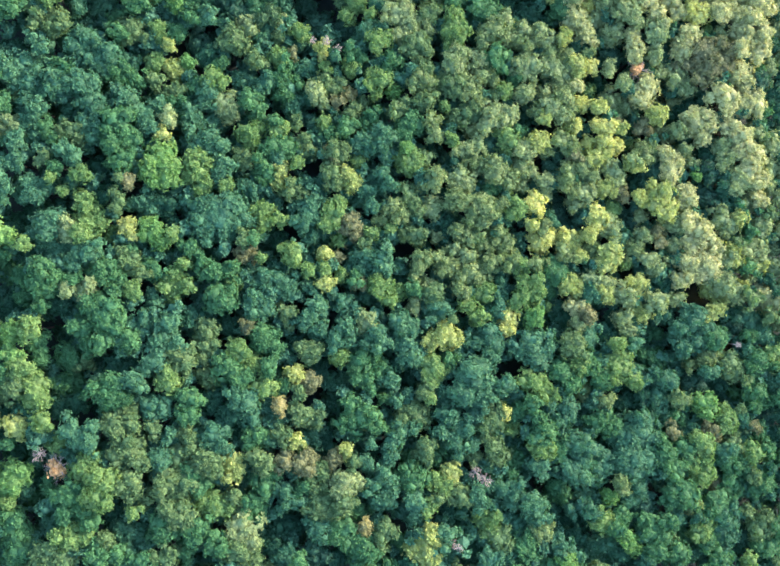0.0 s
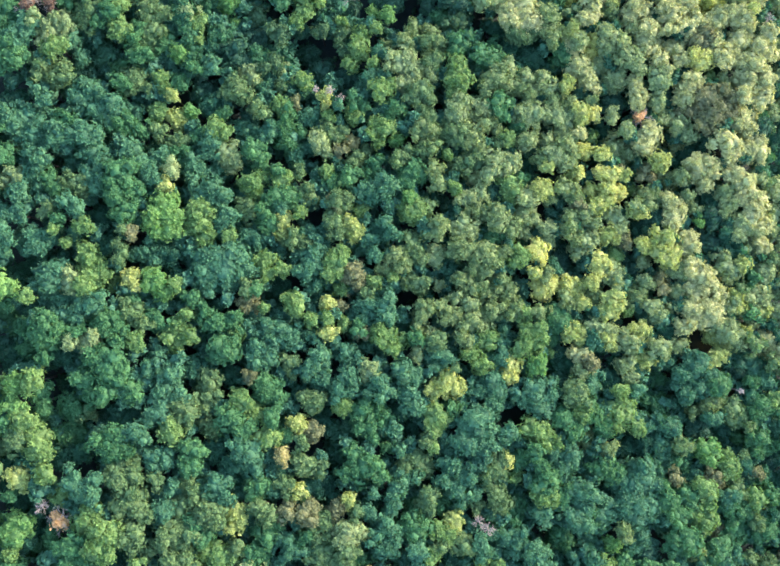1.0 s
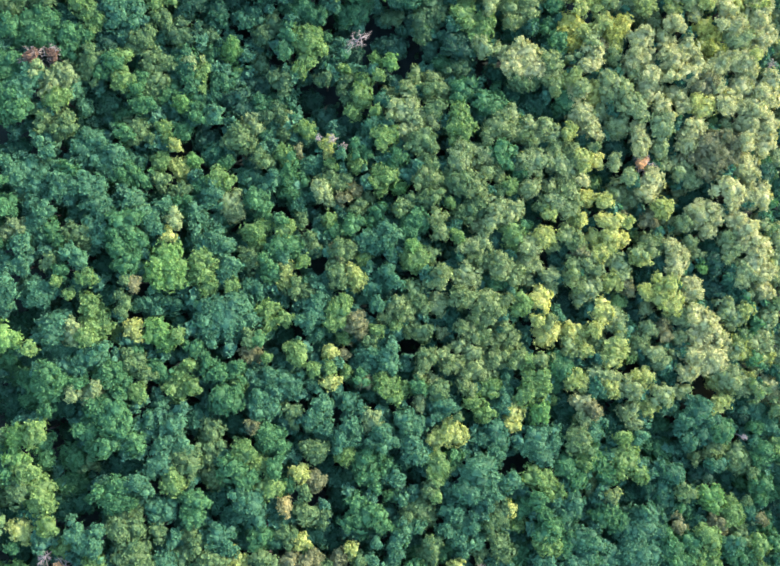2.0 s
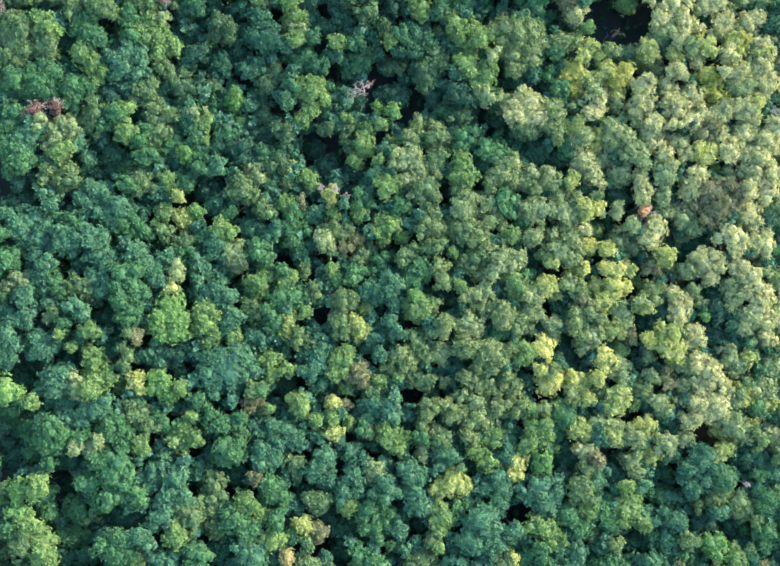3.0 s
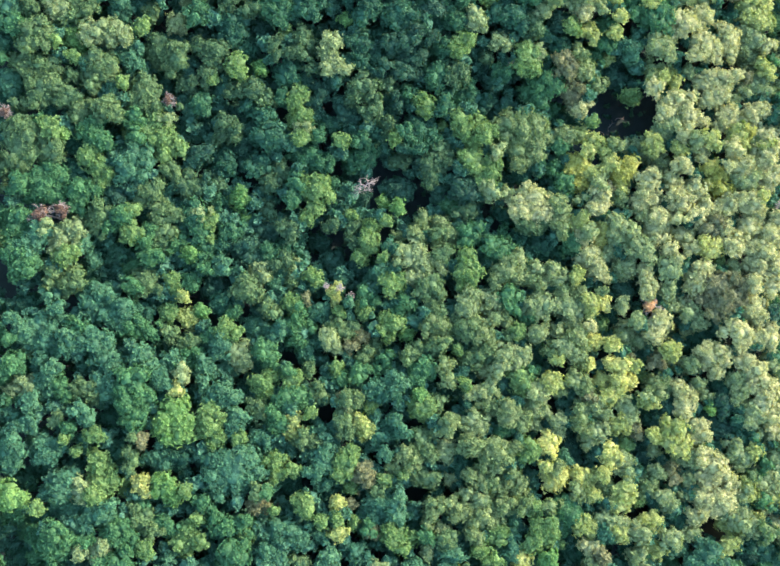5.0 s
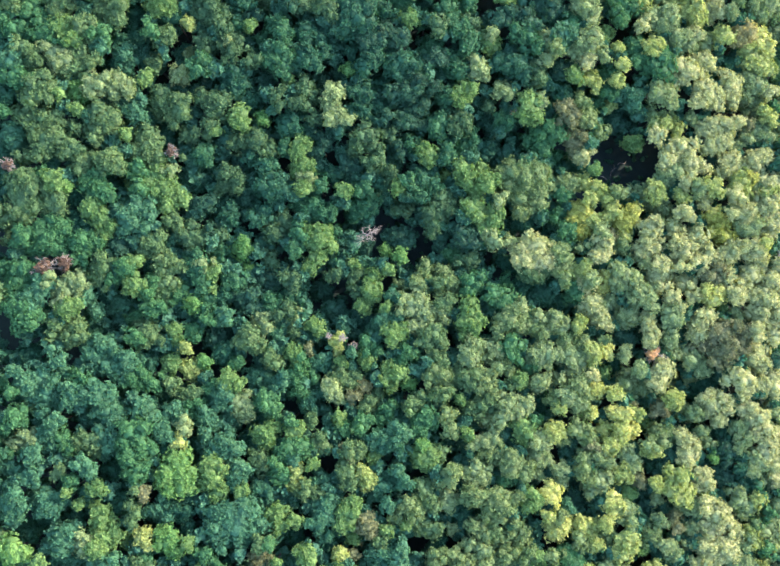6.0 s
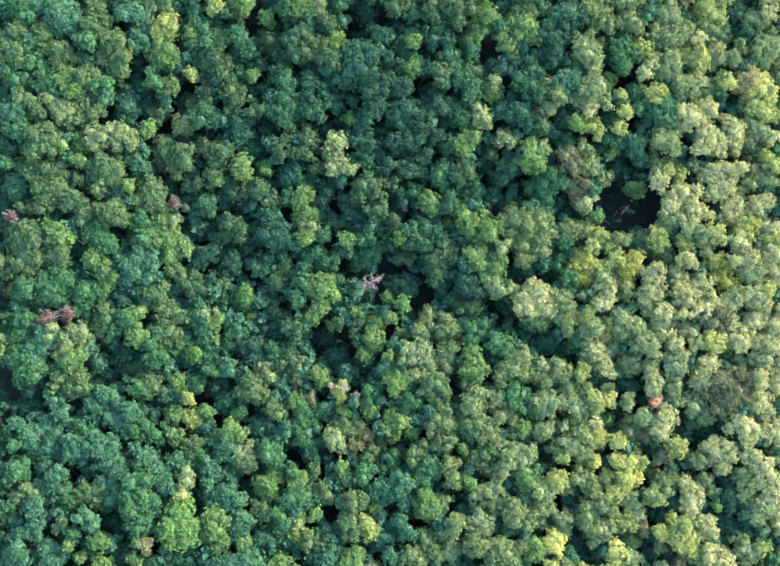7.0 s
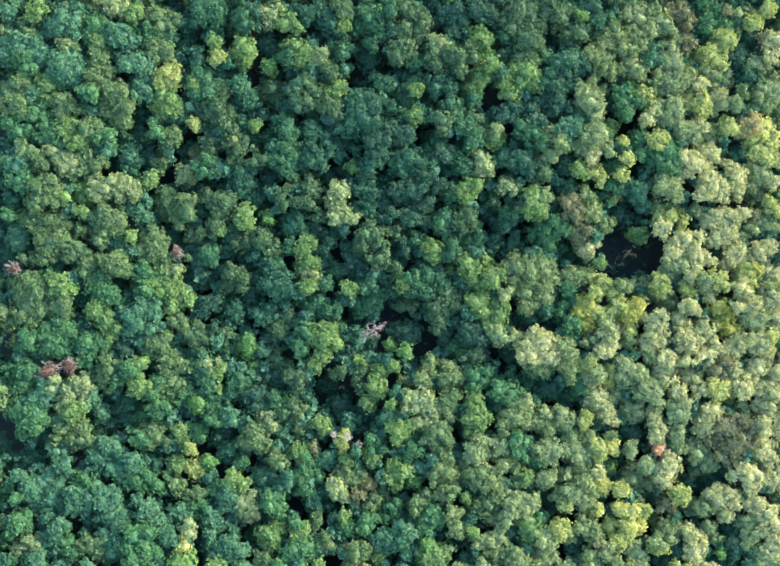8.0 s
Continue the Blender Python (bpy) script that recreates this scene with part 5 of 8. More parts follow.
pale_oak(14.2, (46.5, 52.8, 2.3), (47.9, 53.7, 1.9))
light_oak(15.9, (48.6, 45.5, 2.1), (49.5, 46.4, 1.7))
pale_oak(15.1, (49.0, 49.3, 1.7))
pale_oak(15.4, (49.9, 47.7, 1.3))
pale_oak(13.7, (52.0, 52.6, 2.0), (53.4, 51.6, 1.6))
pale_oak(14.8, (53.3, 49.6, 1.5))
pale_oak(15.2, (54.4, 45.1, 2.5), (56.2, 46.0, 2.1), (53.8, 42.8, 1.9))
pale_oak(15.1, (54.7, 46.4, 1.4))
yellow_maple(15.5, (56.8, 49.7, 2.3), (55.8, 50.6, 1.8))
russet_oak(15.4, (56.9, 53.0, 2.4), (58.3, 53.9, 1.8))
russet_oak(15.5, (58.2, 42.9, 2.5), (60.0, 43.8, 2.0))
pale_oak(15.3, (59.3, 53.4, 1.8))
lime_maple(12.8, (59.4, 47.5, 1.3))
pale_oak(16.4, (61.4, 50.2, 1.8), (60.0, 50.6, 1.4))
slender_oak(13.8, (62.0, 46.3, 1.5))
pale_oak(15.5, (64.2, 53.6, 2.6), (66.6, 54.1, 2.2), (63.0, 51.6, 2.0))
pale_oak(16.6, (64.7, 43.3, 1.8))
pale_oak(15.1, (64.9, 49.8, 2.0))
pale_oak(15.6, (65.8, 46.6, 2.2), (67.9, 44.8, 2.6), (68.8, 42.9, 2.0))
pale_oak(16.5, (67.3, 49.4, 1.8))
pale_oak(16.2, (68.6, 52.7, 2.4), (70.0, 51.3, 2.0))
pale_oak(15.6, (69.4, 46.7, 2.2))
light_oak(13.7, (73.7, 48.3, 2.1))
light_oak(14.8, (73.8, 53.0, 2.1))
light_oak(13.5, (74.7, 43.5, 2.1))
young_oak(8.4, (-66.2, 31.9, 1.6))
oak_sapling(15.5, (-64.5, 33.8, 1.1))
bluish_sapling(15.0, (-64.3, 37.0, 1.6))
young_oak(10.4, (-64.2, 38.9, 2.2))
teal_oak(14.5, (-62.7, 35.0, 1.8), (-60.9, 35.4, 2.1), (-58.9, 35.0, 1.9))
bluish_sapling(13.9, (-59.9, 30.1, 1.4))
teal_oak(14.1, (-59.7, 32.6, 2.1), (-61.6, 33.4, 1.8), (-58.4, 31.8, 1.2))
bluish_sapling(12.8, (-59.5, 40.9, 1.4))
bluish_sapling(14.9, (-57.5, 38.7, 1.6))
bluish_sapling(12.8, (-57.1, 36.7, 1.2))
teal_oak(15.1, (-55.8, 33.4, 1.8), (-56.2, 31.8, 1.6))
green_oak(14.3, (-54.4, 35.5, 1.6), (-54.6, 33.8, 1.2))
teal_oak(12.9, (-52.2, 40.1, 2.6), (-53.6, 40.9, 1.9), (-50.9, 38.4, 2.3), (-50.1, 40.5, 1.9))
teal_oak(15.2, (-51.7, 33.4, 2.4), (-50.0, 32.6, 1.7), (-52.7, 32.6, 1.6))
young_oak(7.8, (-48.9, 32.6, 2.2))
teal_oak(13.4, (-47.7, 38.5, 2.3), (-48.3, 36.8, 1.9))
green_oak(12.8, (-46.0, 35.9, 1.9), (-44.4, 35.1, 1.6), (-46.6, 34.7, 1.4))
dark_oak(10.4, (-45.3, 38.2, 2.1))
teal_oak(14.4, (-44.8, 30.1, 2.1), (-42.8, 28.9, 1.9))
oak_sapling(12.3, (-42.8, 34.3, 1.6))
young_oak(7.5, (-41.3, 31.8, 2.2))
lime_maple(11.1, (-40.5, 38.0, 1.8))
olive_oak(12.2, (-39.8, 34.5, 1.4))
straw_maple(12.0, (-37.9, 40.7, 1.3))
straw_maple(10.4, (-37.5, 36.9, 1.9), (-38.4, 37.3, 1.2))
olive_oak(11.9, (-37.3, 32.6, 1.7), (-36.1, 33.0, 1.2))
green_oak(11.9, (-36.0, 30.9, 1.9), (-36.7, 29.2, 1.7))
fresh_maple(10.7, (-34.8, 38.2, 1.4))
oak_sapling(11.7, (-33.7, 33.9, 1.6))
dark_oak(10.1, (-31.9, 39.6, 2.1))
teal_oak(12.6, (-31.3, 32.6, 1.9), (-32.0, 30.9, 1.6))
lime_maple(12.9, (-30.5, 34.8, 2.1), (-29.1, 34.4, 1.4))
oak_sapling(11.2, (-29.4, 37.8, 1.4))
light_oak(12.1, (-28.3, 30.9, 1.9), (-27.8, 29.2, 1.7))
olive_oak(12.4, (-27.2, 41.7, 2.3), (-25.5, 40.9, 1.8), (-28.0, 43.0, 1.6))
teal_oak(10.6, (-26.5, 35.7, 1.9), (-24.3, 35.3, 1.8))
bluish_sapling(9.6, (-26.1, 30.5, 1.2))
green_oak(12.6, (-24.1, 31.8, 1.7), (-22.8, 30.1, 1.6))
olive_oak(12.2, (-22.9, 38.3, 1.6), (-23.8, 39.1, 1.4))
teal_oak(12.1, (-21.6, 34.8, 1.7), (-22.8, 33.5, 1.4))
lime_maple(12.1, (-19.6, 39.2, 1.9))
green_oak(11.7, (-19.5, 35.3, 1.9), (-19.0, 33.1, 1.7), (-18.6, 36.6, 1.4))
oak_sapling(11.9, (-18.3, 38.3, 1.6))
oak_sapling(10.0, (-18.0, 31.4, 1.6))
russet_oak(10.9, (-17.2, 40.3, 1.2))
bluish_sapling(10.4, (-17.2, 30.5, 1.9))
oak_sapling(10.0, (-16.4, 34.9, 1.4))
teal_oak(10.4, (-14.5, 38.4, 1.9), (-15.8, 37.9, 1.4))
bluish_sapling(10.1, (-14.5, 32.7, 1.8))
light_oak(12.4, (-13.1, 33.5, 1.7), (-11.8, 31.8, 1.4))
straw_maple(11.0, (-12.1, 41.4, 1.4), (-11.7, 42.7, 0.9), (-12.0, 40.1, 1.1))
lime_maple(11.2, (-11.4, 37.9, 1.2))
olive_oak(11.5, (-11.0, 34.9, 2.1), (-9.2, 35.3, 1.6))
bluish_sapling(12.7, (-9.6, 39.7, 1.2))
young_oak(6.9, (-9.5, 39.0, 1.8))
grey_snag(12.3, (-9.4, 40.8, 0.8))
russet_oak(12.0, (-9.4, 31.8, 1.2))
amber_maple(11.0, (-7.6, 33.6, 1.6))
olive_oak(11.5, (-7.0, 30.1, 1.9), (-5.7, 28.7, 1.6))
lime_maple(11.4, (-6.8, 37.9, 1.8), (-7.5, 39.2, 1.1))
green_oak(11.3, (-6.6, 40.6, 1.6), (-5.3, 39.7, 1.1))
olive_oak(10.2, (-4.9, 32.3, 1.3))
young_oak(6.4, (-4.1, 38.2, 2.0))
lime_maple(12.7, (-3.5, 34.9, 1.2))
lime_maple(11.8, (-3.1, 36.6, 1.4))
lime_maple(12.0, (-2.6, 33.6, 1.4))
lime_maple(13.4, (-1.3, 35.8, 1.8))
green_oak(12.1, (-0.0, 39.7, 1.9), (-0.5, 38.0, 1.8))
fresh_maple(11.9, (0.6, 34.0, 1.6))
olive_oak(14.2, (1.3, 30.5, 1.9), (2.6, 31.4, 1.6))
olive_oak(14.2, (5.7, 31.8, 1.8), (7.0, 32.7, 1.4))
sunlit_olive_oak(14.0, (5.7, 35.8, 2.3), (7.0, 34.5, 1.8), (4.4, 35.3, 1.6))
olive_oak(13.4, (5.7, 38.0, 1.8), (4.8, 39.3, 1.2))
young_oak(8.0, (6.0, 39.6, 1.8))
lime_maple(13.6, (9.6, 31.4, 1.3))
olive_oak(14.1, (11.0, 34.5, 2.3), (9.7, 35.8, 1.8), (12.3, 35.4, 1.8))
light_oak(14.0, (11.1, 38.9, 2.1), (12.4, 40.7, 1.8))
olive_oak(13.9, (12.8, 30.1, 2.3), (14.6, 30.9, 2.0), (11.4, 29.2, 1.8))
sunlit_olive_oak(14.6, (14.6, 34.0, 2.1), (13.7, 35.8, 1.6), (15.4, 32.3, 1.6))
light_oak(13.2, (16.0, 39.8, 2.0), (17.3, 38.9, 1.6), (15.1, 38.5, 1.6))
slender_oak(13.8, (16.4, 37.1, 1.2))
light_oak(14.9, (18.2, 30.5, 2.1), (20.0, 29.2, 2.2), (21.3, 30.5, 1.6))
sunlit_olive_oak(13.2, (18.2, 36.7, 1.6))
green_oak(14.1, (18.7, 40.8, 2.0), (19.6, 39.0, 1.6))
olive_oak(12.8, (18.8, 33.6, 1.4))
lime_maple(13.4, (20.4, 34.5, 1.6))
oak_sapling(12.7, (22.9, 37.2, 1.8))
light_oak(13.8, (24.1, 34.1, 1.8), (25.4, 34.5, 1.4))
light_oak(13.8, (25.1, 39.4, 2.2), (23.7, 38.5, 1.8), (25.9, 37.6, 1.3))
sunlit_olive_oak(13.9, (26.5, 30.9, 1.6))
slender_oak(12.8, (28.3, 34.5, 1.6))
light_oak(15.0, (29.0, 31.4, 1.8), (30.9, 30.5, 1.8))
sunlit_olive_oak(13.2, (29.2, 41.7, 2.2), (31.1, 41.7, 1.8), (32.4, 41.3, 1.5))
light_oak(13.7, (29.6, 39.0, 2.4), (31.9, 38.1, 2.2), (30.9, 36.3, 2.0))
sunlit_olive_oak(15.5, (31.3, 33.6, 2.2), (32.2, 31.8, 1.8))
pale_oak(15.2, (33.6, 35.4, 1.3))
straw_maple(14.5, (33.8, 39.9, 1.7), (34.1, 38.1, 1.5))
yellow_maple(13.7, (34.1, 32.7, 1.7), (35.5, 32.3, 1.3))
sunlit_olive_oak(14.4, (36.1, 41.8, 1.1))
lime_maple(11.0, (36.4, 35.4, 1.8))
yellow_maple(13.1, (37.0, 39.5, 1.5))
straw_maple(14.8, (37.9, 31.8, 1.7))
young_oak(9.1, (39.2, 37.4, 1.7))
slender_oak(14.1, (40.2, 39.1, 1.5))
light_oak(12.5, (41.1, 33.7, 2.5), (43.4, 32.8, 2.1))
russet_oak(12.6, (41.6, 30.0, 0.9))
slender_oak(15.2, (42.5, 36.4, 1.7))
pale_oak(15.3, (44.9, 41.8, 1.7))
tan_tree(14.3, (45.3, 39.1, 1.7))
pale_oak(14.3, (46.8, 35.5, 2.3), (47.6, 37.3, 1.7), (45.8, 33.7, 1.7))
slender_oak(14.7, (48.6, 41.8, 1.7))
straw_maple(15.1, (48.7, 30.9, 1.9), (49.5, 30.9, 1.3))
slender_oak(12.5, (50.1, 39.2, 1.4))
slender_oak(8.2, (50.7, 34.2, 1.6))
slender_oak(10.4, (53.2, 34.2, 1.2))
light_oak(13.4, (53.4, 38.3, 2.2), (54.8, 36.5, 2.0))
young_oak(9.0, (53.8, 31.9, 2.4))
russet_oak(13.6, (55.2, 41.1, 2.0))
young_oak(11.1, (56.7, 32.8, 2.6))
pale_oak(14.7, (57.2, 30.0, 2.7), (58.9, 29.1, 2.1), (58.1, 27.3, 2.1), (55.2, 30.9, 1.7))
russet_oak(15.6, (59.1, 39.2, 2.4), (57.6, 37.8, 1.8))
russet_oak(15.7, (61.4, 41.0, 2.2), (62.8, 42.9, 1.8))
pale_oak(16.6, (61.8, 34.6, 2.6), (62.6, 32.8, 2.2))
pale_oak(15.5, (65.4, 39.2, 2.6), (66.1, 36.9, 1.8), (63.7, 38.3, 1.8))
pale_oak(15.4, (68.2, 33.7, 2.4), (66.5, 32.8, 2.0))
deep_oak(14.9, (68.8, 37.5, 2.2))
slender_oak(13.1, (71.5, 40.2, 1.9))
young_oak(11.8, (71.7, 30.1, 1.6))
dark_oak(12.0, (73.4, 36.3, 2.1))
dark_oak(12.8, (74.2, 32.5, 2.1))
young_oak(12.6, (74.4, 39.7, 1.3))
oak_sapling(11.8, (-66.3, 26.8, 1.3))
teal_oak(13.2, (-65.4, 20.9, 2.1))
green_oak(15.0, (-64.2, 29.3, 2.0), (-63.3, 28.5, 1.4))
young_oak(10.4, (-63.1, 29.2, 2.2))
light_oak(13.9, (-62.2, 25.7, 1.8), (-64.1, 25.3, 1.6))
teal_oak(14.8, (-62.0, 20.0, 1.6), (-60.8, 19.2, 1.2))
bluish_sapling(15.1, (-61.3, 23.2, 1.6))
teal_oak(13.9, (-60.3, 26.5, 1.8), (-59.4, 24.4, 1.6))
teal_oak(15.3, (-58.4, 28.5, 1.8), (-57.2, 28.9, 1.4))
green_oak(14.0, (-57.2, 26.0, 1.9), (-56.0, 24.4, 1.7))
olive_oak(14.4, (-57.2, 20.4, 1.2))
oak_sapling(15.3, (-54.7, 19.1, 1.6))
teal_oak(11.6, (-54.0, 28.8, 2.1))
olive_oak(14.2, (-53.3, 25.2, 1.9), (-52.5, 24.4, 1.7))
teal_oak(15.7, (-52.0, 20.7, 1.7), (-53.2, 22.0, 1.6))
teal_oak(14.1, (-50.6, 26.4, 1.9), (-49.6, 24.4, 1.6))
young_oak(10.7, (-49.7, 20.0, 2.3))
teal_oak(14.3, (-49.6, 29.7, 2.3), (-48.3, 28.5, 1.9), (-51.1, 30.1, 1.6))
green_oak(16.2, (-45.0, 26.4, 2.4), (-46.5, 24.8, 2.1), (-43.7, 24.4, 2.1), (-46.0, 22.7, 1.7))
green_oak(15.7, (-44.1, 21.1, 2.1), (-45.3, 19.9, 1.6))
teal_oak(15.2, (-41.1, 27.2, 1.7), (-40.3, 26.0, 1.5))
young_oak(13.3, (-40.1, 23.3, 1.7))
teal_oak(13.2, (-39.8, 29.7, 2.1), (-38.6, 28.4, 1.7))
fresh_maple(15.2, (-38.7, 20.6, 2.8), (-40.2, 18.9, 1.9), (-37.5, 18.1, 2.2), (-39.7, 17.3, 1.4), (-37.9, 21.8, 2.1))
straw_maple(14.5, (-38.3, 25.1, 1.3))
slender_oak(14.6, (-37.2, 28.0, 1.4))
young_oak(9.3, (-36.3, 23.6, 1.6))
teal_oak(12.2, (-34.4, 29.2, 1.7), (-33.5, 28.4, 1.4))
bluish_sapling(12.8, (-34.1, 25.5, 1.4))
lime_maple(15.0, (-32.8, 20.4, 2.2), (-33.5, 18.4, 1.7), (-32.3, 18.8, 1.9))
teal_oak(13.8, (-31.0, 24.2, 2.2), (-29.3, 23.3, 1.9), (-32.1, 23.4, 1.7))
bluish_sapling(10.3, (-30.8, 28.3, 1.9))
teal_oak(14.0, (-28.4, 20.3, 2.2), (-29.2, 18.3, 1.9))
young_oak(7.9, (-27.7, 23.9, 2.0))
young_oak(9.1, (-25.5, 28.7, 1.8))
olive_oak(12.8, (-25.1, 20.7, 1.7), (-25.9, 22.0, 1.4))
lime_maple(13.0, (-24.4, 25.8, 2.1), (-23.1, 26.7, 1.6), (-23.9, 24.1, 1.4))
bluish_sapling(11.2, (-22.4, 24.0, 1.4))
green_oak(13.6, (-22.2, 20.3, 1.9), (-21.3, 18.6, 1.7))
oak_sapling(13.4, (-19.8, 27.9, 1.2))
lime_maple(13.4, (-19.3, 26.2, 1.7), (-18.5, 27.1, 1.2))
green_oak(13.6, (-19.3, 23.2, 2.3), (-17.6, 22.8, 1.7), (-21.0, 22.8, 1.6))
bluish_sapling(13.6, (-19.3, 21.5, 1.7))
straw_maple(13.7, (-18.8, 19.4, 1.7), (-19.2, 17.3, 1.6))
olive_oak(12.0, (-16.4, 27.9, 1.4))
lime_maple(14.0, (-15.9, 20.7, 1.4))
olive_oak(12.7, (-15.1, 24.9, 1.7), (-14.2, 23.6, 1.4))
lime_maple(12.0, (-11.7, 28.3, 1.6))
oak_sapling(12.5, (-10.9, 26.1, 1.9))
olive_oak(14.0, (-10.3, 19.3, 1.9))
young_oak(9.3, (-10.2, 24.7, 2.1))
olive_oak(14.2, (-9.9, 22.7, 1.9), (-8.2, 22.7, 1.6))
russet_oak(13.5, (-9.9, 22.2, 1.4))
green_oak(12.7, (-7.4, 27.4, 2.1))
straw_maple(13.9, (-6.9, 18.0, 2.1), (-7.8, 19.3, 1.4))
lime_maple(12.5, (-5.6, 21.5, 1.4))
teal_oak(13.8, (-3.5, 24.0, 2.1), (-5.2, 24.9, 1.6))
green_oak(13.0, (-3.1, 29.6, 1.7), (-3.9, 27.9, 1.4))
bluish_sapling(14.0, (-2.2, 26.6, 1.6))
teal_oak(14.7, (-0.9, 25.3, 1.9), (-1.8, 24.0, 1.6))
fresh_maple(14.6, (3.0, 23.5, 1.4))
green_oak(14.0, (3.0, 27.9, 2.1), (4.8, 27.5, 1.7), (2.6, 26.2, 1.6))
lime_maple(14.2, (3.9, 21.3, 2.3), (1.7, 21.8, 1.7), (3.0, 20.1, 1.7))
olive_oak(13.5, (6.1, 21.8, 1.4))
sunlit_olive_oak(15.1, (7.4, 28.3, 1.9), (7.9, 26.6, 1.6))
young_oak(9.9, (7.6, 23.7, 1.8))
lime_maple(14.7, (11.0, 25.2, 1.4))
young_oak(12.4, (11.6, 21.1, 1.6))
light_oak(14.1, (12.2, 18.3, 2.1), (13.5, 17.4, 1.8))
light_oak(14.1, (13.6, 23.9, 1.8), (11.8, 23.1, 1.2))
slender_oak(12.5, (14.7, 27.4, 1.6))
sunlit_olive_oak(13.7, (15.0, 21.7, 2.1), (16.3, 20.8, 1.6))
slender_oak(14.1, (15.4, 24.8, 1.4))
slender_oak(15.0, (17.2, 28.3, 1.8))
deep_oak(12.4, (18.5, 24.6, 2.4))
sunlit_olive_oak(14.9, (19.0, 19.9, 2.3), (20.8, 18.1, 2.0), (21.7, 19.0, 1.6))
lime_maple(14.0, (20.9, 26.1, 2.2), (21.3, 24.3, 1.8))
oak_sapling(13.3, (23.3, 27.4, 1.5))
light_oak(13.6, (23.6, 21.2, 2.4), (25.4, 20.3, 1.8))
light_oak(15.0, (24.0, 23.8, 2.2))
young_oak(9.1, (24.9, 30.0, 2.2))
straw_maple(14.9, (26.3, 25.1, 2.0), (27.6, 25.6, 1.5))
straw_maple(14.6, (27.6, 29.6, 1.5))
sunlit_olive_oak(13.6, (28.1, 23.8, 1.3))
slender_oak(13.7, (28.1, 18.5, 1.6))
sunlit_olive_oak(15.0, (31.4, 25.6, 2.0), (32.7, 24.2, 1.8))
sunlit_olive_oak(14.5, (32.3, 20.2, 2.0), (31.8, 18.4, 1.8), (33.2, 16.6, 1.5))
straw_maple(13.6, (32.7, 28.7, 1.5))
russet_oak(14.2, (33.6, 22.9, 1.3))
yellow_maple(13.9, (33.6, 28.3, 1.5))
light_oak(14.3, (34.6, 21.5, 2.0), (36.4, 19.7, 1.9))
yellow_maple(13.3, (36.0, 25.5, 1.9))
straw_maple(14.7, (37.2, 22.8, 1.9), (38.7, 23.7, 1.5))
yellow_maple(13.2, (38.7, 22.9, 1.3))
yellow_maple(14.8, (39.2, 26.0, 1.7))
yellow_maple(14.8, (39.3, 28.2, 1.7), (37.8, 28.7, 1.3))
light_oak(13.5, (40.6, 20.6, 1.9), (41.5, 18.8, 1.7))
yellow_maple(13.1, (41.6, 25.5, 1.7), (40.6, 24.2, 1.1))
straw_maple(14.8, (41.6, 28.2, 1.7))
straw_maple(14.6, (44.3, 21.9, 1.7), (45.6, 21.5, 1.3))
lime_maple(10.7, (44.4, 26.0, 1.4))
slender_oak(14.2, (44.7, 22.8, 1.5))
young_oak(10.7, (45.8, 18.6, 1.4))
russet_oak(12.4, (46.6, 28.7, 1.5), (48.0, 28.2, 1.1))
sunlit_olive_oak(13.7, (47.2, 23.7, 2.3), (48.5, 24.6, 1.7))
deep_oak(13.0, (48.8, 20.3, 2.3))
pale_oak(14.1, (50.9, 23.7, 1.9), (52.7, 22.8, 1.3))
slender_oak(10.6, (51.8, 28.1, 2.0))
pale_oak(14.5, (51.8, 21.0, 2.3), (53.2, 22.3, 1.7), (51.2, 19.2, 1.5))
slender_oak(14.0, (53.3, 28.2, 1.9))
slender_oak(13.5, (54.6, 25.0, 1.4))
slender_oak(12.2, (56.2, 22.5, 1.5))
fresh_maple(13.6, (56.8, 19.9, 1.1))
deep_oak(14.1, (59.7, 20.8, 2.4))
dark_oak(11.9, (60.1, 23.5, 2.2))
slender_oak(14.4, (61.9, 22.2, 1.4))
light_oak(14.2, (62.9, 23.6, 2.0), (61.8, 25.5, 1.8))
pale_oak(15.5, (64.7, 27.3, 2.4), (63.6, 29.1, 2.0), (65.8, 25.4, 2.4))
light_oak(14.8, (65.0, 19.4, 2.2), (63.9, 17.6, 1.8))
pale_oak(15.1, (66.4, 21.3, 2.0), (67.8, 22.7, 1.8))
pale_oak(14.0, (67.9, 23.6, 2.4))
pale_oak(15.0, (68.4, 18.9, 2.2))
slender_oak(14.6, (68.6, 28.2, 1.8))
slender_oak(12.4, (71.8, 18.5, 1.4))
light_oak(13.3, (72.2, 26.0, 2.1))
light_oak(12.6, (72.3, 21.9, 2.1))
slender_oak(11.3, (74.9, 19.8, 1.4))
dark_oak(10.9, (75.2, 28.5, 2.1))
young_oak(9.3, (-64.1, 9.8, 2.4))
fresh_maple(15.6, (-63.7, 8.0, 2.5))
teal_oak(15.7, (-63.7, 17.2, 2.0), (-63.5, 15.6, 2.0), (-64.1, 13.6, 1.6))
young_oak(9.3, (-60.5, 11.5, 2.0))
lime_maple(15.8, (-59.3, 6.4, 1.3))
teal_oak(14.4, (-59.0, 16.3, 2.3), (-57.3, 15.1, 1.8), (-59.3, 14.7, 1.9))
teal_oak(15.0, (-56.0, 9.0, 2.3), (-54.9, 10.7, 1.9), (-56.7, 8.3, 1.6))
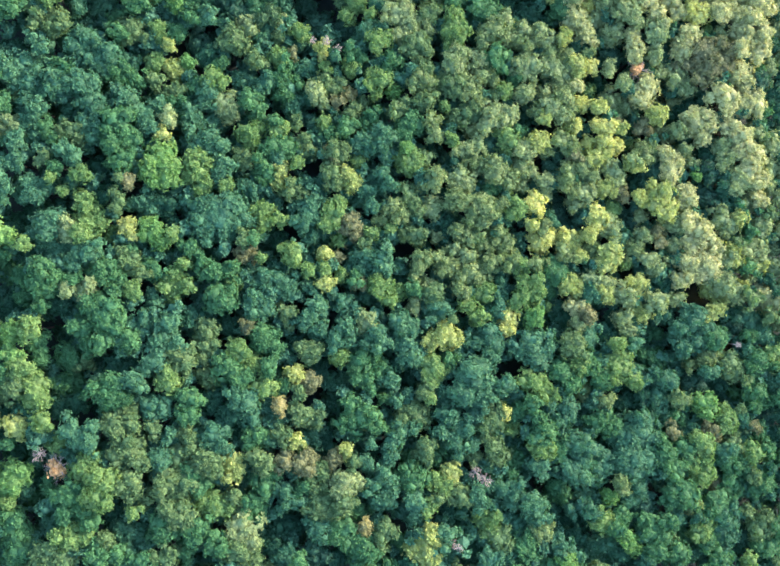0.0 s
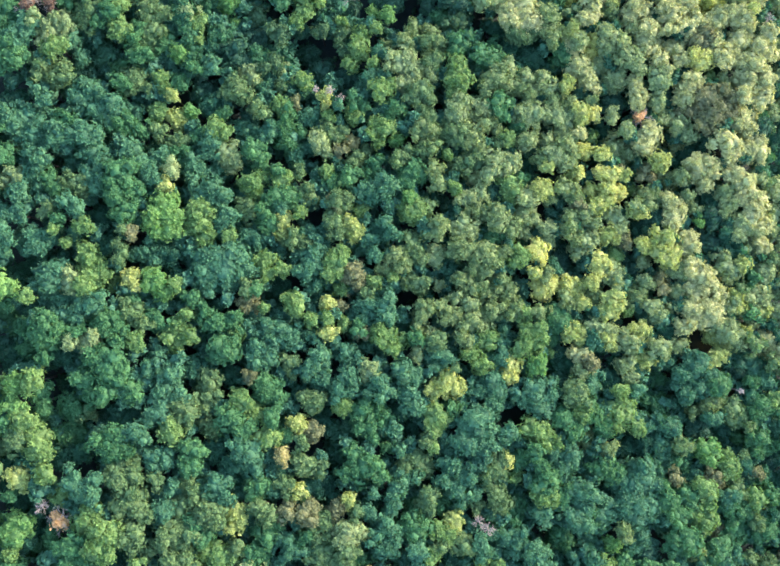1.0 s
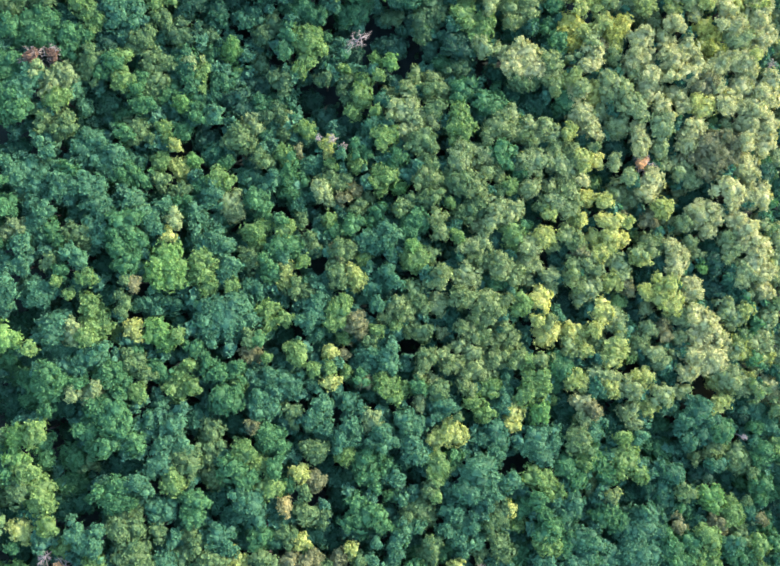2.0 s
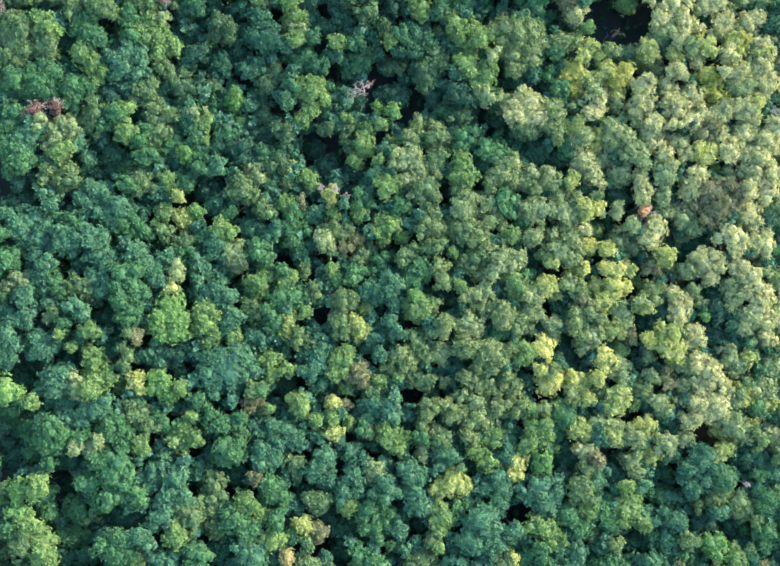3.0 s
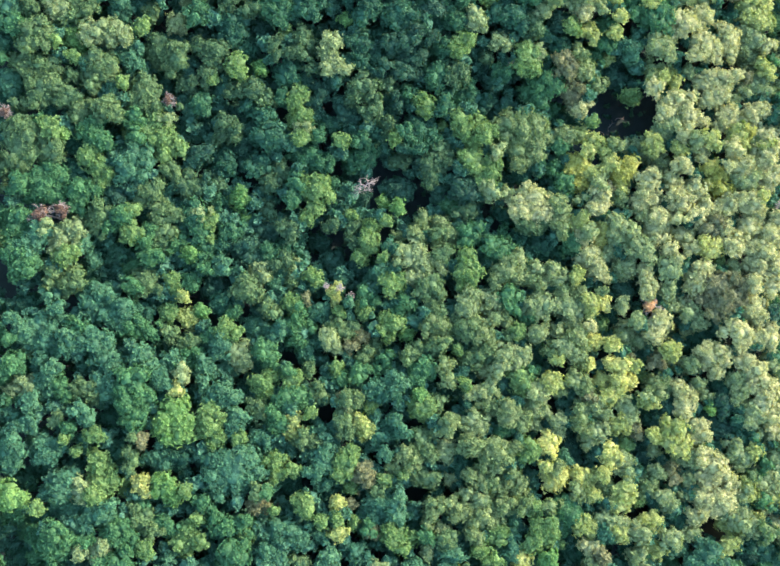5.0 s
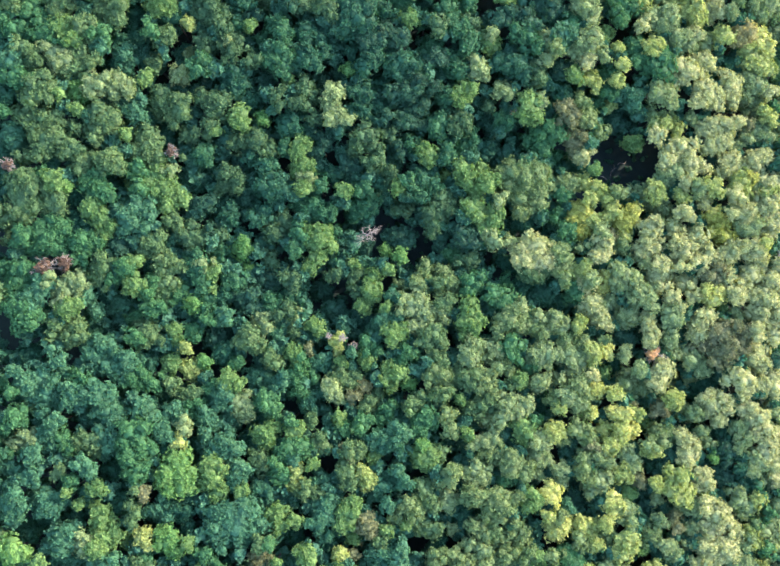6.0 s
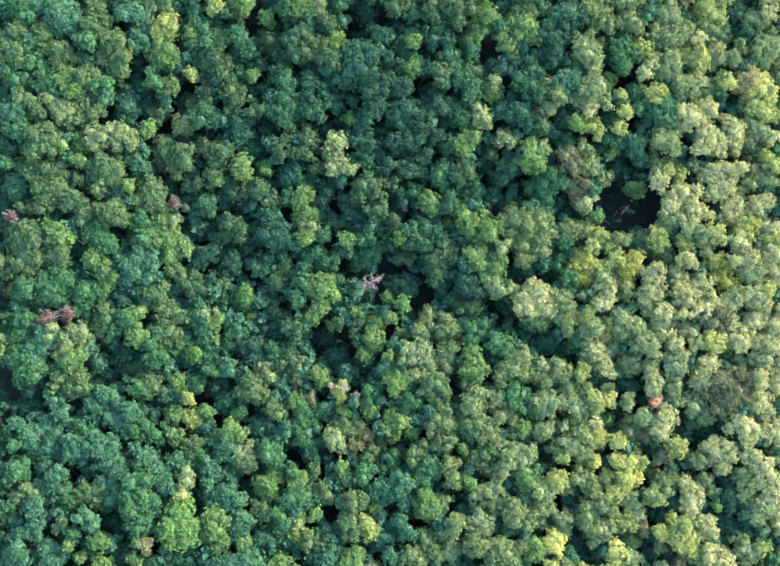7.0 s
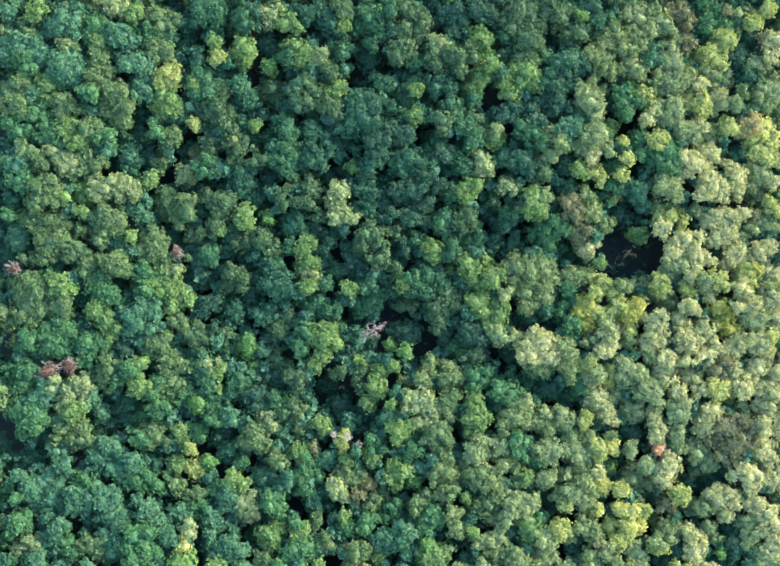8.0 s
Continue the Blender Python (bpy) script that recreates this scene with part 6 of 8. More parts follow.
lime_maple(15.4, (-55.7, 17.5, 1.2))
young_oak(10.9, (-55.5, 12.6, 1.8))
lime_maple(14.6, (-53.7, 15.1, 1.2))
slender_oak(15.2, (-53.3, 9.0, 1.9))
bluish_sapling(13.4, (-53.1, 16.6, 1.6))
lime_maple(16.0, (-50.9, 8.2, 1.7))
lime_maple(16.0, (-50.7, 17.9, 1.6))
lime_maple(15.0, (-50.6, 13.4, 1.9), (-49.4, 11.4, 1.9), (-50.2, 9.3, 2.3), (-48.2, 10.2, 1.4))
young_oak(12.2, (-49.1, 14.6, 2.0))
young_oak(10.2, (-47.3, 17.1, 1.4))
lime_maple(11.7, (-46.7, 8.1, 1.4))
olive_oak(15.5, (-45.0, 14.1, 1.6), (-45.1, 12.5, 1.2))
olive_oak(15.7, (-44.6, 17.4, 1.0))
straw_maple(14.3, (-43.9, 9.6, 1.7), (-43.1, 8.0, 1.0))
russet_oak(15.4, (-43.4, 17.0, 1.2))
bluish_sapling(13.0, (-43.2, 13.5, 1.6))
fresh_maple(14.3, (-40.2, 8.6, 2.4), (-38.9, 6.9, 1.9), (-40.9, 9.5, 1.6))
teal_oak(12.8, (-40.1, 13.4, 1.9), (-40.9, 14.7, 1.6))
young_oak(12.8, (-37.6, 13.2, 1.9))
young_oak(11.2, (-37.1, 10.1, 1.8))
lime_maple(14.8, (-36.3, 8.4, 1.3))
lime_maple(14.2, (-31.9, 16.3, 1.7))
bluish_sapling(14.0, (-31.3, 7.6, 1.6))
teal_oak(14.9, (-29.0, 12.0, 3.3), (-31.8, 12.5, 2.6), (-26.5, 11.6, 2.6), (-28.1, 9.1, 2.8), (-31.4, 10.1, 2.2), (-25.7, 10.4, 1.9))
lime_maple(14.4, (-27.8, 16.6, 1.4))
olive_oak(14.6, (-24.8, 7.8, 1.6))
teal_oak(12.6, (-24.0, 15.9, 1.9), (-25.2, 16.8, 1.4))
oak_sapling(14.7, (-23.2, 7.4, 1.4))
lime_maple(13.9, (-22.1, 12.3, 1.9), (-21.6, 10.2, 1.6))
young_oak(8.4, (-20.2, 7.2, 2.3))
lime_maple(13.6, (-19.0, 11.0, 1.7))
olive_oak(13.1, (-17.5, 16.0, 1.9), (-15.4, 15.5, 1.6))
bluish_sapling(11.9, (-14.4, 17.4, 1.9))
bluish_sapling(12.1, (-14.2, 8.1, 1.9))
teal_oak(14.0, (-14.1, 12.1, 2.3), (-12.9, 13.8, 1.7), (-15.0, 10.4, 1.9))
lime_maple(14.6, (-9.9, 12.0, 2.3), (-11.1, 10.0, 1.4), (-9.0, 13.8, 1.6))
olive_oak(13.9, (-9.5, 17.2, 1.4))
lime_maple(12.5, (-9.2, 7.6, 1.7))
russet_oak(14.3, (-6.9, 10.3, 2.1), (-6.0, 8.6, 1.7))
bluish_sapling(11.6, (-5.3, 14.3, 1.6))
teal_oak(13.7, (-4.3, 16.2, 2.1), (-2.6, 17.5, 1.7))
olive_oak(13.4, (-4.3, 6.9, 1.4))
lime_maple(13.5, (-3.2, 9.0, 1.4))
bluish_sapling(14.5, (-3.0, 13.3, 1.4))
sunlit_olive_oak(13.5, (-1.7, 11.0, 1.3))
teal_oak(14.6, (-0.4, 17.5, 1.9), (-1.3, 19.2, 1.6))
lime_maple(13.4, (-0.0, 9.6, 1.0))
sunlit_olive_oak(14.8, (1.7, 12.3, 1.8), (0.4, 13.2, 1.4))
olive_oak(14.1, (3.5, 15.3, 2.1), (4.3, 13.1, 1.8))
olive_oak(12.5, (3.9, 8.6, 2.1))
sunlit_olive_oak(15.0, (7.4, 17.9, 2.1), (8.7, 18.7, 1.6))
light_oak(13.2, (7.5, 13.4, 2.3))
slender_oak(11.2, (8.6, 8.2, 1.3))
dark_oak(11.6, (9.8, 15.4, 2.2))
young_oak(12.1, (10.7, 10.5, 2.0))
sunlit_olive_oak(14.3, (12.2, 9.1, 2.1), (13.6, 7.8, 1.6))
sunlit_olive_oak(15.4, (12.7, 14.4, 1.9), (10.9, 14.8, 1.6))
olive_oak(13.9, (14.9, 8.2, 1.6))
sunlit_olive_oak(15.5, (15.8, 13.9, 2.1), (17.6, 12.5, 2.1), (19.4, 13.8, 1.6))
sunlit_olive_oak(15.1, (16.2, 10.8, 2.1), (14.4, 11.7, 1.6))
oak_sapling(13.0, (17.7, 17.2, 2.0))
sunlit_olive_oak(13.5, (19.0, 8.5, 2.3), (20.8, 6.6, 2.0), (17.1, 7.2, 2.0))
bluish_sapling(13.1, (20.5, 11.8, 1.6))
lime_maple(14.6, (22.8, 13.7, 2.0), (21.7, 12.4, 1.6))
slender_oak(12.0, (24.1, 17.5, 1.4))
straw_maple(14.4, (25.2, 10.5, 1.3))
yellow_maple(14.1, (25.9, 14.4, 2.2), (26.8, 13.1, 1.5))
yellow_maple(13.1, (27.2, 7.7, 2.4), (28.6, 8.2, 1.5))
sunlit_olive_oak(13.8, (27.7, 10.0, 1.5))
slender_oak(12.6, (27.9, 16.1, 1.7))
bluish_sapling(12.1, (29.4, 11.1, 1.7))
deep_oak(9.7, (31.1, 13.1, 2.4))
yellow_maple(13.1, (32.4, 8.0, 2.2), (32.7, 5.9, 1.9))
straw_maple(12.9, (33.6, 7.6, 1.7))
light_oak(13.6, (35.6, 16.6, 2.0), (34.2, 14.8, 1.7))
straw_maple(14.6, (36.3, 8.5, 1.7))
sunlit_olive_oak(12.9, (37.0, 6.1, 1.5))
yellow_maple(14.4, (37.8, 12.0, 2.1))
straw_maple(13.7, (39.7, 17.4, 1.9), (41.0, 16.6, 1.3))
light_oak(14.0, (40.0, 10.3, 1.9), (40.9, 8.5, 1.5))
lime_maple(12.4, (40.9, 13.7, 1.6))
russet_oak(13.7, (42.8, 16.1, 1.5))
deep_oak(11.1, (44.6, 10.7, 2.5))
sunlit_olive_oak(13.7, (44.6, 6.2, 1.7))
straw_maple(15.0, (45.6, 15.6, 1.7))
slender_oak(12.4, (46.4, 12.3, 1.7))
slender_oak(13.6, (46.5, 8.8, 1.7))
russet_oak(13.9, (49.1, 9.3, 1.3), (49.8, 7.4, 1.3))
straw_maple(15.6, (49.6, 16.4, 2.7), (50.3, 13.7, 2.3), (48.4, 14.7, 2.1))
light_oak(13.6, (52.7, 10.8, 2.3))
slender_oak(12.7, (52.8, 7.0, 1.7))
pale_oak(14.1, (54.7, 15.9, 2.3), (53.1, 14.6, 1.7))
straw_maple(13.2, (55.0, 13.1, 1.4))
pale_oak(14.5, (56.2, 9.9, 2.7), (58.1, 9.0, 2.2), (55.1, 11.8, 1.9), (56.6, 6.8, 2.4))
deep_oak(12.5, (59.2, 16.0, 2.6))
pale_oak(14.1, (60.9, 6.2, 1.8), (59.4, 7.2, 1.6))
light_oak(14.0, (62.0, 12.1, 2.4), (63.4, 10.3, 1.8))
dark_oak(13.5, (62.6, 17.5, 2.0))
straw_maple(13.8, (63.9, 6.1, 1.8), (65.0, 3.8, 1.8))
straw_maple(14.2, (65.3, 12.1, 1.7))
light_oak(12.5, (67.5, 15.1, 2.2))
light_oak(13.0, (67.6, 6.7, 2.7), (69.7, 5.3, 2.3))
pale_oak(13.5, (69.4, 15.7, 2.0))
light_oak(13.5, (69.9, 10.6, 2.0))
slender_oak(10.9, (73.1, 6.3, 1.3))
slender_oak(10.2, (73.3, 12.7, 1.4))
light_oak(13.5, (74.3, 16.3, 2.1))
light_oak(12.5, (75.0, 9.8, 2.1))
green_oak(8.7, (-66.2, 3.7, 2.4), (-63.7, 1.6, 2.4))
young_oak(9.3, (-64.0, -3.9, 2.6))
oak_sapling(12.6, (-60.8, 1.2, 1.8))
oak_sapling(12.2, (-60.5, -2.3, 1.4))
young_oak(10.2, (-60.4, 4.3, 2.0))
green_oak(15.5, (-56.6, -0.7, 2.1), (-57.1, -3.7, 1.5))
green_oak(16.0, (-56.5, 1.9, 2.3), (-57.5, 0.8, 1.9), (-54.8, 0.7, 1.8))
teal_oak(13.3, (-55.1, 5.7, 1.8), (-56.3, 6.5, 1.4))
young_oak(12.0, (-55.1, -3.0, 2.5))
light_oak(15.5, (-52.8, -1.0, 1.4), (-50.3, -0.9, 2.1))
oak_sapling(15.2, (-52.3, 0.6, 1.9))
bluish_sapling(14.8, (-51.9, 2.6, 1.2))
teal_oak(15.2, (-50.6, 5.3, 2.3), (-52.0, 4.2, 1.6), (-48.6, 5.7, 1.6))
green_oak(15.1, (-47.1, 2.3, 2.5), (-48.1, 1.2, 1.8), (-45.5, 1.0, 1.9))
green_oak(16.1, (-46.4, -4.6, 2.9), (-49.2, -4.0, 2.1), (-45.5, -8.2, 2.6), (-47.4, -9.8, 1.9), (-42.8, -9.2, 1.7))
oak_sapling(14.6, (-45.7, -1.1, 1.5))
olive_oak(14.2, (-43.7, 3.4, 2.1), (-44.8, 4.7, 1.6))
oak_sapling(12.8, (-43.6, 5.7, 1.6))
lime_maple(14.9, (-42.9, -1.3, 1.7))
olive_oak(14.5, (-41.7, 1.6, 1.6))
green_oak(13.6, (-39.8, 2.1, 1.9), (-40.5, 3.0, 1.6))
bluish_sapling(12.7, (-39.5, -3.3, 1.4))
lime_maple(13.8, (-37.0, -0.5, 2.2))
lime_maple(14.0, (-34.7, 3.1, 1.4), (-36.2, 1.4, 1.4))
lime_maple(14.5, (-34.1, -0.5, 1.9))
oak_sapling(14.1, (-33.8, 6.0, 1.7))
green_oak(14.9, (-30.5, 1.7, 1.7), (-31.7, 3.4, 1.6))
young_oak(11.0, (-30.2, 4.6, 1.6))
green_oak(14.8, (-28.9, -3.0, 2.6), (-27.4, -1.8, 1.7))
green_oak(13.9, (-27.7, 2.4, 1.9), (-26.5, 0.7, 1.9))
lime_maple(13.5, (-27.0, -0.3, 1.7))
russet_oak(13.5, (-25.0, 5.5, 1.9), (-23.8, 4.6, 1.6))
teal_oak(15.0, (-23.1, -2.6, 1.9), (-21.4, -4.3, 1.7), (-23.5, -5.0, 1.5))
dark_oak(13.1, (-22.5, -0.3, 2.1))
lime_maple(14.2, (-21.9, 4.4, 1.0))
teal_oak(13.9, (-20.8, 0.5, 2.6), (-18.2, -0.8, 2.3), (-22.4, -0.2, 1.9))
bluish_sapling(14.1, (-17.7, -0.5, 1.9))
olive_oak(13.7, (-17.7, -5.2, 1.9), (-17.3, -7.3, 1.2))
lime_maple(14.4, (-16.6, 4.6, 2.1), (-17.4, 5.9, 1.6))
bluish_sapling(13.0, (-14.2, -0.5, 1.4))
lime_maple(14.7, (-14.0, 2.1, 1.4))
young_oak(10.7, (-13.5, 5.6, 1.6))
teal_oak(14.7, (-12.7, -3.9, 2.1), (-14.4, -6.5, 1.7), (-12.3, -8.2, 2.1))
lime_maple(14.3, (-11.3, 2.4, 1.2))
straw_maple(14.4, (-11.3, -0.1, 1.6))
straw_maple(13.6, (-11.2, 5.1, 1.6))
russet_oak(12.2, (-9.1, 4.6, 1.4))
lime_maple(12.8, (-8.7, 1.4, 1.4))
teal_oak(13.9, (-8.0, -3.7, 1.9), (-5.9, -5.1, 1.4))
young_oak(8.7, (-6.2, 5.2, 1.6))
oak_sapling(14.0, (-6.0, 0.6, 1.6))
russet_oak(13.6, (-5.1, -0.3, 1.5))
bluish_sapling(11.5, (-4.3, -2.9, 1.3))
teal_oak(13.6, (-4.3, 4.3, 2.3), (-2.6, 5.1, 1.9), (-4.7, 2.2, 2.1))
lime_maple(14.7, (-2.6, 0.0, 1.9))
lime_maple(14.9, (-1.6, -0.9, 2.2), (-0.2, -2.8, 1.6))
teal_oak(14.9, (-1.3, 4.7, 1.8), (-0.9, 2.5, 1.6))
lime_maple(13.5, (1.0, -1.6, 1.9))
young_oak(10.7, (1.3, -0.1, 2.2))
oak_sapling(14.6, (4.0, -1.0, 1.6))
sunlit_olive_oak(12.9, (4.4, 0.4, 1.4))
slender_oak(13.6, (4.4, -4.0, 1.6))
sunlit_olive_oak(14.3, (5.2, 3.2, 1.8), (6.1, 4.5, 1.4))
young_oak(10.0, (5.8, 6.0, 2.0))
slender_oak(13.2, (7.0, -0.5, 1.6))
olive_oak(14.8, (7.5, -1.8, 1.9))
teal_oak(14.1, (8.8, -4.9, 2.1), (7.5, -6.2, 1.4))
sunlit_olive_oak(14.4, (10.0, 2.6, 2.1), (11.3, 3.1, 1.6), (8.7, 4.4, 1.6))
slender_oak(13.5, (10.9, 5.7, 1.6))
sunlit_olive_oak(14.5, (12.3, -1.1, 1.8))
slender_oak(14.4, (13.6, 4.7, 1.8))
lime_maple(13.9, (13.6, -4.0, 1.6))
sunlit_olive_oak(14.2, (14.0, 1.7, 2.0))
lime_maple(14.3, (15.9, -6.0, 1.9))
lime_maple(13.5, (16.8, -1.8, 2.3))
sunlit_olive_oak(13.6, (17.2, 3.3, 2.3), (15.8, 1.6, 1.8), (18.5, 4.1, 1.6))
teal_oak(13.3, (19.2, -5.0, 2.0), (20.1, -2.8, 1.6))
bluish_sapling(12.3, (20.1, 0.7, 1.9))
sunlit_olive_oak(14.3, (22.1, 3.6, 1.8))
lime_maple(14.1, (23.9, 3.1, 1.6), (22.5, 2.3, 1.1))
lime_maple(14.5, (24.3, -1.9, 2.5), (26.0, -1.9, 1.8), (22.6, -3.2, 1.6))
lime_maple(14.7, (25.3, -0.5, 2.4), (23.9, 0.0, 1.6), (26.5, -1.3, 1.5))
sunlit_olive_oak(14.6, (26.2, 3.4, 1.5))
lime_maple(10.9, (28.6, -4.2, 1.4))
oak_sapling(11.5, (29.1, -1.6, 1.3))
green_oak(13.5, (29.9, 2.0, 2.4), (28.5, 3.4, 1.7))
sunlit_olive_oak(13.8, (31.8, 5.5, 1.9))
straw_maple(14.1, (32.1, -0.2, 1.9))
straw_maple(13.6, (33.9, -1.1, 1.7))
pale_oak(13.7, (34.1, -4.7, 2.0))
straw_maple(13.8, (34.4, 4.6, 1.5))
russet_oak(15.0, (35.5, -5.5, 1.8))
teal_oak(14.4, (36.5, -1.7, 2.2))
light_oak(14.3, (36.7, 0.6, 1.9), (38.0, -0.3, 1.5))
young_oak(7.9, (38.5, -4.6, 1.4))
straw_maple(14.2, (39.2, -1.9, 1.7))
slender_oak(14.4, (39.4, 0.1, 1.5))
straw_maple(14.8, (40.0, 5.8, 2.1), (39.0, 3.2, 1.9), (40.8, 4.5, 1.5))
light_oak(14.5, (42.9, -2.1, 2.4))
lime_maple(12.6, (43.3, 3.6, 1.4))
straw_maple(13.9, (45.4, -0.3, 2.3))
straw_maple(13.0, (46.8, -6.0, 1.9), (44.9, -4.2, 1.7))
light_oak(14.3, (47.5, 4.3, 1.9), (48.8, 2.9, 1.7))
light_oak(14.4, (49.2, -3.3, 2.3))
young_oak(11.9, (50.5, -0.6, 1.9))
bluish_sapling(10.7, (51.6, -5.9, 1.4))
slender_oak(12.1, (51.8, 3.9, 1.3))
slender_oak(12.4, (53.2, -3.0, 1.9))
pale_oak(14.6, (58.1, 3.1, 2.8), (56.1, 1.8, 2.4), (55.1, 4.1, 2.2), (53.6, 0.5, 2.0))
straw_maple(12.6, (61.1, -4.9, 1.8), (59.1, -6.3, 2.0))
light_oak(13.8, (62.2, -0.4, 2.6), (64.4, -1.4, 2.2), (60.4, 1.2, 1.6))
slender_oak(13.4, (62.5, 4.1, 1.8))
straw_maple(12.4, (63.6, -1.5, 2.6), (60.4, -1.0, 2.2), (65.8, -1.2, 1.8))
slender_oak(11.0, (67.8, 0.6, 1.4))
straw_maple(12.6, (69.6, 3.1, 1.9))
pale_oak(12.7, (72.3, -3.8, 2.7), (70.7, -2.4, 2.0))
light_oak(11.2, (73.4, 3.2, 2.1))
slender_oak(11.6, (74.9, -0.2, 1.8))
lime_maple(12.6, (-66.3, -15.4, 2.1))
fresh_maple(11.4, (-65.5, -9.4, 2.1))
fresh_maple(14.4, (-61.8, -7.9, 2.1))
fresh_maple(14.1, (-61.8, -11.7, 1.8))
olive_oak(14.5, (-61.7, -17.3, 1.8))
lime_maple(14.8, (-60.2, -14.1, 2.3), (-58.7, -16.6, 2.5), (-57.9, -19.0, 2.3))
lime_maple(15.8, (-58.6, -7.7, 2.1))
green_oak(12.2, (-58.5, -10.0, 2.0), (-58.6, -12.9, 2.0))
young_oak(6.4, (-56.1, -9.5, 2.6))
green_oak(9.4, (-56.0, -17.4, 2.4), (-53.5, -17.0, 1.8))
green_oak(11.2, (-53.9, -12.6, 2.3))
olive_oak(10.4, (-51.4, -13.5, 1.6))
green_oak(14.1, (-50.7, -7.7, 2.1))
oak_sapling(13.0, (-50.2, -10.9, 1.3))
green_oak(16.0, (-46.2, -17.1, 2.2), (-45.8, -19.2, 2.1), (-48.5, -17.5, 1.5))
young_oak(11.0, (-45.5, -13.9, 2.6))
teal_oak(16.2, (-42.6, -16.0, 1.9), (-41.1, -16.8, 1.4))
teal_oak(15.3, (-39.0, -12.8, 2.1), (-40.0, -13.6, 1.5))
teal_oak(15.3, (-37.6, -7.1, 2.6), (-41.0, -6.2, 2.1), (-35.9, -10.0, 1.9), (-38.6, -10.0, 2.1))
lime_maple(15.7, (-37.0, -16.1, 2.2))
olive_oak(15.4, (-35.1, -12.1, 2.4), (-34.2, -14.1, 1.5))
dark_oak(12.4, (-33.8, -6.0, 2.1))
olive_oak(12.8, (-31.3, -15.8, 1.9))
olive_oak(13.8, (-31.2, -8.4, 2.2), (-31.9, -11.7, 2.0), (-30.7, -10.1, 1.5))
young_oak(9.9, (-28.3, -7.4, 2.1))
green_oak(15.3, (-27.4, -14.3, 2.2), (-25.4, -16.1, 2.2))
lime_maple(14.6, (-25.5, -11.6, 2.2), (-23.4, -13.9, 2.2))
russet_oak(14.3, (-24.3, -7.2, 1.2))
green_oak(14.2, (-21.9, -9.4, 2.6), (-20.2, -11.1, 1.9), (-22.2, -8.1, 1.7))
lime_maple(14.8, (-21.4, -17.8, 2.4))
oak_sapling(15.3, (-20.4, -14.0, 1.7))
oak_sapling(13.6, (-18.1, -17.6, 1.4))
young_oak(10.9, (-16.7, -10.4, 1.7))
straw_maple(14.1, (-16.4, -15.8, 1.7))
russet_oak(13.4, (-13.8, -17.1, 1.7))
olive_oak(14.4, (-13.5, -12.0, 2.1), (-15.2, -11.1, 1.2))
young_oak(8.6, (-12.7, -15.5, 2.1))
lime_maple(14.0, (-8.7, -12.5, 1.9))
teal_oak(9.7, (-8.2, -17.2, 1.6), (-10.8, -17.6, 1.8))
teal_oak(15.0, (-8.0, -7.8, 1.9), (-9.3, -10.3, 1.5), (-7.0, -9.9, 1.3))
green_oak(14.2, (-5.5, -13.8, 2.2), (-2.9, -13.1, 1.9), (-1.2, -15.1, 1.7), (-4.2, -16.8, 2.1), (-3.3, -18.5, 1.2))
light_oak(15.1, (-4.2, -6.8, 2.1))
teal_oak(15.3, (-2.5, -8.5, 1.7), (-1.4, -10.4, 1.7), (-4.2, -10.4, 1.4))
bluish_sapling(14.6, (0.1, -16.9, 1.6))
dark_oak(11.8, (1.0, -14.6, 2.1))
teal_oak(15.3, (1.4, -7.0, 2.4), (3.6, -7.9, 2.3), (2.7, -10.6, 2.3), (3.8, -13.1, 1.7))
young_oak(9.7, (3.8, -16.7, 1.7))
lime_maple(14.1, (7.5, -14.9, 2.4), (7.0, -17.2, 1.4))
straw_maple(15.0, (9.7, -9.2, 2.5), (7.5, -10.1, 1.9), (11.4, -9.8, 1.4))
oak_sapling(13.8, (10.5, -13.6, 1.6))
olive_oak(15.1, (11.0, -6.2, 1.0))
young_oak(10.2, (13.1, -7.4, 1.6))
teal_oak(15.8, (14.5, -16.3, 3.0), (16.7, -17.6, 2.5), (12.7, -19.2, 2.3), (15.3, -20.6, 2.1), (17.5, -19.9, 1.8))
teal_oak(13.7, (17.6, -9.7, 2.3), (15.4, -10.8, 1.6), (18.9, -11.7, 1.8))
bluish_sapling(14.2, (17.7, -13.5, 2.0))
yellow_maple(13.6, (21.0, -6.1, 2.0), (20.6, -8.2, 1.6))
lime_maple(14.8, (25.3, -17.6, 2.5), (27.1, -19.1, 2.2), (29.0, -20.6, 1.6))
teal_oak(14.7, (25.3, -10.7, 2.5), (27.6, -12.1, 2.2), (23.4, -12.2, 1.6), (26.2, -13.5, 2.2))
fresh_maple(14.4, (25.8, -6.3, 2.0))
deep_oak(12.3, (30.6, -10.9, 2.2))
green_oak(14.5, (30.8, -15.7, 2.4), (32.6, -18.1, 1.8))
young_oak(10.3, (31.7, -6.5, 2.6))
olive_oak(15.3, (32.6, -11.0, 2.2), (34.0, -12.1, 1.6))
lime_maple(14.5, (34.0, -15.0, 2.2))
slender_oak(13.9, (34.0, -7.4, 1.6))
teal_oak(13.8, (35.5, -9.9, 2.2))
green_oak(14.1, (35.9, -14.8, 2.0))
bluish_sapling(12.5, (38.5, -14.4, 1.9))
dark_oak(11.5, (39.9, -9.2, 2.1))
lime_maple(14.2, (41.5, -10.9, 1.7))
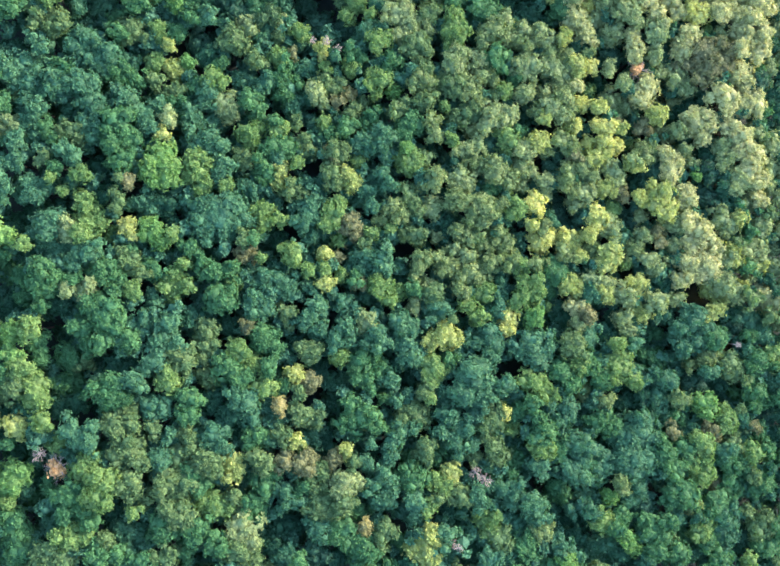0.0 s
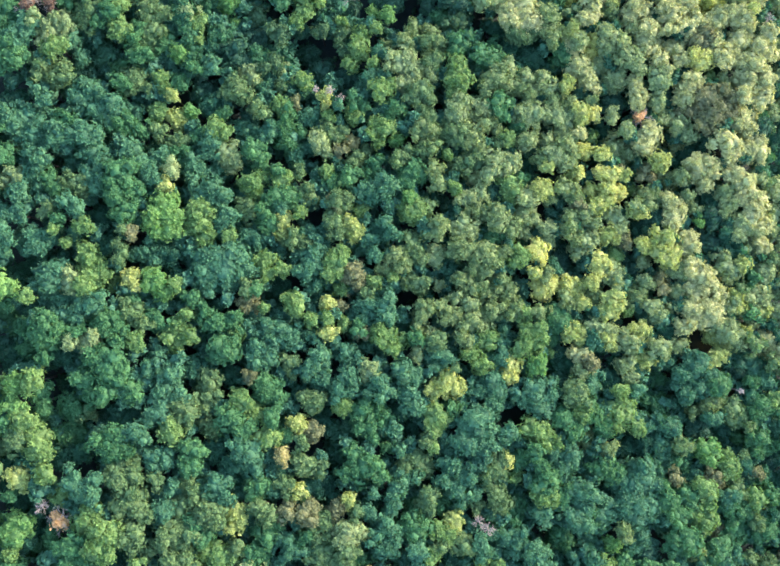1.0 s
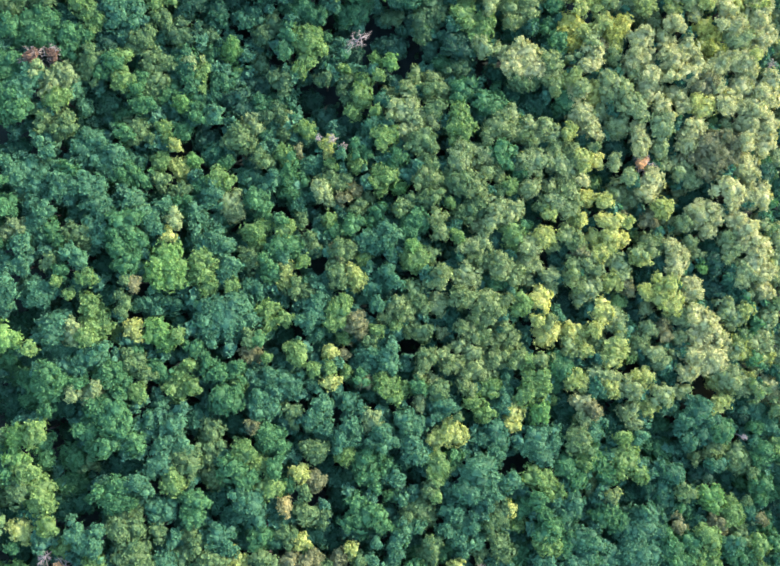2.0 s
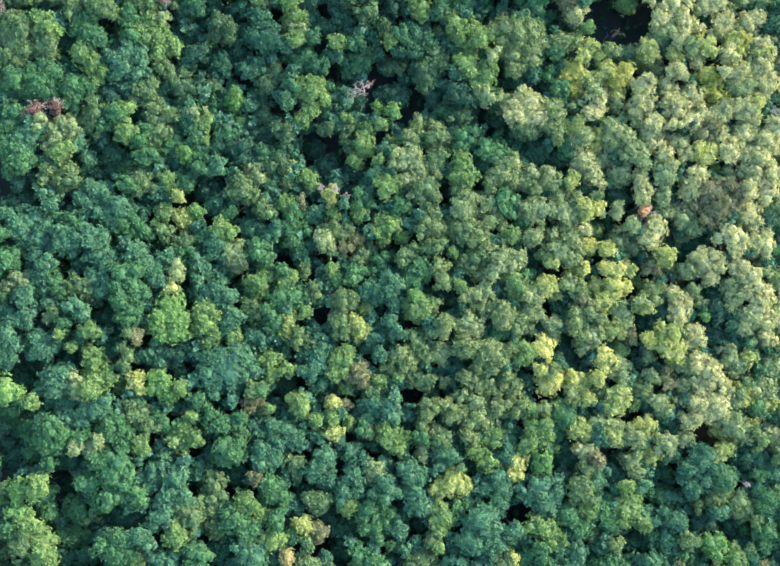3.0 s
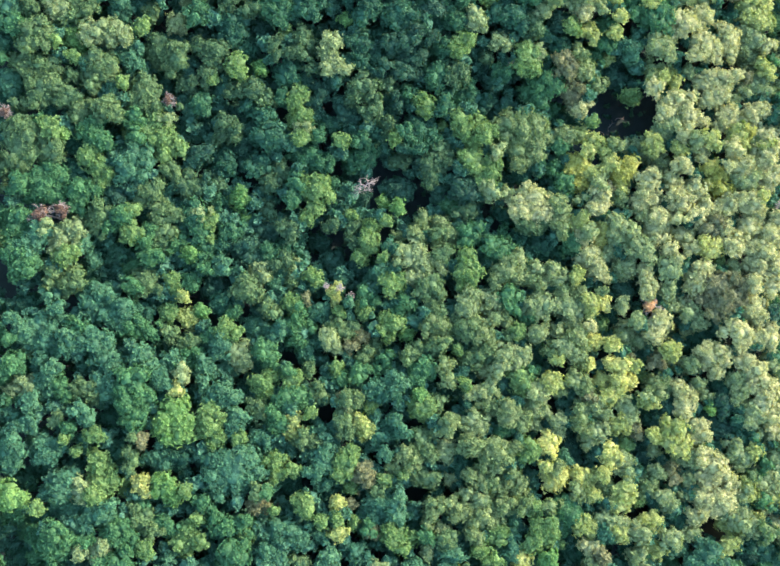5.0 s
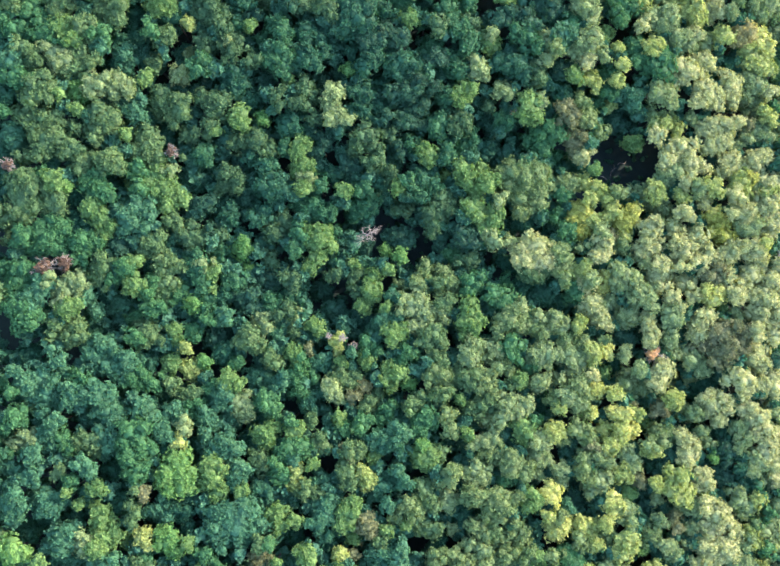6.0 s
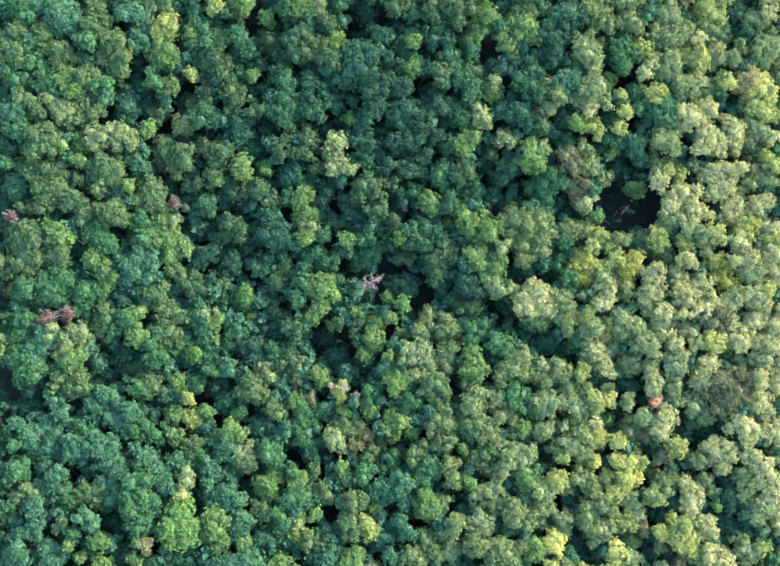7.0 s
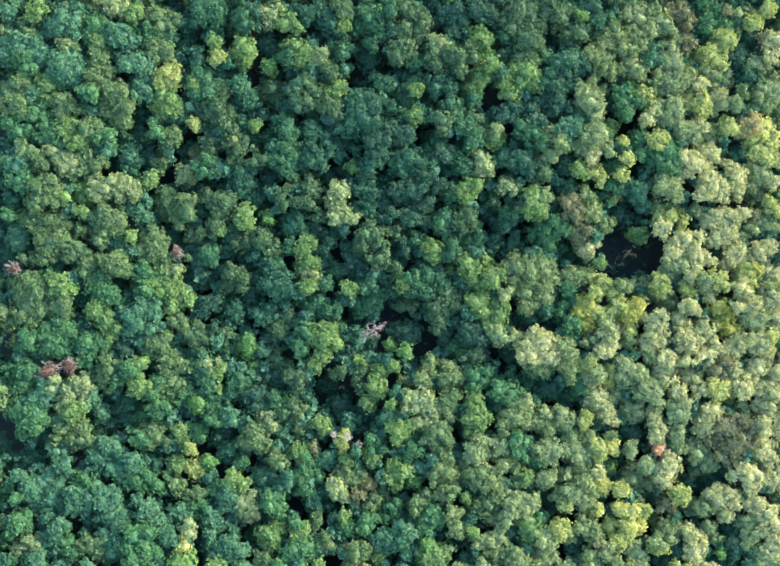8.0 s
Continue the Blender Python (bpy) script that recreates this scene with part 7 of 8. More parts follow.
lime_maple(13.7, (41.6, -15.0, 2.6), (40.6, -17.2, 1.9))
young_oak(10.5, (41.6, -6.6, 1.9))
light_oak(13.3, (43.1, -6.4, 1.7), (43.9, -8.7, 1.5))
bluish_sapling(13.3, (44.9, -10.9, 1.3))
green_oak(9.9, (49.9, -14.8, 2.3), (47.8, -13.5, 1.9))
oak_sapling(8.0, (50.4, -9.6, 1.8))
teal_oak(13.3, (51.4, -18.0, 2.3))
young_oak(6.9, (55.7, -15.8, 2.4))
teal_oak(13.3, (56.2, -6.5, 2.5), (53.8, -8.4, 2.1), (56.8, -10.4, 2.3), (58.6, -8.4, 2.0), (54.7, -12.2, 1.9))
sunlit_olive_oak(11.0, (56.5, -15.4, 1.6))
bluish_sapling(13.3, (59.1, -16.7, 1.8))
sunlit_olive_oak(12.1, (59.3, -13.5, 2.4), (61.1, -14.1, 1.8))
green_oak(13.3, (60.7, -10.3, 2.4))
olive_oak(12.4, (63.7, -15.0, 2.6), (64.8, -16.3, 2.0))
grey_snag(12.3, (64.9, -11.6, 0.6))
deep_oak(10.4, (65.6, -8.1, 2.2))
bluish_sapling(12.1, (67.3, -12.4, 1.4))
teal_oak(11.0, (67.9, -6.9, 2.6))
green_oak(12.8, (69.6, -14.3, 2.4), (68.1, -15.7, 2.0))
bluish_sapling(12.2, (70.2, -9.3, 1.8))
lime_maple(12.3, (72.5, -13.2, 1.8))
slender_oak(10.2, (73.9, -7.8, 1.9))
lime_maple(10.2, (74.7, -15.7, 1.3))
oak_sapling(10.8, (75.2, -11.2, 1.7))
young_oak(6.8, (-65.6, -26.0, 1.8))
olive_oak(11.0, (-65.1, -18.8, 1.5))
young_oak(9.9, (-63.6, -21.7, 2.0))
young_oak(6.6, (-63.3, -29.3, 2.4))
straw_maple(13.9, (-61.2, -23.6, 2.1))
young_oak(9.2, (-59.9, -26.9, 2.0))
grey_snag(13.7, (-57.6, -28.0, 1.2))
lime_maple(15.7, (-56.6, -22.7, 1.9))
young_oak(9.8, (-56.4, -21.0, 2.3))
lime_maple(13.3, (-54.7, -26.5, 1.9))
young_oak(9.6, (-53.5, -20.8, 2.0))
teal_oak(16.0, (-52.1, -23.9, 2.1), (-50.4, -25.5, 1.7))
young_oak(7.1, (-49.9, -20.8, 1.9))
teal_oak(16.6, (-48.8, -26.3, 1.7), (-48.4, -23.5, 1.4))
olive_oak(16.0, (-45.1, -24.1, 2.2), (-43.9, -25.3, 2.1), (-42.7, -23.3, 1.7))
olive_oak(14.9, (-45.0, -21.9, 2.1), (-42.8, -21.7, 1.7))
oak_sapling(15.4, (-44.0, -18.8, 1.5))
olive_oak(15.8, (-43.1, -27.4, 2.4), (-44.9, -28.4, 1.7), (-41.1, -29.4, 1.9))
teal_oak(14.9, (-40.0, -20.7, 2.2), (-38.0, -20.8, 2.1))
olive_oak(15.1, (-39.2, -24.2, 1.7))
teal_oak(15.1, (-38.0, -29.2, 2.2))
teal_oak(13.9, (-37.2, -25.8, 2.1))
olive_oak(14.7, (-35.7, -28.9, 2.6), (-33.7, -27.3, 2.1), (-34.5, -24.8, 1.9))
green_oak(15.7, (-33.4, -19.1, 2.2), (-33.7, -21.7, 2.1))
olive_oak(15.6, (-30.6, -29.5, 2.2), (-29.4, -31.2, 1.7), (-31.7, -30.6, 1.6))
young_oak(12.0, (-30.6, -20.1, 2.1))
teal_oak(14.6, (-29.8, -25.8, 2.1), (-28.6, -27.5, 1.7), (-31.3, -27.4, 1.5))
dark_oak(13.0, (-27.5, -22.5, 2.1))
straw_maple(14.3, (-27.0, -29.7, 2.1), (-26.6, -31.8, 1.9), (-27.4, -33.0, 1.2))
young_oak(10.9, (-26.0, -25.8, 1.9))
teal_oak(15.3, (-24.6, -19.7, 2.2), (-26.1, -18.4, 1.5))
teal_oak(14.2, (-23.6, -22.7, 2.1))
green_oak(14.3, (-23.0, -25.7, 2.2), (-21.7, -26.5, 1.7), (-23.7, -26.8, 1.5))
olive_oak(15.1, (-22.6, -29.4, 1.9), (-20.9, -30.7, 1.7))
bluish_sapling(13.9, (-20.5, -27.0, 1.7))
olive_oak(14.8, (-18.9, -25.4, 1.7), (-17.6, -26.2, 1.6))
amber_maple(14.8, (-18.7, -20.8, 1.5))
straw_maple(14.7, (-16.2, -27.1, 1.7))
olive_oak(14.6, (-15.6, -18.8, 1.5))
olive_oak(14.1, (-15.2, -22.6, 2.1), (-12.7, -23.0, 1.7))
lime_maple(13.4, (-15.1, -28.4, 1.0))
bluish_sapling(10.6, (-13.8, -27.1, 2.0))
young_oak(9.7, (-11.8, -28.2, 2.0))
young_oak(7.7, (-10.4, -25.5, 1.3))
young_oak(9.4, (-10.1, -21.7, 2.1))
straw_maple(14.0, (-7.6, -29.2, 1.6))
green_oak(14.8, (-5.5, -23.3, 2.6), (-6.8, -21.0, 1.6), (-3.3, -22.6, 1.6), (-8.0, -24.0, 1.6), (-2.3, -25.0, 1.6))
bluish_sapling(14.4, (-3.3, -27.9, 1.2))
oak_sapling(12.3, (-1.2, -20.3, 1.3))
bluish_sapling(14.8, (0.1, -27.6, 1.6))
oak_sapling(14.0, (0.9, -27.2, 1.6))
bluish_sapling(13.5, (1.1, -20.6, 1.2))
teal_oak(14.3, (1.8, -25.9, 1.9), (4.0, -25.3, 1.6))
olive_oak(13.5, (4.4, -22.6, 2.5), (2.2, -23.5, 1.9), (5.7, -24.1, 1.8))
olive_oak(14.3, (6.1, -19.1, 1.7))
olive_oak(14.6, (6.1, -29.1, 1.9), (6.7, -31.2, 1.2))
lime_maple(14.6, (7.3, -20.2, 1.2))
teal_oak(14.1, (9.2, -26.2, 1.9), (12.7, -25.8, 1.8))
teal_oak(14.6, (9.6, -23.1, 1.9), (11.4, -24.3, 1.8))
teal_oak(14.4, (11.4, -28.0, 2.1), (12.3, -29.7, 1.4))
bluish_sapling(13.2, (14.6, -28.8, 1.3))
olive_oak(14.4, (18.5, -23.8, 2.5), (16.7, -25.3, 1.8))
olive_oak(13.7, (18.5, -29.5, 2.3), (19.4, -31.3, 2.0), (17.6, -28.1, 1.4))
yellow_maple(14.3, (20.2, -23.0, 1.4))
bluish_sapling(15.5, (20.3, -18.1, 2.0))
lime_maple(12.2, (21.7, -26.4, 1.9))
oak_sapling(13.3, (22.7, -23.1, 1.8))
oak_sapling(15.3, (25.2, -21.4, 1.8))
oak_sapling(14.5, (26.6, -24.1, 1.6))
green_oak(15.0, (26.6, -27.9, 2.2), (27.9, -26.6, 1.8))
lime_maple(14.7, (27.5, -29.7, 2.2), (26.1, -28.8, 1.6), (28.8, -30.6, 1.3))
green_oak(14.0, (30.9, -29.6, 2.0))
teal_oak(13.6, (32.1, -22.8, 2.2), (30.7, -24.7, 1.8))
teal_oak(14.6, (33.4, -28.6, 2.2), (34.4, -32.1, 2.4), (32.5, -33.8, 2.2))
sunlit_olive_oak(11.8, (35.3, -20.1, 1.9))
bluish_sapling(15.3, (35.7, -29.5, 1.7))
green_oak(13.8, (37.7, -25.2, 2.4), (39.2, -25.3, 1.7))
green_oak(13.9, (38.4, -18.0, 2.0))
sunlit_olive_oak(13.8, (39.1, -21.6, 1.7))
green_oak(13.6, (39.8, -25.6, 2.1))
bluish_sapling(12.5, (40.8, -28.1, 1.9))
young_oak(10.0, (44.1, -22.3, 2.5))
lime_maple(13.8, (44.9, -18.0, 1.7))
teal_oak(13.7, (44.9, -27.2, 3.2), (46.8, -26.4, 2.5), (42.9, -28.9, 2.5), (47.6, -29.1, 2.3))
teal_oak(14.4, (45.8, -25.4, 2.1))
dark_oak(11.4, (46.7, -21.1, 2.1))
teal_oak(12.4, (49.3, -21.1, 2.3), (49.8, -23.1, 2.5))
russet_oak(13.4, (51.9, -27.4, 1.4))
green_oak(11.6, (53.6, -25.0, 2.2))
olive_oak(13.6, (53.7, -21.6, 1.9))
teal_oak(11.2, (56.0, -27.8, 2.2))
lime_maple(13.9, (57.7, -29.5, 2.2), (58.4, -32.2, 1.6))
deep_oak(10.1, (57.8, -18.8, 2.6))
fresh_maple(13.1, (58.7, -22.7, 2.4))
russet_oak(12.7, (60.0, -27.8, 2.2))
lime_maple(13.1, (62.6, -26.0, 2.2))
lime_maple(12.0, (62.9, -24.3, 1.8))
young_oak(9.3, (63.3, -18.9, 2.7))
olive_oak(12.0, (64.5, -29.7, 2.0), (65.0, -32.1, 1.8))
green_oak(9.1, (66.3, -21.1, 2.1))
bluish_sapling(12.3, (66.5, -25.9, 1.8))
russet_oak(12.7, (68.4, -26.9, 1.4))
green_oak(13.0, (68.9, -20.6, 2.4), (70.5, -22.0, 1.8))
green_oak(10.9, (70.0, -28.3, 2.1))
deep_oak(9.4, (71.7, -25.7, 2.3))
teal_oak(11.6, (73.2, -19.0, 2.5))
dark_oak(9.6, (74.1, -29.5, 2.1))
young_oak(9.7, (74.1, -24.8, 1.9))
fresh_maple(9.4, (-66.4, -31.2, 1.4))
oak_sapling(5.0, (-66.2, -34.5, 1.7))
green_oak(5.3, (-66.0, -38.1, 2.1))
lime_maple(12.6, (-62.9, -36.0, 1.5))
fresh_maple(12.7, (-62.2, -32.2, 2.7), (-62.7, -34.1, 2.0))
green_oak(12.6, (-62.0, -40.1, 2.4), (-60.3, -41.7, 2.0))
young_oak(7.3, (-61.5, -33.6, 2.4))
bluish_sapling(11.1, (-60.9, -34.1, 1.6))
green_oak(7.0, (-60.2, -37.2, 2.8))
bluish_sapling(9.1, (-59.9, -30.1, 1.8))
oak_sapling(11.4, (-56.7, -33.9, 1.6))
teal_oak(11.4, (-56.5, -39.8, 2.0))
tan_tree(13.8, (-55.0, -30.6, 2.3))
green_oak(15.4, (-52.6, -35.0, 2.3), (-53.0, -37.4, 2.0), (-51.1, -33.5, 1.6))
lime_maple(15.3, (-52.2, -41.8, 2.3), (-50.1, -41.7, 1.8), (-54.1, -41.3, 1.4))
lime_maple(15.8, (-49.6, -30.4, 2.4), (-49.1, -28.7, 1.7))
green_oak(14.9, (-49.2, -38.9, 2.1), (-50.4, -37.2, 1.8))
young_oak(9.9, (-46.9, -39.0, 2.4))
lime_maple(17.1, (-46.8, -32.8, 2.8), (-47.9, -34.8, 2.3), (-46.1, -35.6, 1.6))
olive_oak(16.1, (-42.5, -32.6, 2.1), (-42.8, -34.1, 1.4))
lime_maple(15.1, (-42.2, -37.7, 1.2))
olive_oak(13.6, (-40.4, -36.1, 1.4))
green_oak(14.3, (-38.1, -40.3, 2.3), (-38.8, -42.2, 1.9), (-36.5, -41.6, 1.8))
olive_oak(15.2, (-36.8, -32.9, 2.4), (-34.5, -33.0, 2.3), (-36.1, -35.4, 2.4), (-37.9, -34.0, 1.9))
olive_oak(15.4, (-35.0, -38.4, 2.3), (-36.8, -37.4, 2.1), (-33.4, -38.9, 1.6))
green_oak(14.9, (-33.3, -32.2, 2.1), (-31.8, -34.0, 1.7))
bluish_sapling(12.2, (-33.2, -37.1, 1.8))
green_oak(15.1, (-31.9, -40.7, 2.1), (-32.6, -42.6, 1.4))
lime_maple(13.4, (-29.9, -37.6, 2.5), (-28.3, -38.0, 1.9), (-31.4, -37.0, 1.7))
olive_oak(13.8, (-26.2, -36.0, 1.6))
teal_oak(11.0, (-25.7, -32.3, 2.1))
light_oak(14.1, (-25.0, -41.1, 2.5), (-25.8, -43.1, 2.1), (-24.1, -43.5, 1.8))
green_oak(13.0, (-24.8, -39.7, 1.6), (-22.3, -38.9, 1.8))
green_oak(13.8, (-24.2, -37.3, 1.7), (-22.5, -36.9, 1.2))
green_oak(13.8, (-21.3, -34.1, 2.3), (-20.1, -32.4, 1.7))
russet_oak(15.0, (-18.0, -30.2, 1.7))
teal_oak(13.7, (-18.0, -35.4, 2.1), (-16.3, -37.2, 1.9), (-18.0, -37.9, 1.7))
oak_sapling(13.7, (-15.1, -35.1, 1.6))
russet_oak(15.0, (-14.7, -30.5, 1.9), (-13.4, -30.1, 1.2))
olive_oak(13.8, (-12.2, -32.8, 2.4), (-13.9, -34.3, 2.1), (-10.9, -34.0, 1.7))
olive_oak(13.9, (-12.2, -38.2, 2.3), (-10.5, -39.5, 2.1), (-13.8, -38.9, 1.8))
russet_oak(13.7, (-9.7, -30.7, 1.9))
light_oak(15.3, (-8.0, -34.5, 2.4), (-5.9, -34.1, 1.7), (-8.8, -35.7, 1.6))
olive_oak(15.6, (-7.6, -37.9, 1.8))
olive_oak(14.2, (-6.3, -31.2, 1.6))
oak_sapling(11.9, (-6.0, -39.9, 2.0))
young_oak(9.1, (-4.3, -30.6, 1.8))
bluish_sapling(14.2, (-3.9, -31.3, 1.7))
bluish_sapling(14.9, (-3.3, -35.0, 1.4))
teal_oak(14.8, (-1.2, -33.5, 2.1), (-0.3, -35.7, 2.1), (-1.6, -37.7, 2.1))
bluish_sapling(14.1, (-0.3, -31.0, 1.8))
bluish_sapling(13.8, (0.1, -36.9, 1.8))
bluish_sapling(10.1, (0.8, -40.3, 1.3))
oak_sapling(14.4, (2.7, -32.8, 1.9))
green_oak(14.6, (4.0, -34.6, 2.3), (5.3, -33.8, 1.8))
bluish_sapling(12.0, (4.0, -41.7, 1.8))
green_oak(11.2, (4.0, -31.3, 2.3))
bluish_sapling(14.8, (4.4, -38.5, 2.0))
lime_maple(14.8, (6.7, -39.4, 1.4))
lime_maple(13.7, (7.9, -35.2, 1.8), (9.2, -36.2, 2.0))
green_oak(11.3, (8.0, -31.0, 2.3))
straw_maple(13.3, (10.6, -33.7, 2.0), (11.2, -35.4, 1.4))
young_oak(10.6, (10.8, -40.7, 2.4))
olive_oak(14.4, (12.3, -37.2, 2.2), (8.3, -37.8, 1.4))
bluish_sapling(11.6, (12.9, -40.8, 1.3))
olive_oak(12.1, (15.2, -31.3, 1.5))
grey_snag(13.5, (15.2, -33.7, 1.2))
teal_oak(14.6, (15.4, -37.7, 2.0), (15.8, -39.4, 1.4))
grey_snag(14.5, (16.7, -34.9, 1.2))
bluish_sapling(13.1, (17.8, -36.3, 1.5))
teal_oak(13.3, (20.8, -37.0, 2.4), (21.6, -39.2, 1.8), (23.0, -37.0, 1.6))
green_oak(12.1, (21.8, -34.7, 2.0), (19.6, -35.1, 1.8))
green_oak(11.5, (22.0, -31.9, 2.4))
teal_oak(14.8, (25.7, -39.9, 2.6), (26.6, -42.1, 2.2), (25.2, -38.5, 1.8))
teal_oak(13.6, (26.8, -32.6, 2.0))
green_oak(10.9, (30.7, -37.5, 2.3), (32.1, -38.8, 1.7))
bluish_sapling(11.2, (33.1, -41.5, 1.4))
bluish_sapling(15.1, (34.3, -34.7, 1.9))
bluish_sapling(10.8, (35.7, -38.4, 1.6))
bluish_sapling(14.0, (36.6, -41.5, 1.7))
green_oak(12.4, (36.9, -35.1, 2.1))
teal_oak(12.7, (38.9, -33.5, 2.5), (37.9, -35.6, 1.9))
young_oak(9.4, (39.9, -30.6, 2.1))
fresh_maple(12.8, (40.0, -39.1, 1.7))
sunlit_olive_oak(14.7, (41.8, -36.4, 1.9))
teal_oak(14.2, (44.3, -31.7, 2.9), (46.6, -32.6, 2.5), (42.3, -32.0, 2.3), (45.6, -34.3, 2.3))
bluish_sapling(12.5, (44.5, -40.0, 1.9))
teal_oak(12.6, (45.0, -37.7, 2.1), (45.9, -39.1, 1.6))
green_oak(14.6, (49.9, -31.3, 1.7), (49.5, -29.1, 1.7))
teal_oak(10.1, (51.1, -37.2, 2.2))
green_oak(14.1, (52.3, -34.1, 2.1), (50.8, -32.7, 1.7))
oak_sapling(12.2, (52.8, -30.3, 1.6))
green_oak(14.8, (53.2, -37.8, 2.6), (51.7, -39.1, 2.3), (54.7, -39.6, 2.0))
green_oak(13.5, (54.9, -31.1, 2.2))
sunlit_olive_oak(13.0, (55.7, -41.1, 1.8))
lime_maple(13.3, (57.5, -35.4, 2.4), (58.4, -36.4, 1.8), (56.3, -33.9, 1.6))
green_oak(13.1, (61.0, -41.1, 2.4), (58.8, -42.3, 2.2))
russet_oak(10.5, (61.0, -38.2, 1.8))
teal_oak(13.0, (62.5, -31.5, 2.0))
green_oak(12.8, (63.1, -33.5, 2.6), (65.5, -34.4, 2.2), (64.1, -37.7, 2.7))
bluish_sapling(13.3, (63.8, -41.6, 1.4))
teal_oak(11.2, (67.0, -38.9, 2.3))
lime_maple(12.9, (68.0, -31.9, 2.3))
bluish_sapling(10.1, (69.5, -41.4, 1.3))
green_oak(12.5, (69.8, -38.2, 2.1), (70.8, -36.8, 1.9))
oak_sapling(12.7, (71.3, -31.3, 1.9))
dark_oak(9.6, (73.5, -36.1, 2.1))
dark_oak(8.7, (74.3, -40.1, 2.1))
oak_sapling(10.7, (74.8, -33.0, 1.5))
green_oak(11.4, (-66.0, -49.3, 2.1))
green_oak(11.6, (-65.9, -43.7, 2.1))
green_oak(12.8, (-61.3, -43.7, 2.6), (-61.9, -45.6, 2.2))
olive_oak(12.2, (-59.8, -50.8, 2.1))
olive_oak(12.3, (-58.7, -47.0, 1.5))
bluish_sapling(13.3, (-57.6, -44.1, 1.4))
olive_oak(11.3, (-56.1, -49.8, 1.9))
olive_oak(14.6, (-55.8, -44.2, 2.4), (-53.3, -45.4, 2.0))
olive_oak(11.1, (-52.4, -50.0, 2.1))
oak_sapling(11.3, (-49.2, -51.0, 1.4))
green_oak(15.2, (-47.8, -44.3, 2.5), (-45.4, -44.7, 1.8))
oak_sapling(11.8, (-47.0, -48.4, 1.9))
olive_oak(14.7, (-46.9, -42.2, 1.8))
bluish_sapling(12.6, (-43.8, -45.2, 1.8))
green_oak(12.8, (-43.6, -50.3, 2.1))
teal_oak(11.8, (-43.4, -42.3, 2.7), (-45.3, -41.7, 2.0))
oak_sapling(14.9, (-41.1, -45.9, 1.8))
olive_oak(9.9, (-39.9, -51.0, 1.9))
olive_oak(14.5, (-37.3, -45.7, 2.3), (-39.2, -45.9, 1.8))
olive_oak(11.1, (-36.3, -50.0, 2.1))
oak_sapling(12.3, (-34.7, -45.4, 1.8))
green_oak(9.4, (-31.7, -50.4, 2.1))
young_oak(9.7, (-30.9, -46.8, 1.8))
green_oak(14.8, (-28.6, -44.2, 2.1), (-29.4, -42.4, 1.6))
olive_oak(11.2, (-27.6, -50.8, 2.1))
olive_oak(14.3, (-26.2, -45.2, 2.5), (-23.7, -46.1, 2.1))
olive_oak(9.8, (-24.0, -50.1, 1.8))
young_oak(8.4, (-22.9, -43.4, 2.2))
olive_oak(10.9, (-20.6, -50.0, 1.8))
young_oak(10.0, (-20.6, -46.1, 2.0))
young_oak(9.0, (-18.6, -42.8, 2.7))
teal_oak(11.6, (-18.3, -47.1, 2.2))
olive_oak(9.1, (-16.8, -50.8, 1.5))
oak_sapling(15.0, (-15.5, -47.2, 1.6))
dark_oak(8.6, (-13.4, -51.2, 2.1))
deep_oak(12.1, (-13.2, -46.9, 2.3))
bluish_sapling(13.6, (-12.3, -42.3, 2.0))
young_oak(10.4, (-9.9, -48.3, 2.0))
green_oak(13.9, (-8.0, -42.6, 2.5), (-6.7, -44.8, 2.3), (-9.7, -43.7, 1.9))
green_oak(11.5, (-4.9, -51.0, 2.1))
green_oak(14.6, (-4.6, -45.7, 2.3), (-3.3, -47.0, 1.8))
amber_maple(14.1, (-4.4, -42.2, 1.3))
olive_oak(14.2, (-0.8, -42.9, 2.0), (-1.6, -44.5, 1.6))
green_oak(12.5, (0.5, -50.4, 2.1))
oak_sapling(10.8, (1.6, -45.8, 2.0))
green_oak(10.1, (4.3, -51.1, 2.0))
straw_maple(14.3, (7.0, -45.1, 2.3), (5.7, -46.8, 2.5), (7.0, -48.5, 2.0), (7.4, -43.3, 1.6))
teal_oak(14.2, (9.6, -44.3, 2.0), (8.7, -46.4, 1.6))
bluish_sapling(10.8, (10.6, -49.1, 2.0))
grey_snag(13.4, (10.9, -45.7, 0.8))
grey_snag(14.3, (12.0, -46.4, 0.8))
teal_oak(12.0, (14.7, -44.9, 2.0))
young_oak(9.4, (14.8, -48.4, 2.3))
teal_oak(13.4, (17.6, -49.0, 2.0), (18.9, -48.6, 1.5))
lime_maple(13.2, (17.6, -42.6, 2.4), (18.0, -44.3, 2.2), (16.2, -41.1, 1.5))
olive_oak(13.4, (19.8, -45.7, 2.0))
bluish_sapling(12.1, (21.3, -49.1, 1.7))
dark_oak(12.1, (22.9, -43.9, 2.1))
green_oak(13.2, (23.9, -46.8, 2.6), (25.2, -48.5, 2.1))
sunlit_olive_oak(13.5, (27.0, -44.2, 2.0), (27.9, -43.8, 1.3))
oak_sapling(11.9, (27.7, -51.1, 1.7))
young_oak(9.5, (29.8, -42.1, 1.7))
teal_oak(13.2, (30.9, -48.8, 2.5), (32.7, -49.3, 1.9))
fresh_maple(14.3, (31.5, -49.7, 1.7))
young_oak(7.7, (33.9, -45.5, 2.7))
young_oak(9.6, (34.3, -47.0, 2.1))
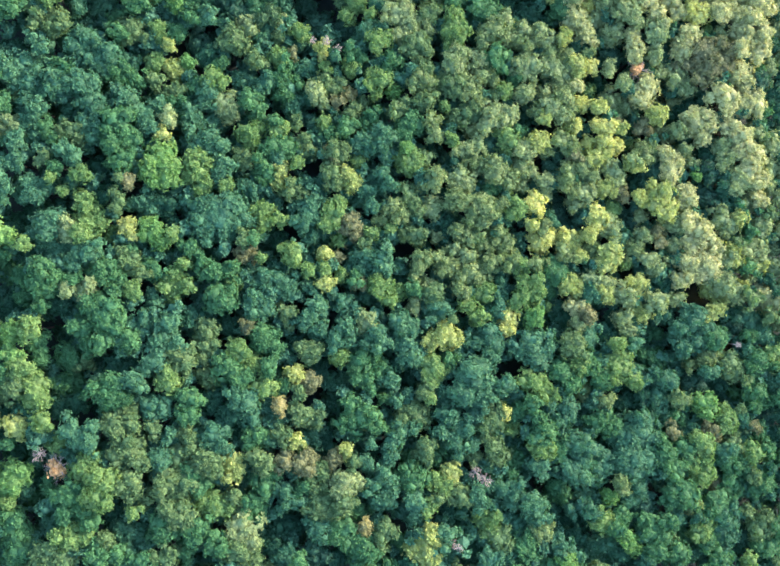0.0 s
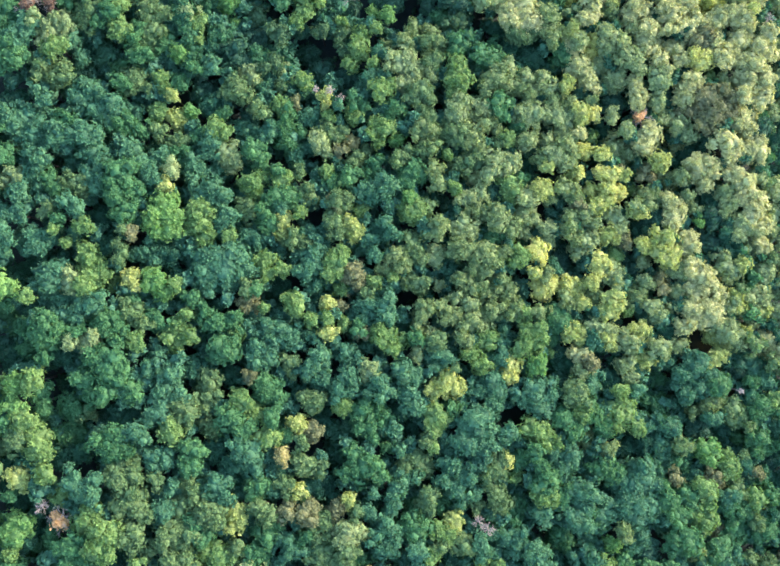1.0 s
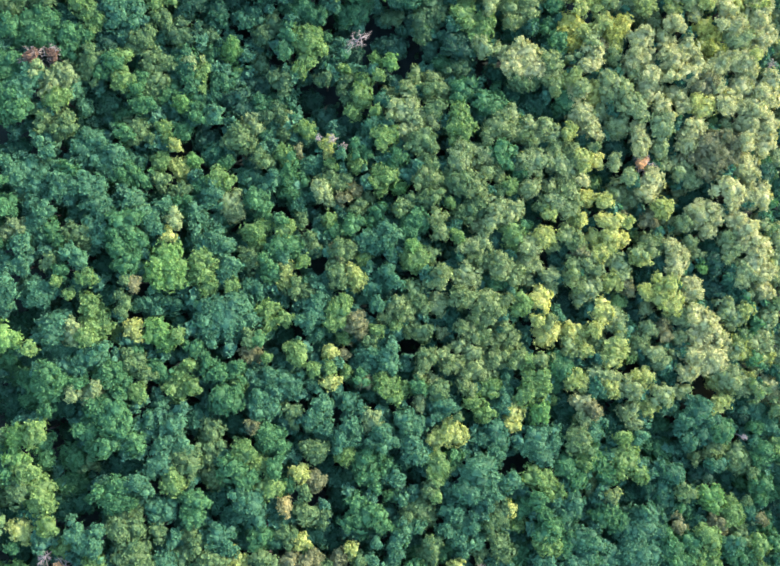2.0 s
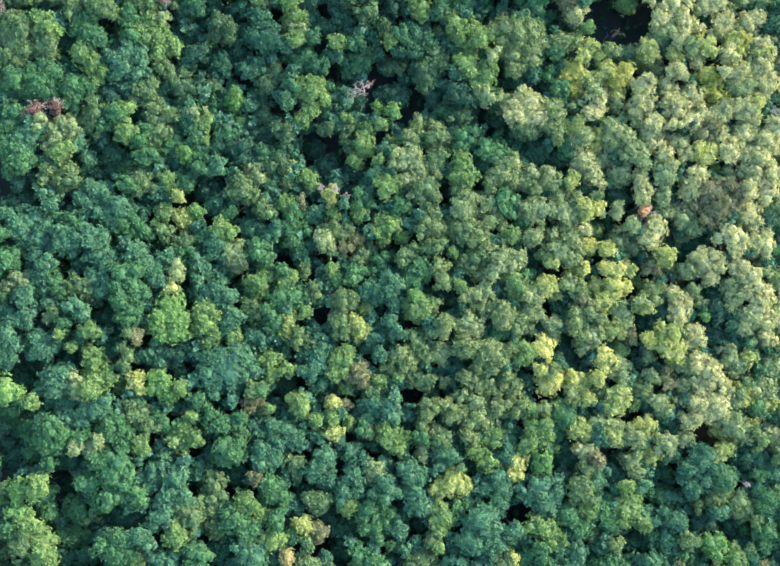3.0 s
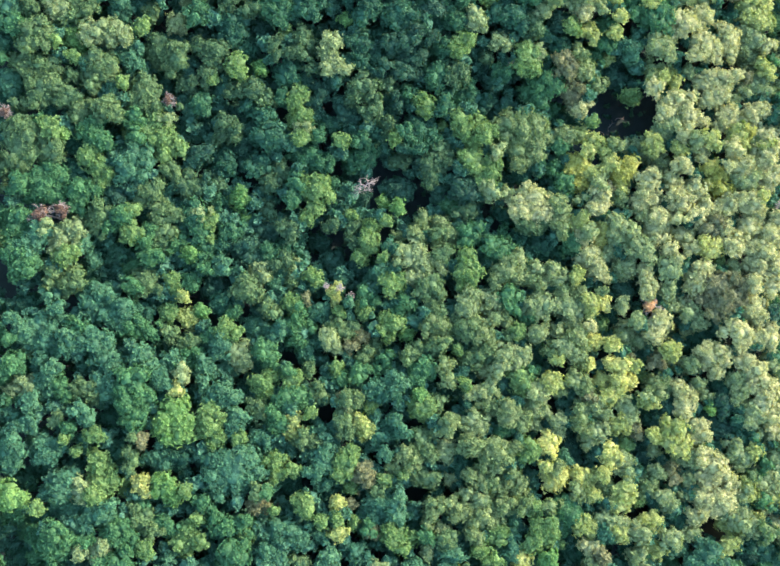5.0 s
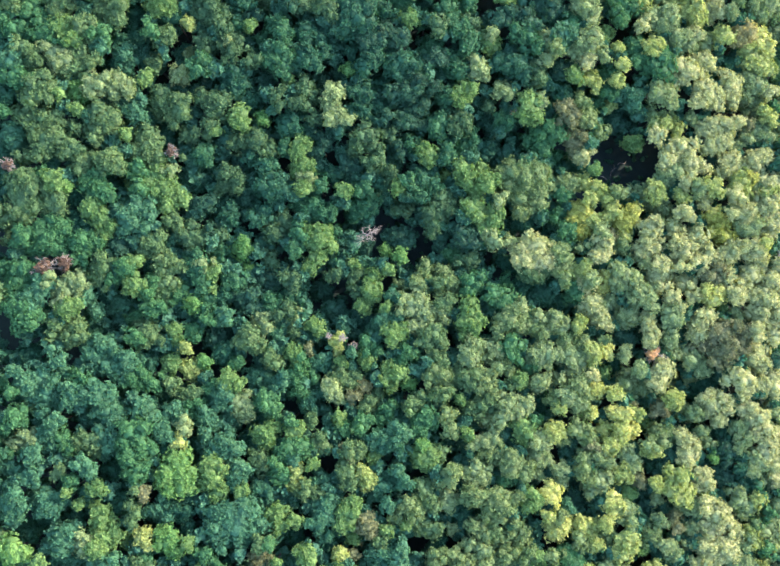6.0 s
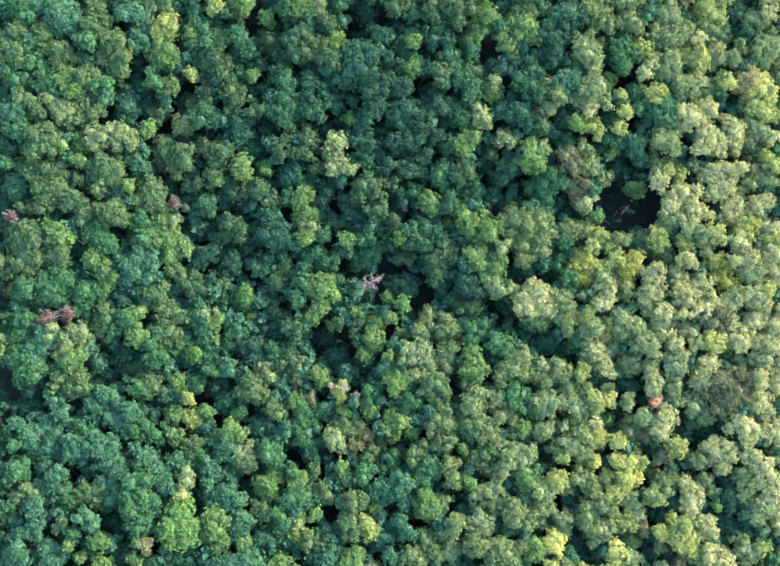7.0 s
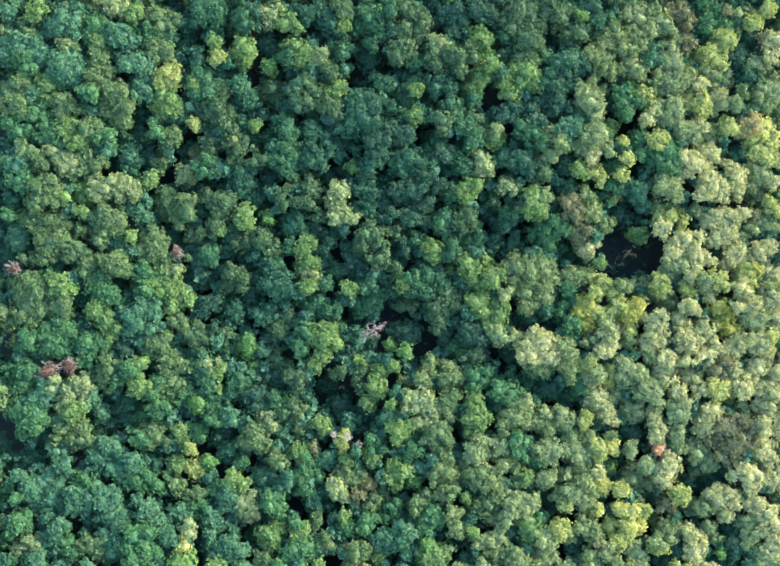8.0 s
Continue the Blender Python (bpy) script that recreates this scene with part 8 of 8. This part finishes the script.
teal_oak(9.4, (37.1, -49.5, 2.5))
lime_maple(13.7, (38.5, -43.4, 1.9), (37.5, -41.5, 1.3))
teal_oak(11.0, (39.7, -48.3, 2.5), (42.5, -50.2, 2.4))
oak_sapling(14.5, (40.8, -44.4, 1.7))
green_oak(13.2, (42.1, -42.6, 2.1))
fresh_maple(13.4, (43.2, -46.8, 2.1), (44.5, -48.6, 1.8))
deep_oak(12.3, (46.4, -42.2, 2.6))
green_oak(13.9, (48.0, -44.8, 2.5), (49.8, -46.7, 2.2), (46.4, -43.3, 1.6))
green_oak(13.9, (48.4, -48.8, 2.2))
oak_sapling(14.7, (50.7, -43.5, 2.0))
bluish_sapling(12.8, (52.6, -42.6, 2.0))
green_oak(13.6, (52.7, -50.0, 2.4))
green_oak(10.4, (55.1, -47.3, 2.0))
teal_oak(11.4, (57.1, -50.6, 2.0))
lime_maple(13.2, (57.2, -46.3, 2.4), (58.2, -44.5, 2.0))
green_oak(13.0, (59.1, -48.6, 2.2))
green_oak(14.0, (61.0, -51.4, 2.2))
bluish_sapling(13.7, (61.8, -43.8, 1.8))
teal_oak(12.3, (62.3, -45.7, 2.9), (63.7, -47.1, 2.5), (62.1, -47.9, 2.0))
young_oak(9.4, (65.6, -51.0, 2.1))
lime_maple(13.8, (66.9, -51.7, 1.9))
olive_oak(11.7, (66.9, -43.0, 1.6))
deep_oak(10.4, (67.3, -48.0, 2.5))
olive_oak(13.1, (69.7, -46.0, 2.7), (71.1, -44.6, 1.9))
green_oak(13.1, (70.5, -49.6, 2.3))
green_oak(13.0, (72.6, -45.6, 2.1))
oak_sapling(11.6, (74.3, -50.0, 1.8))
olive_oak(11.2, (75.0, -43.4, 1.4))
fallen_branch(40.3, 73.0, 3.2, -0.5)
fallen_branch(41.4, 75.0, 2.4, 1.3)
fallen_branch(43.4, 76.5, 2.0, 0.4)


# ---- undergrowth and the forest beyond ----
def thicket(name, label, spots, leaves, recipes):
    """Many leafy heads joined into one mesh."""
    shapes = [form(*r) for form, *r in recipes]
    verts, faces, count = [], [], 0
    for i, (x, y, z, r, tall) in enumerate(spots):
        points, web, soft = shapes[i % len(shapes)]
        a = rng.uniform(0, 6.28)
        turn = np.array([[math.cos(a), math.sin(a), 0], [-math.sin(a), math.cos(a), 0], [0, 0, 1]])
        verts.append(points @ turn * np.array([r, r, tall]) + np.array([x, y, z]))
        faces += [tuple(v + count for v in f) for f in web]
        count += len(points)
    ob = part(name, np.concatenate(verts).tolist(), faces, LEAF[leaves])
    return tagged(ob, label, kind="stuff")


# clearings where the floor shows: x, y and radius
CLEARINGS = [(-1.4, 62.9, 2.4), (39.6, 75.7, 4.5), (45.7, 74.8, 4.1), (42.1, 100.0, 4.1), (-6.5, 109.0, 3.4), (55.2, 86.3, 2.6), (68.7, 119.3, 3.2), (13.9, 103.0, 3.0), (-55.0, 90.5, 1.9), (66.7, 85.5, 3.0), (-50.7, 112.8, 2.6), (-71.1, 74.0, 2.7), (-67.0, 44.0, 3.4), (-14.7, 51.1, 4.3), (1.4, 59.0, 3.8), (17.1, 56.0, 2.7), (41.5, 74.3, 4.5), (-55.0, 50.4, 2.3), (9.0, 41.7, 1.7), (31.6, 28.0, 3.1), (26.1, 4.9, 2.1), (2.4, 5.5, 2.6), (55.2, 31.9, 2.7), (58.1, -2.0, 3.7), (23.7, -15.6, 3.1), (32.5, -3.9, 2.1), (-48.8, -40.7, 2.3), (71.2, -45.2, 3.5), (27.9, -36.9, 3.1), (-11.3, -28.7, 2.2), (34.7, -45.6, 3.2), (-36.6, -45.6, 2.1)]
bushes, hidden, spread_out = [], [], {}
shade = np.array(TAKEN)
for _ in range(14000):
    x, y = rng.uniform(-71, 79), rng.uniform(-55, 126)
    clear = any(math.hypot(x - a, y - b) < r for a, b, r in CLEARINGS)
    if (np.hypot(shade[:, 0] - x, shade[:, 1] - y) < 0.92 * shade[:, 2]).any():
        # extra heads under the crowns, added to keep low sun off the floor
        if not clear and len(hidden) < 1200:
            r = rng.uniform(1.6, 2.8)
            hidden.append((x, y, ground(x, y) + rng.uniform(1.5, 7.5), r, r * 1.2))
        continue
    cell = (int(x // 2.5), int(y // 2.5))
    if cell in spread_out:
        continue
    spread_out[cell] = True
    r = rng.uniform(0.4, 0.9) if clear else rng.uniform(1.4, 2.2)
    top = TALL[int(np.argmin(np.hypot(shade[:, 0] - x, shade[:, 1] - y) - shade[:, 2]))]
    bushes.append((x, y, ground(x, y) + (0.2 if clear else top * rng.uniform(0.72, 0.93) - r), r, r * 1.3))
thicket("undergrowth", "saplings and bushes filling gaps between trees, blue haze put into their colour", bushes, "shade", [(clumped, 300 + v, 4, 20, 22) for v in range(6)])
# the added heads are unseen and only block light and sight
thicket("underwood", "unseen leafy heads added below the tree crowns to block sunlight", hidden, "shade", [(feathery, 320 + v, 3, 6, 28) for v in range(5)])
beyond = {"dark": [], "green": [], "olive": []}
fringe = {"dark": [], "green": [], "olive": []}
grown = list(TAKEN)
for k in range(14000):
    x, y = (rng.uniform(-76, 80), rng.uniform(-58, 130)) if k < 9000 else (rng.uniform(-95, 100), rng.uniform(-80, 150))
    if -59 < x < 64 and -43 < y < 106 or any(math.hypot(x - a, y - b) < r + 1.5 for a, b, r in CLEARINGS):
        continue
    r = rng.uniform(1.9, 2.8) if k % 2 else rng.uniform(1.2, 1.8)
    if any(abs(a - x) < 4 and abs(b - y) < 4 and math.hypot(a - x, b - y) < 0.62 * (r + c) for a, b, c in grown):
        continue
    grown.append((x, y, r))
    near = -74 < x < 78 and -56 < y < 128
    (fringe if near else beyond)[rng.choice(["dark", "green", "olive"])].append((x, y, ground(x, y) + rng.uniform(10, 12.5), r * 1.15, r * 1.3))
for kind, spots in fringe.items():
    thicket("forest_edge", "clumped tree crowns where the forest goes on", spots, kind, [(clumped, 330 + v, 5, 24, 30) for v in range(4)])
for kind, spots in beyond.items():
    thicket("forest", "dense broadleaf forest continuing on all sides", spots, kind, [(feathery, 340 + v, 3, 6, 28) for v in range(4)])
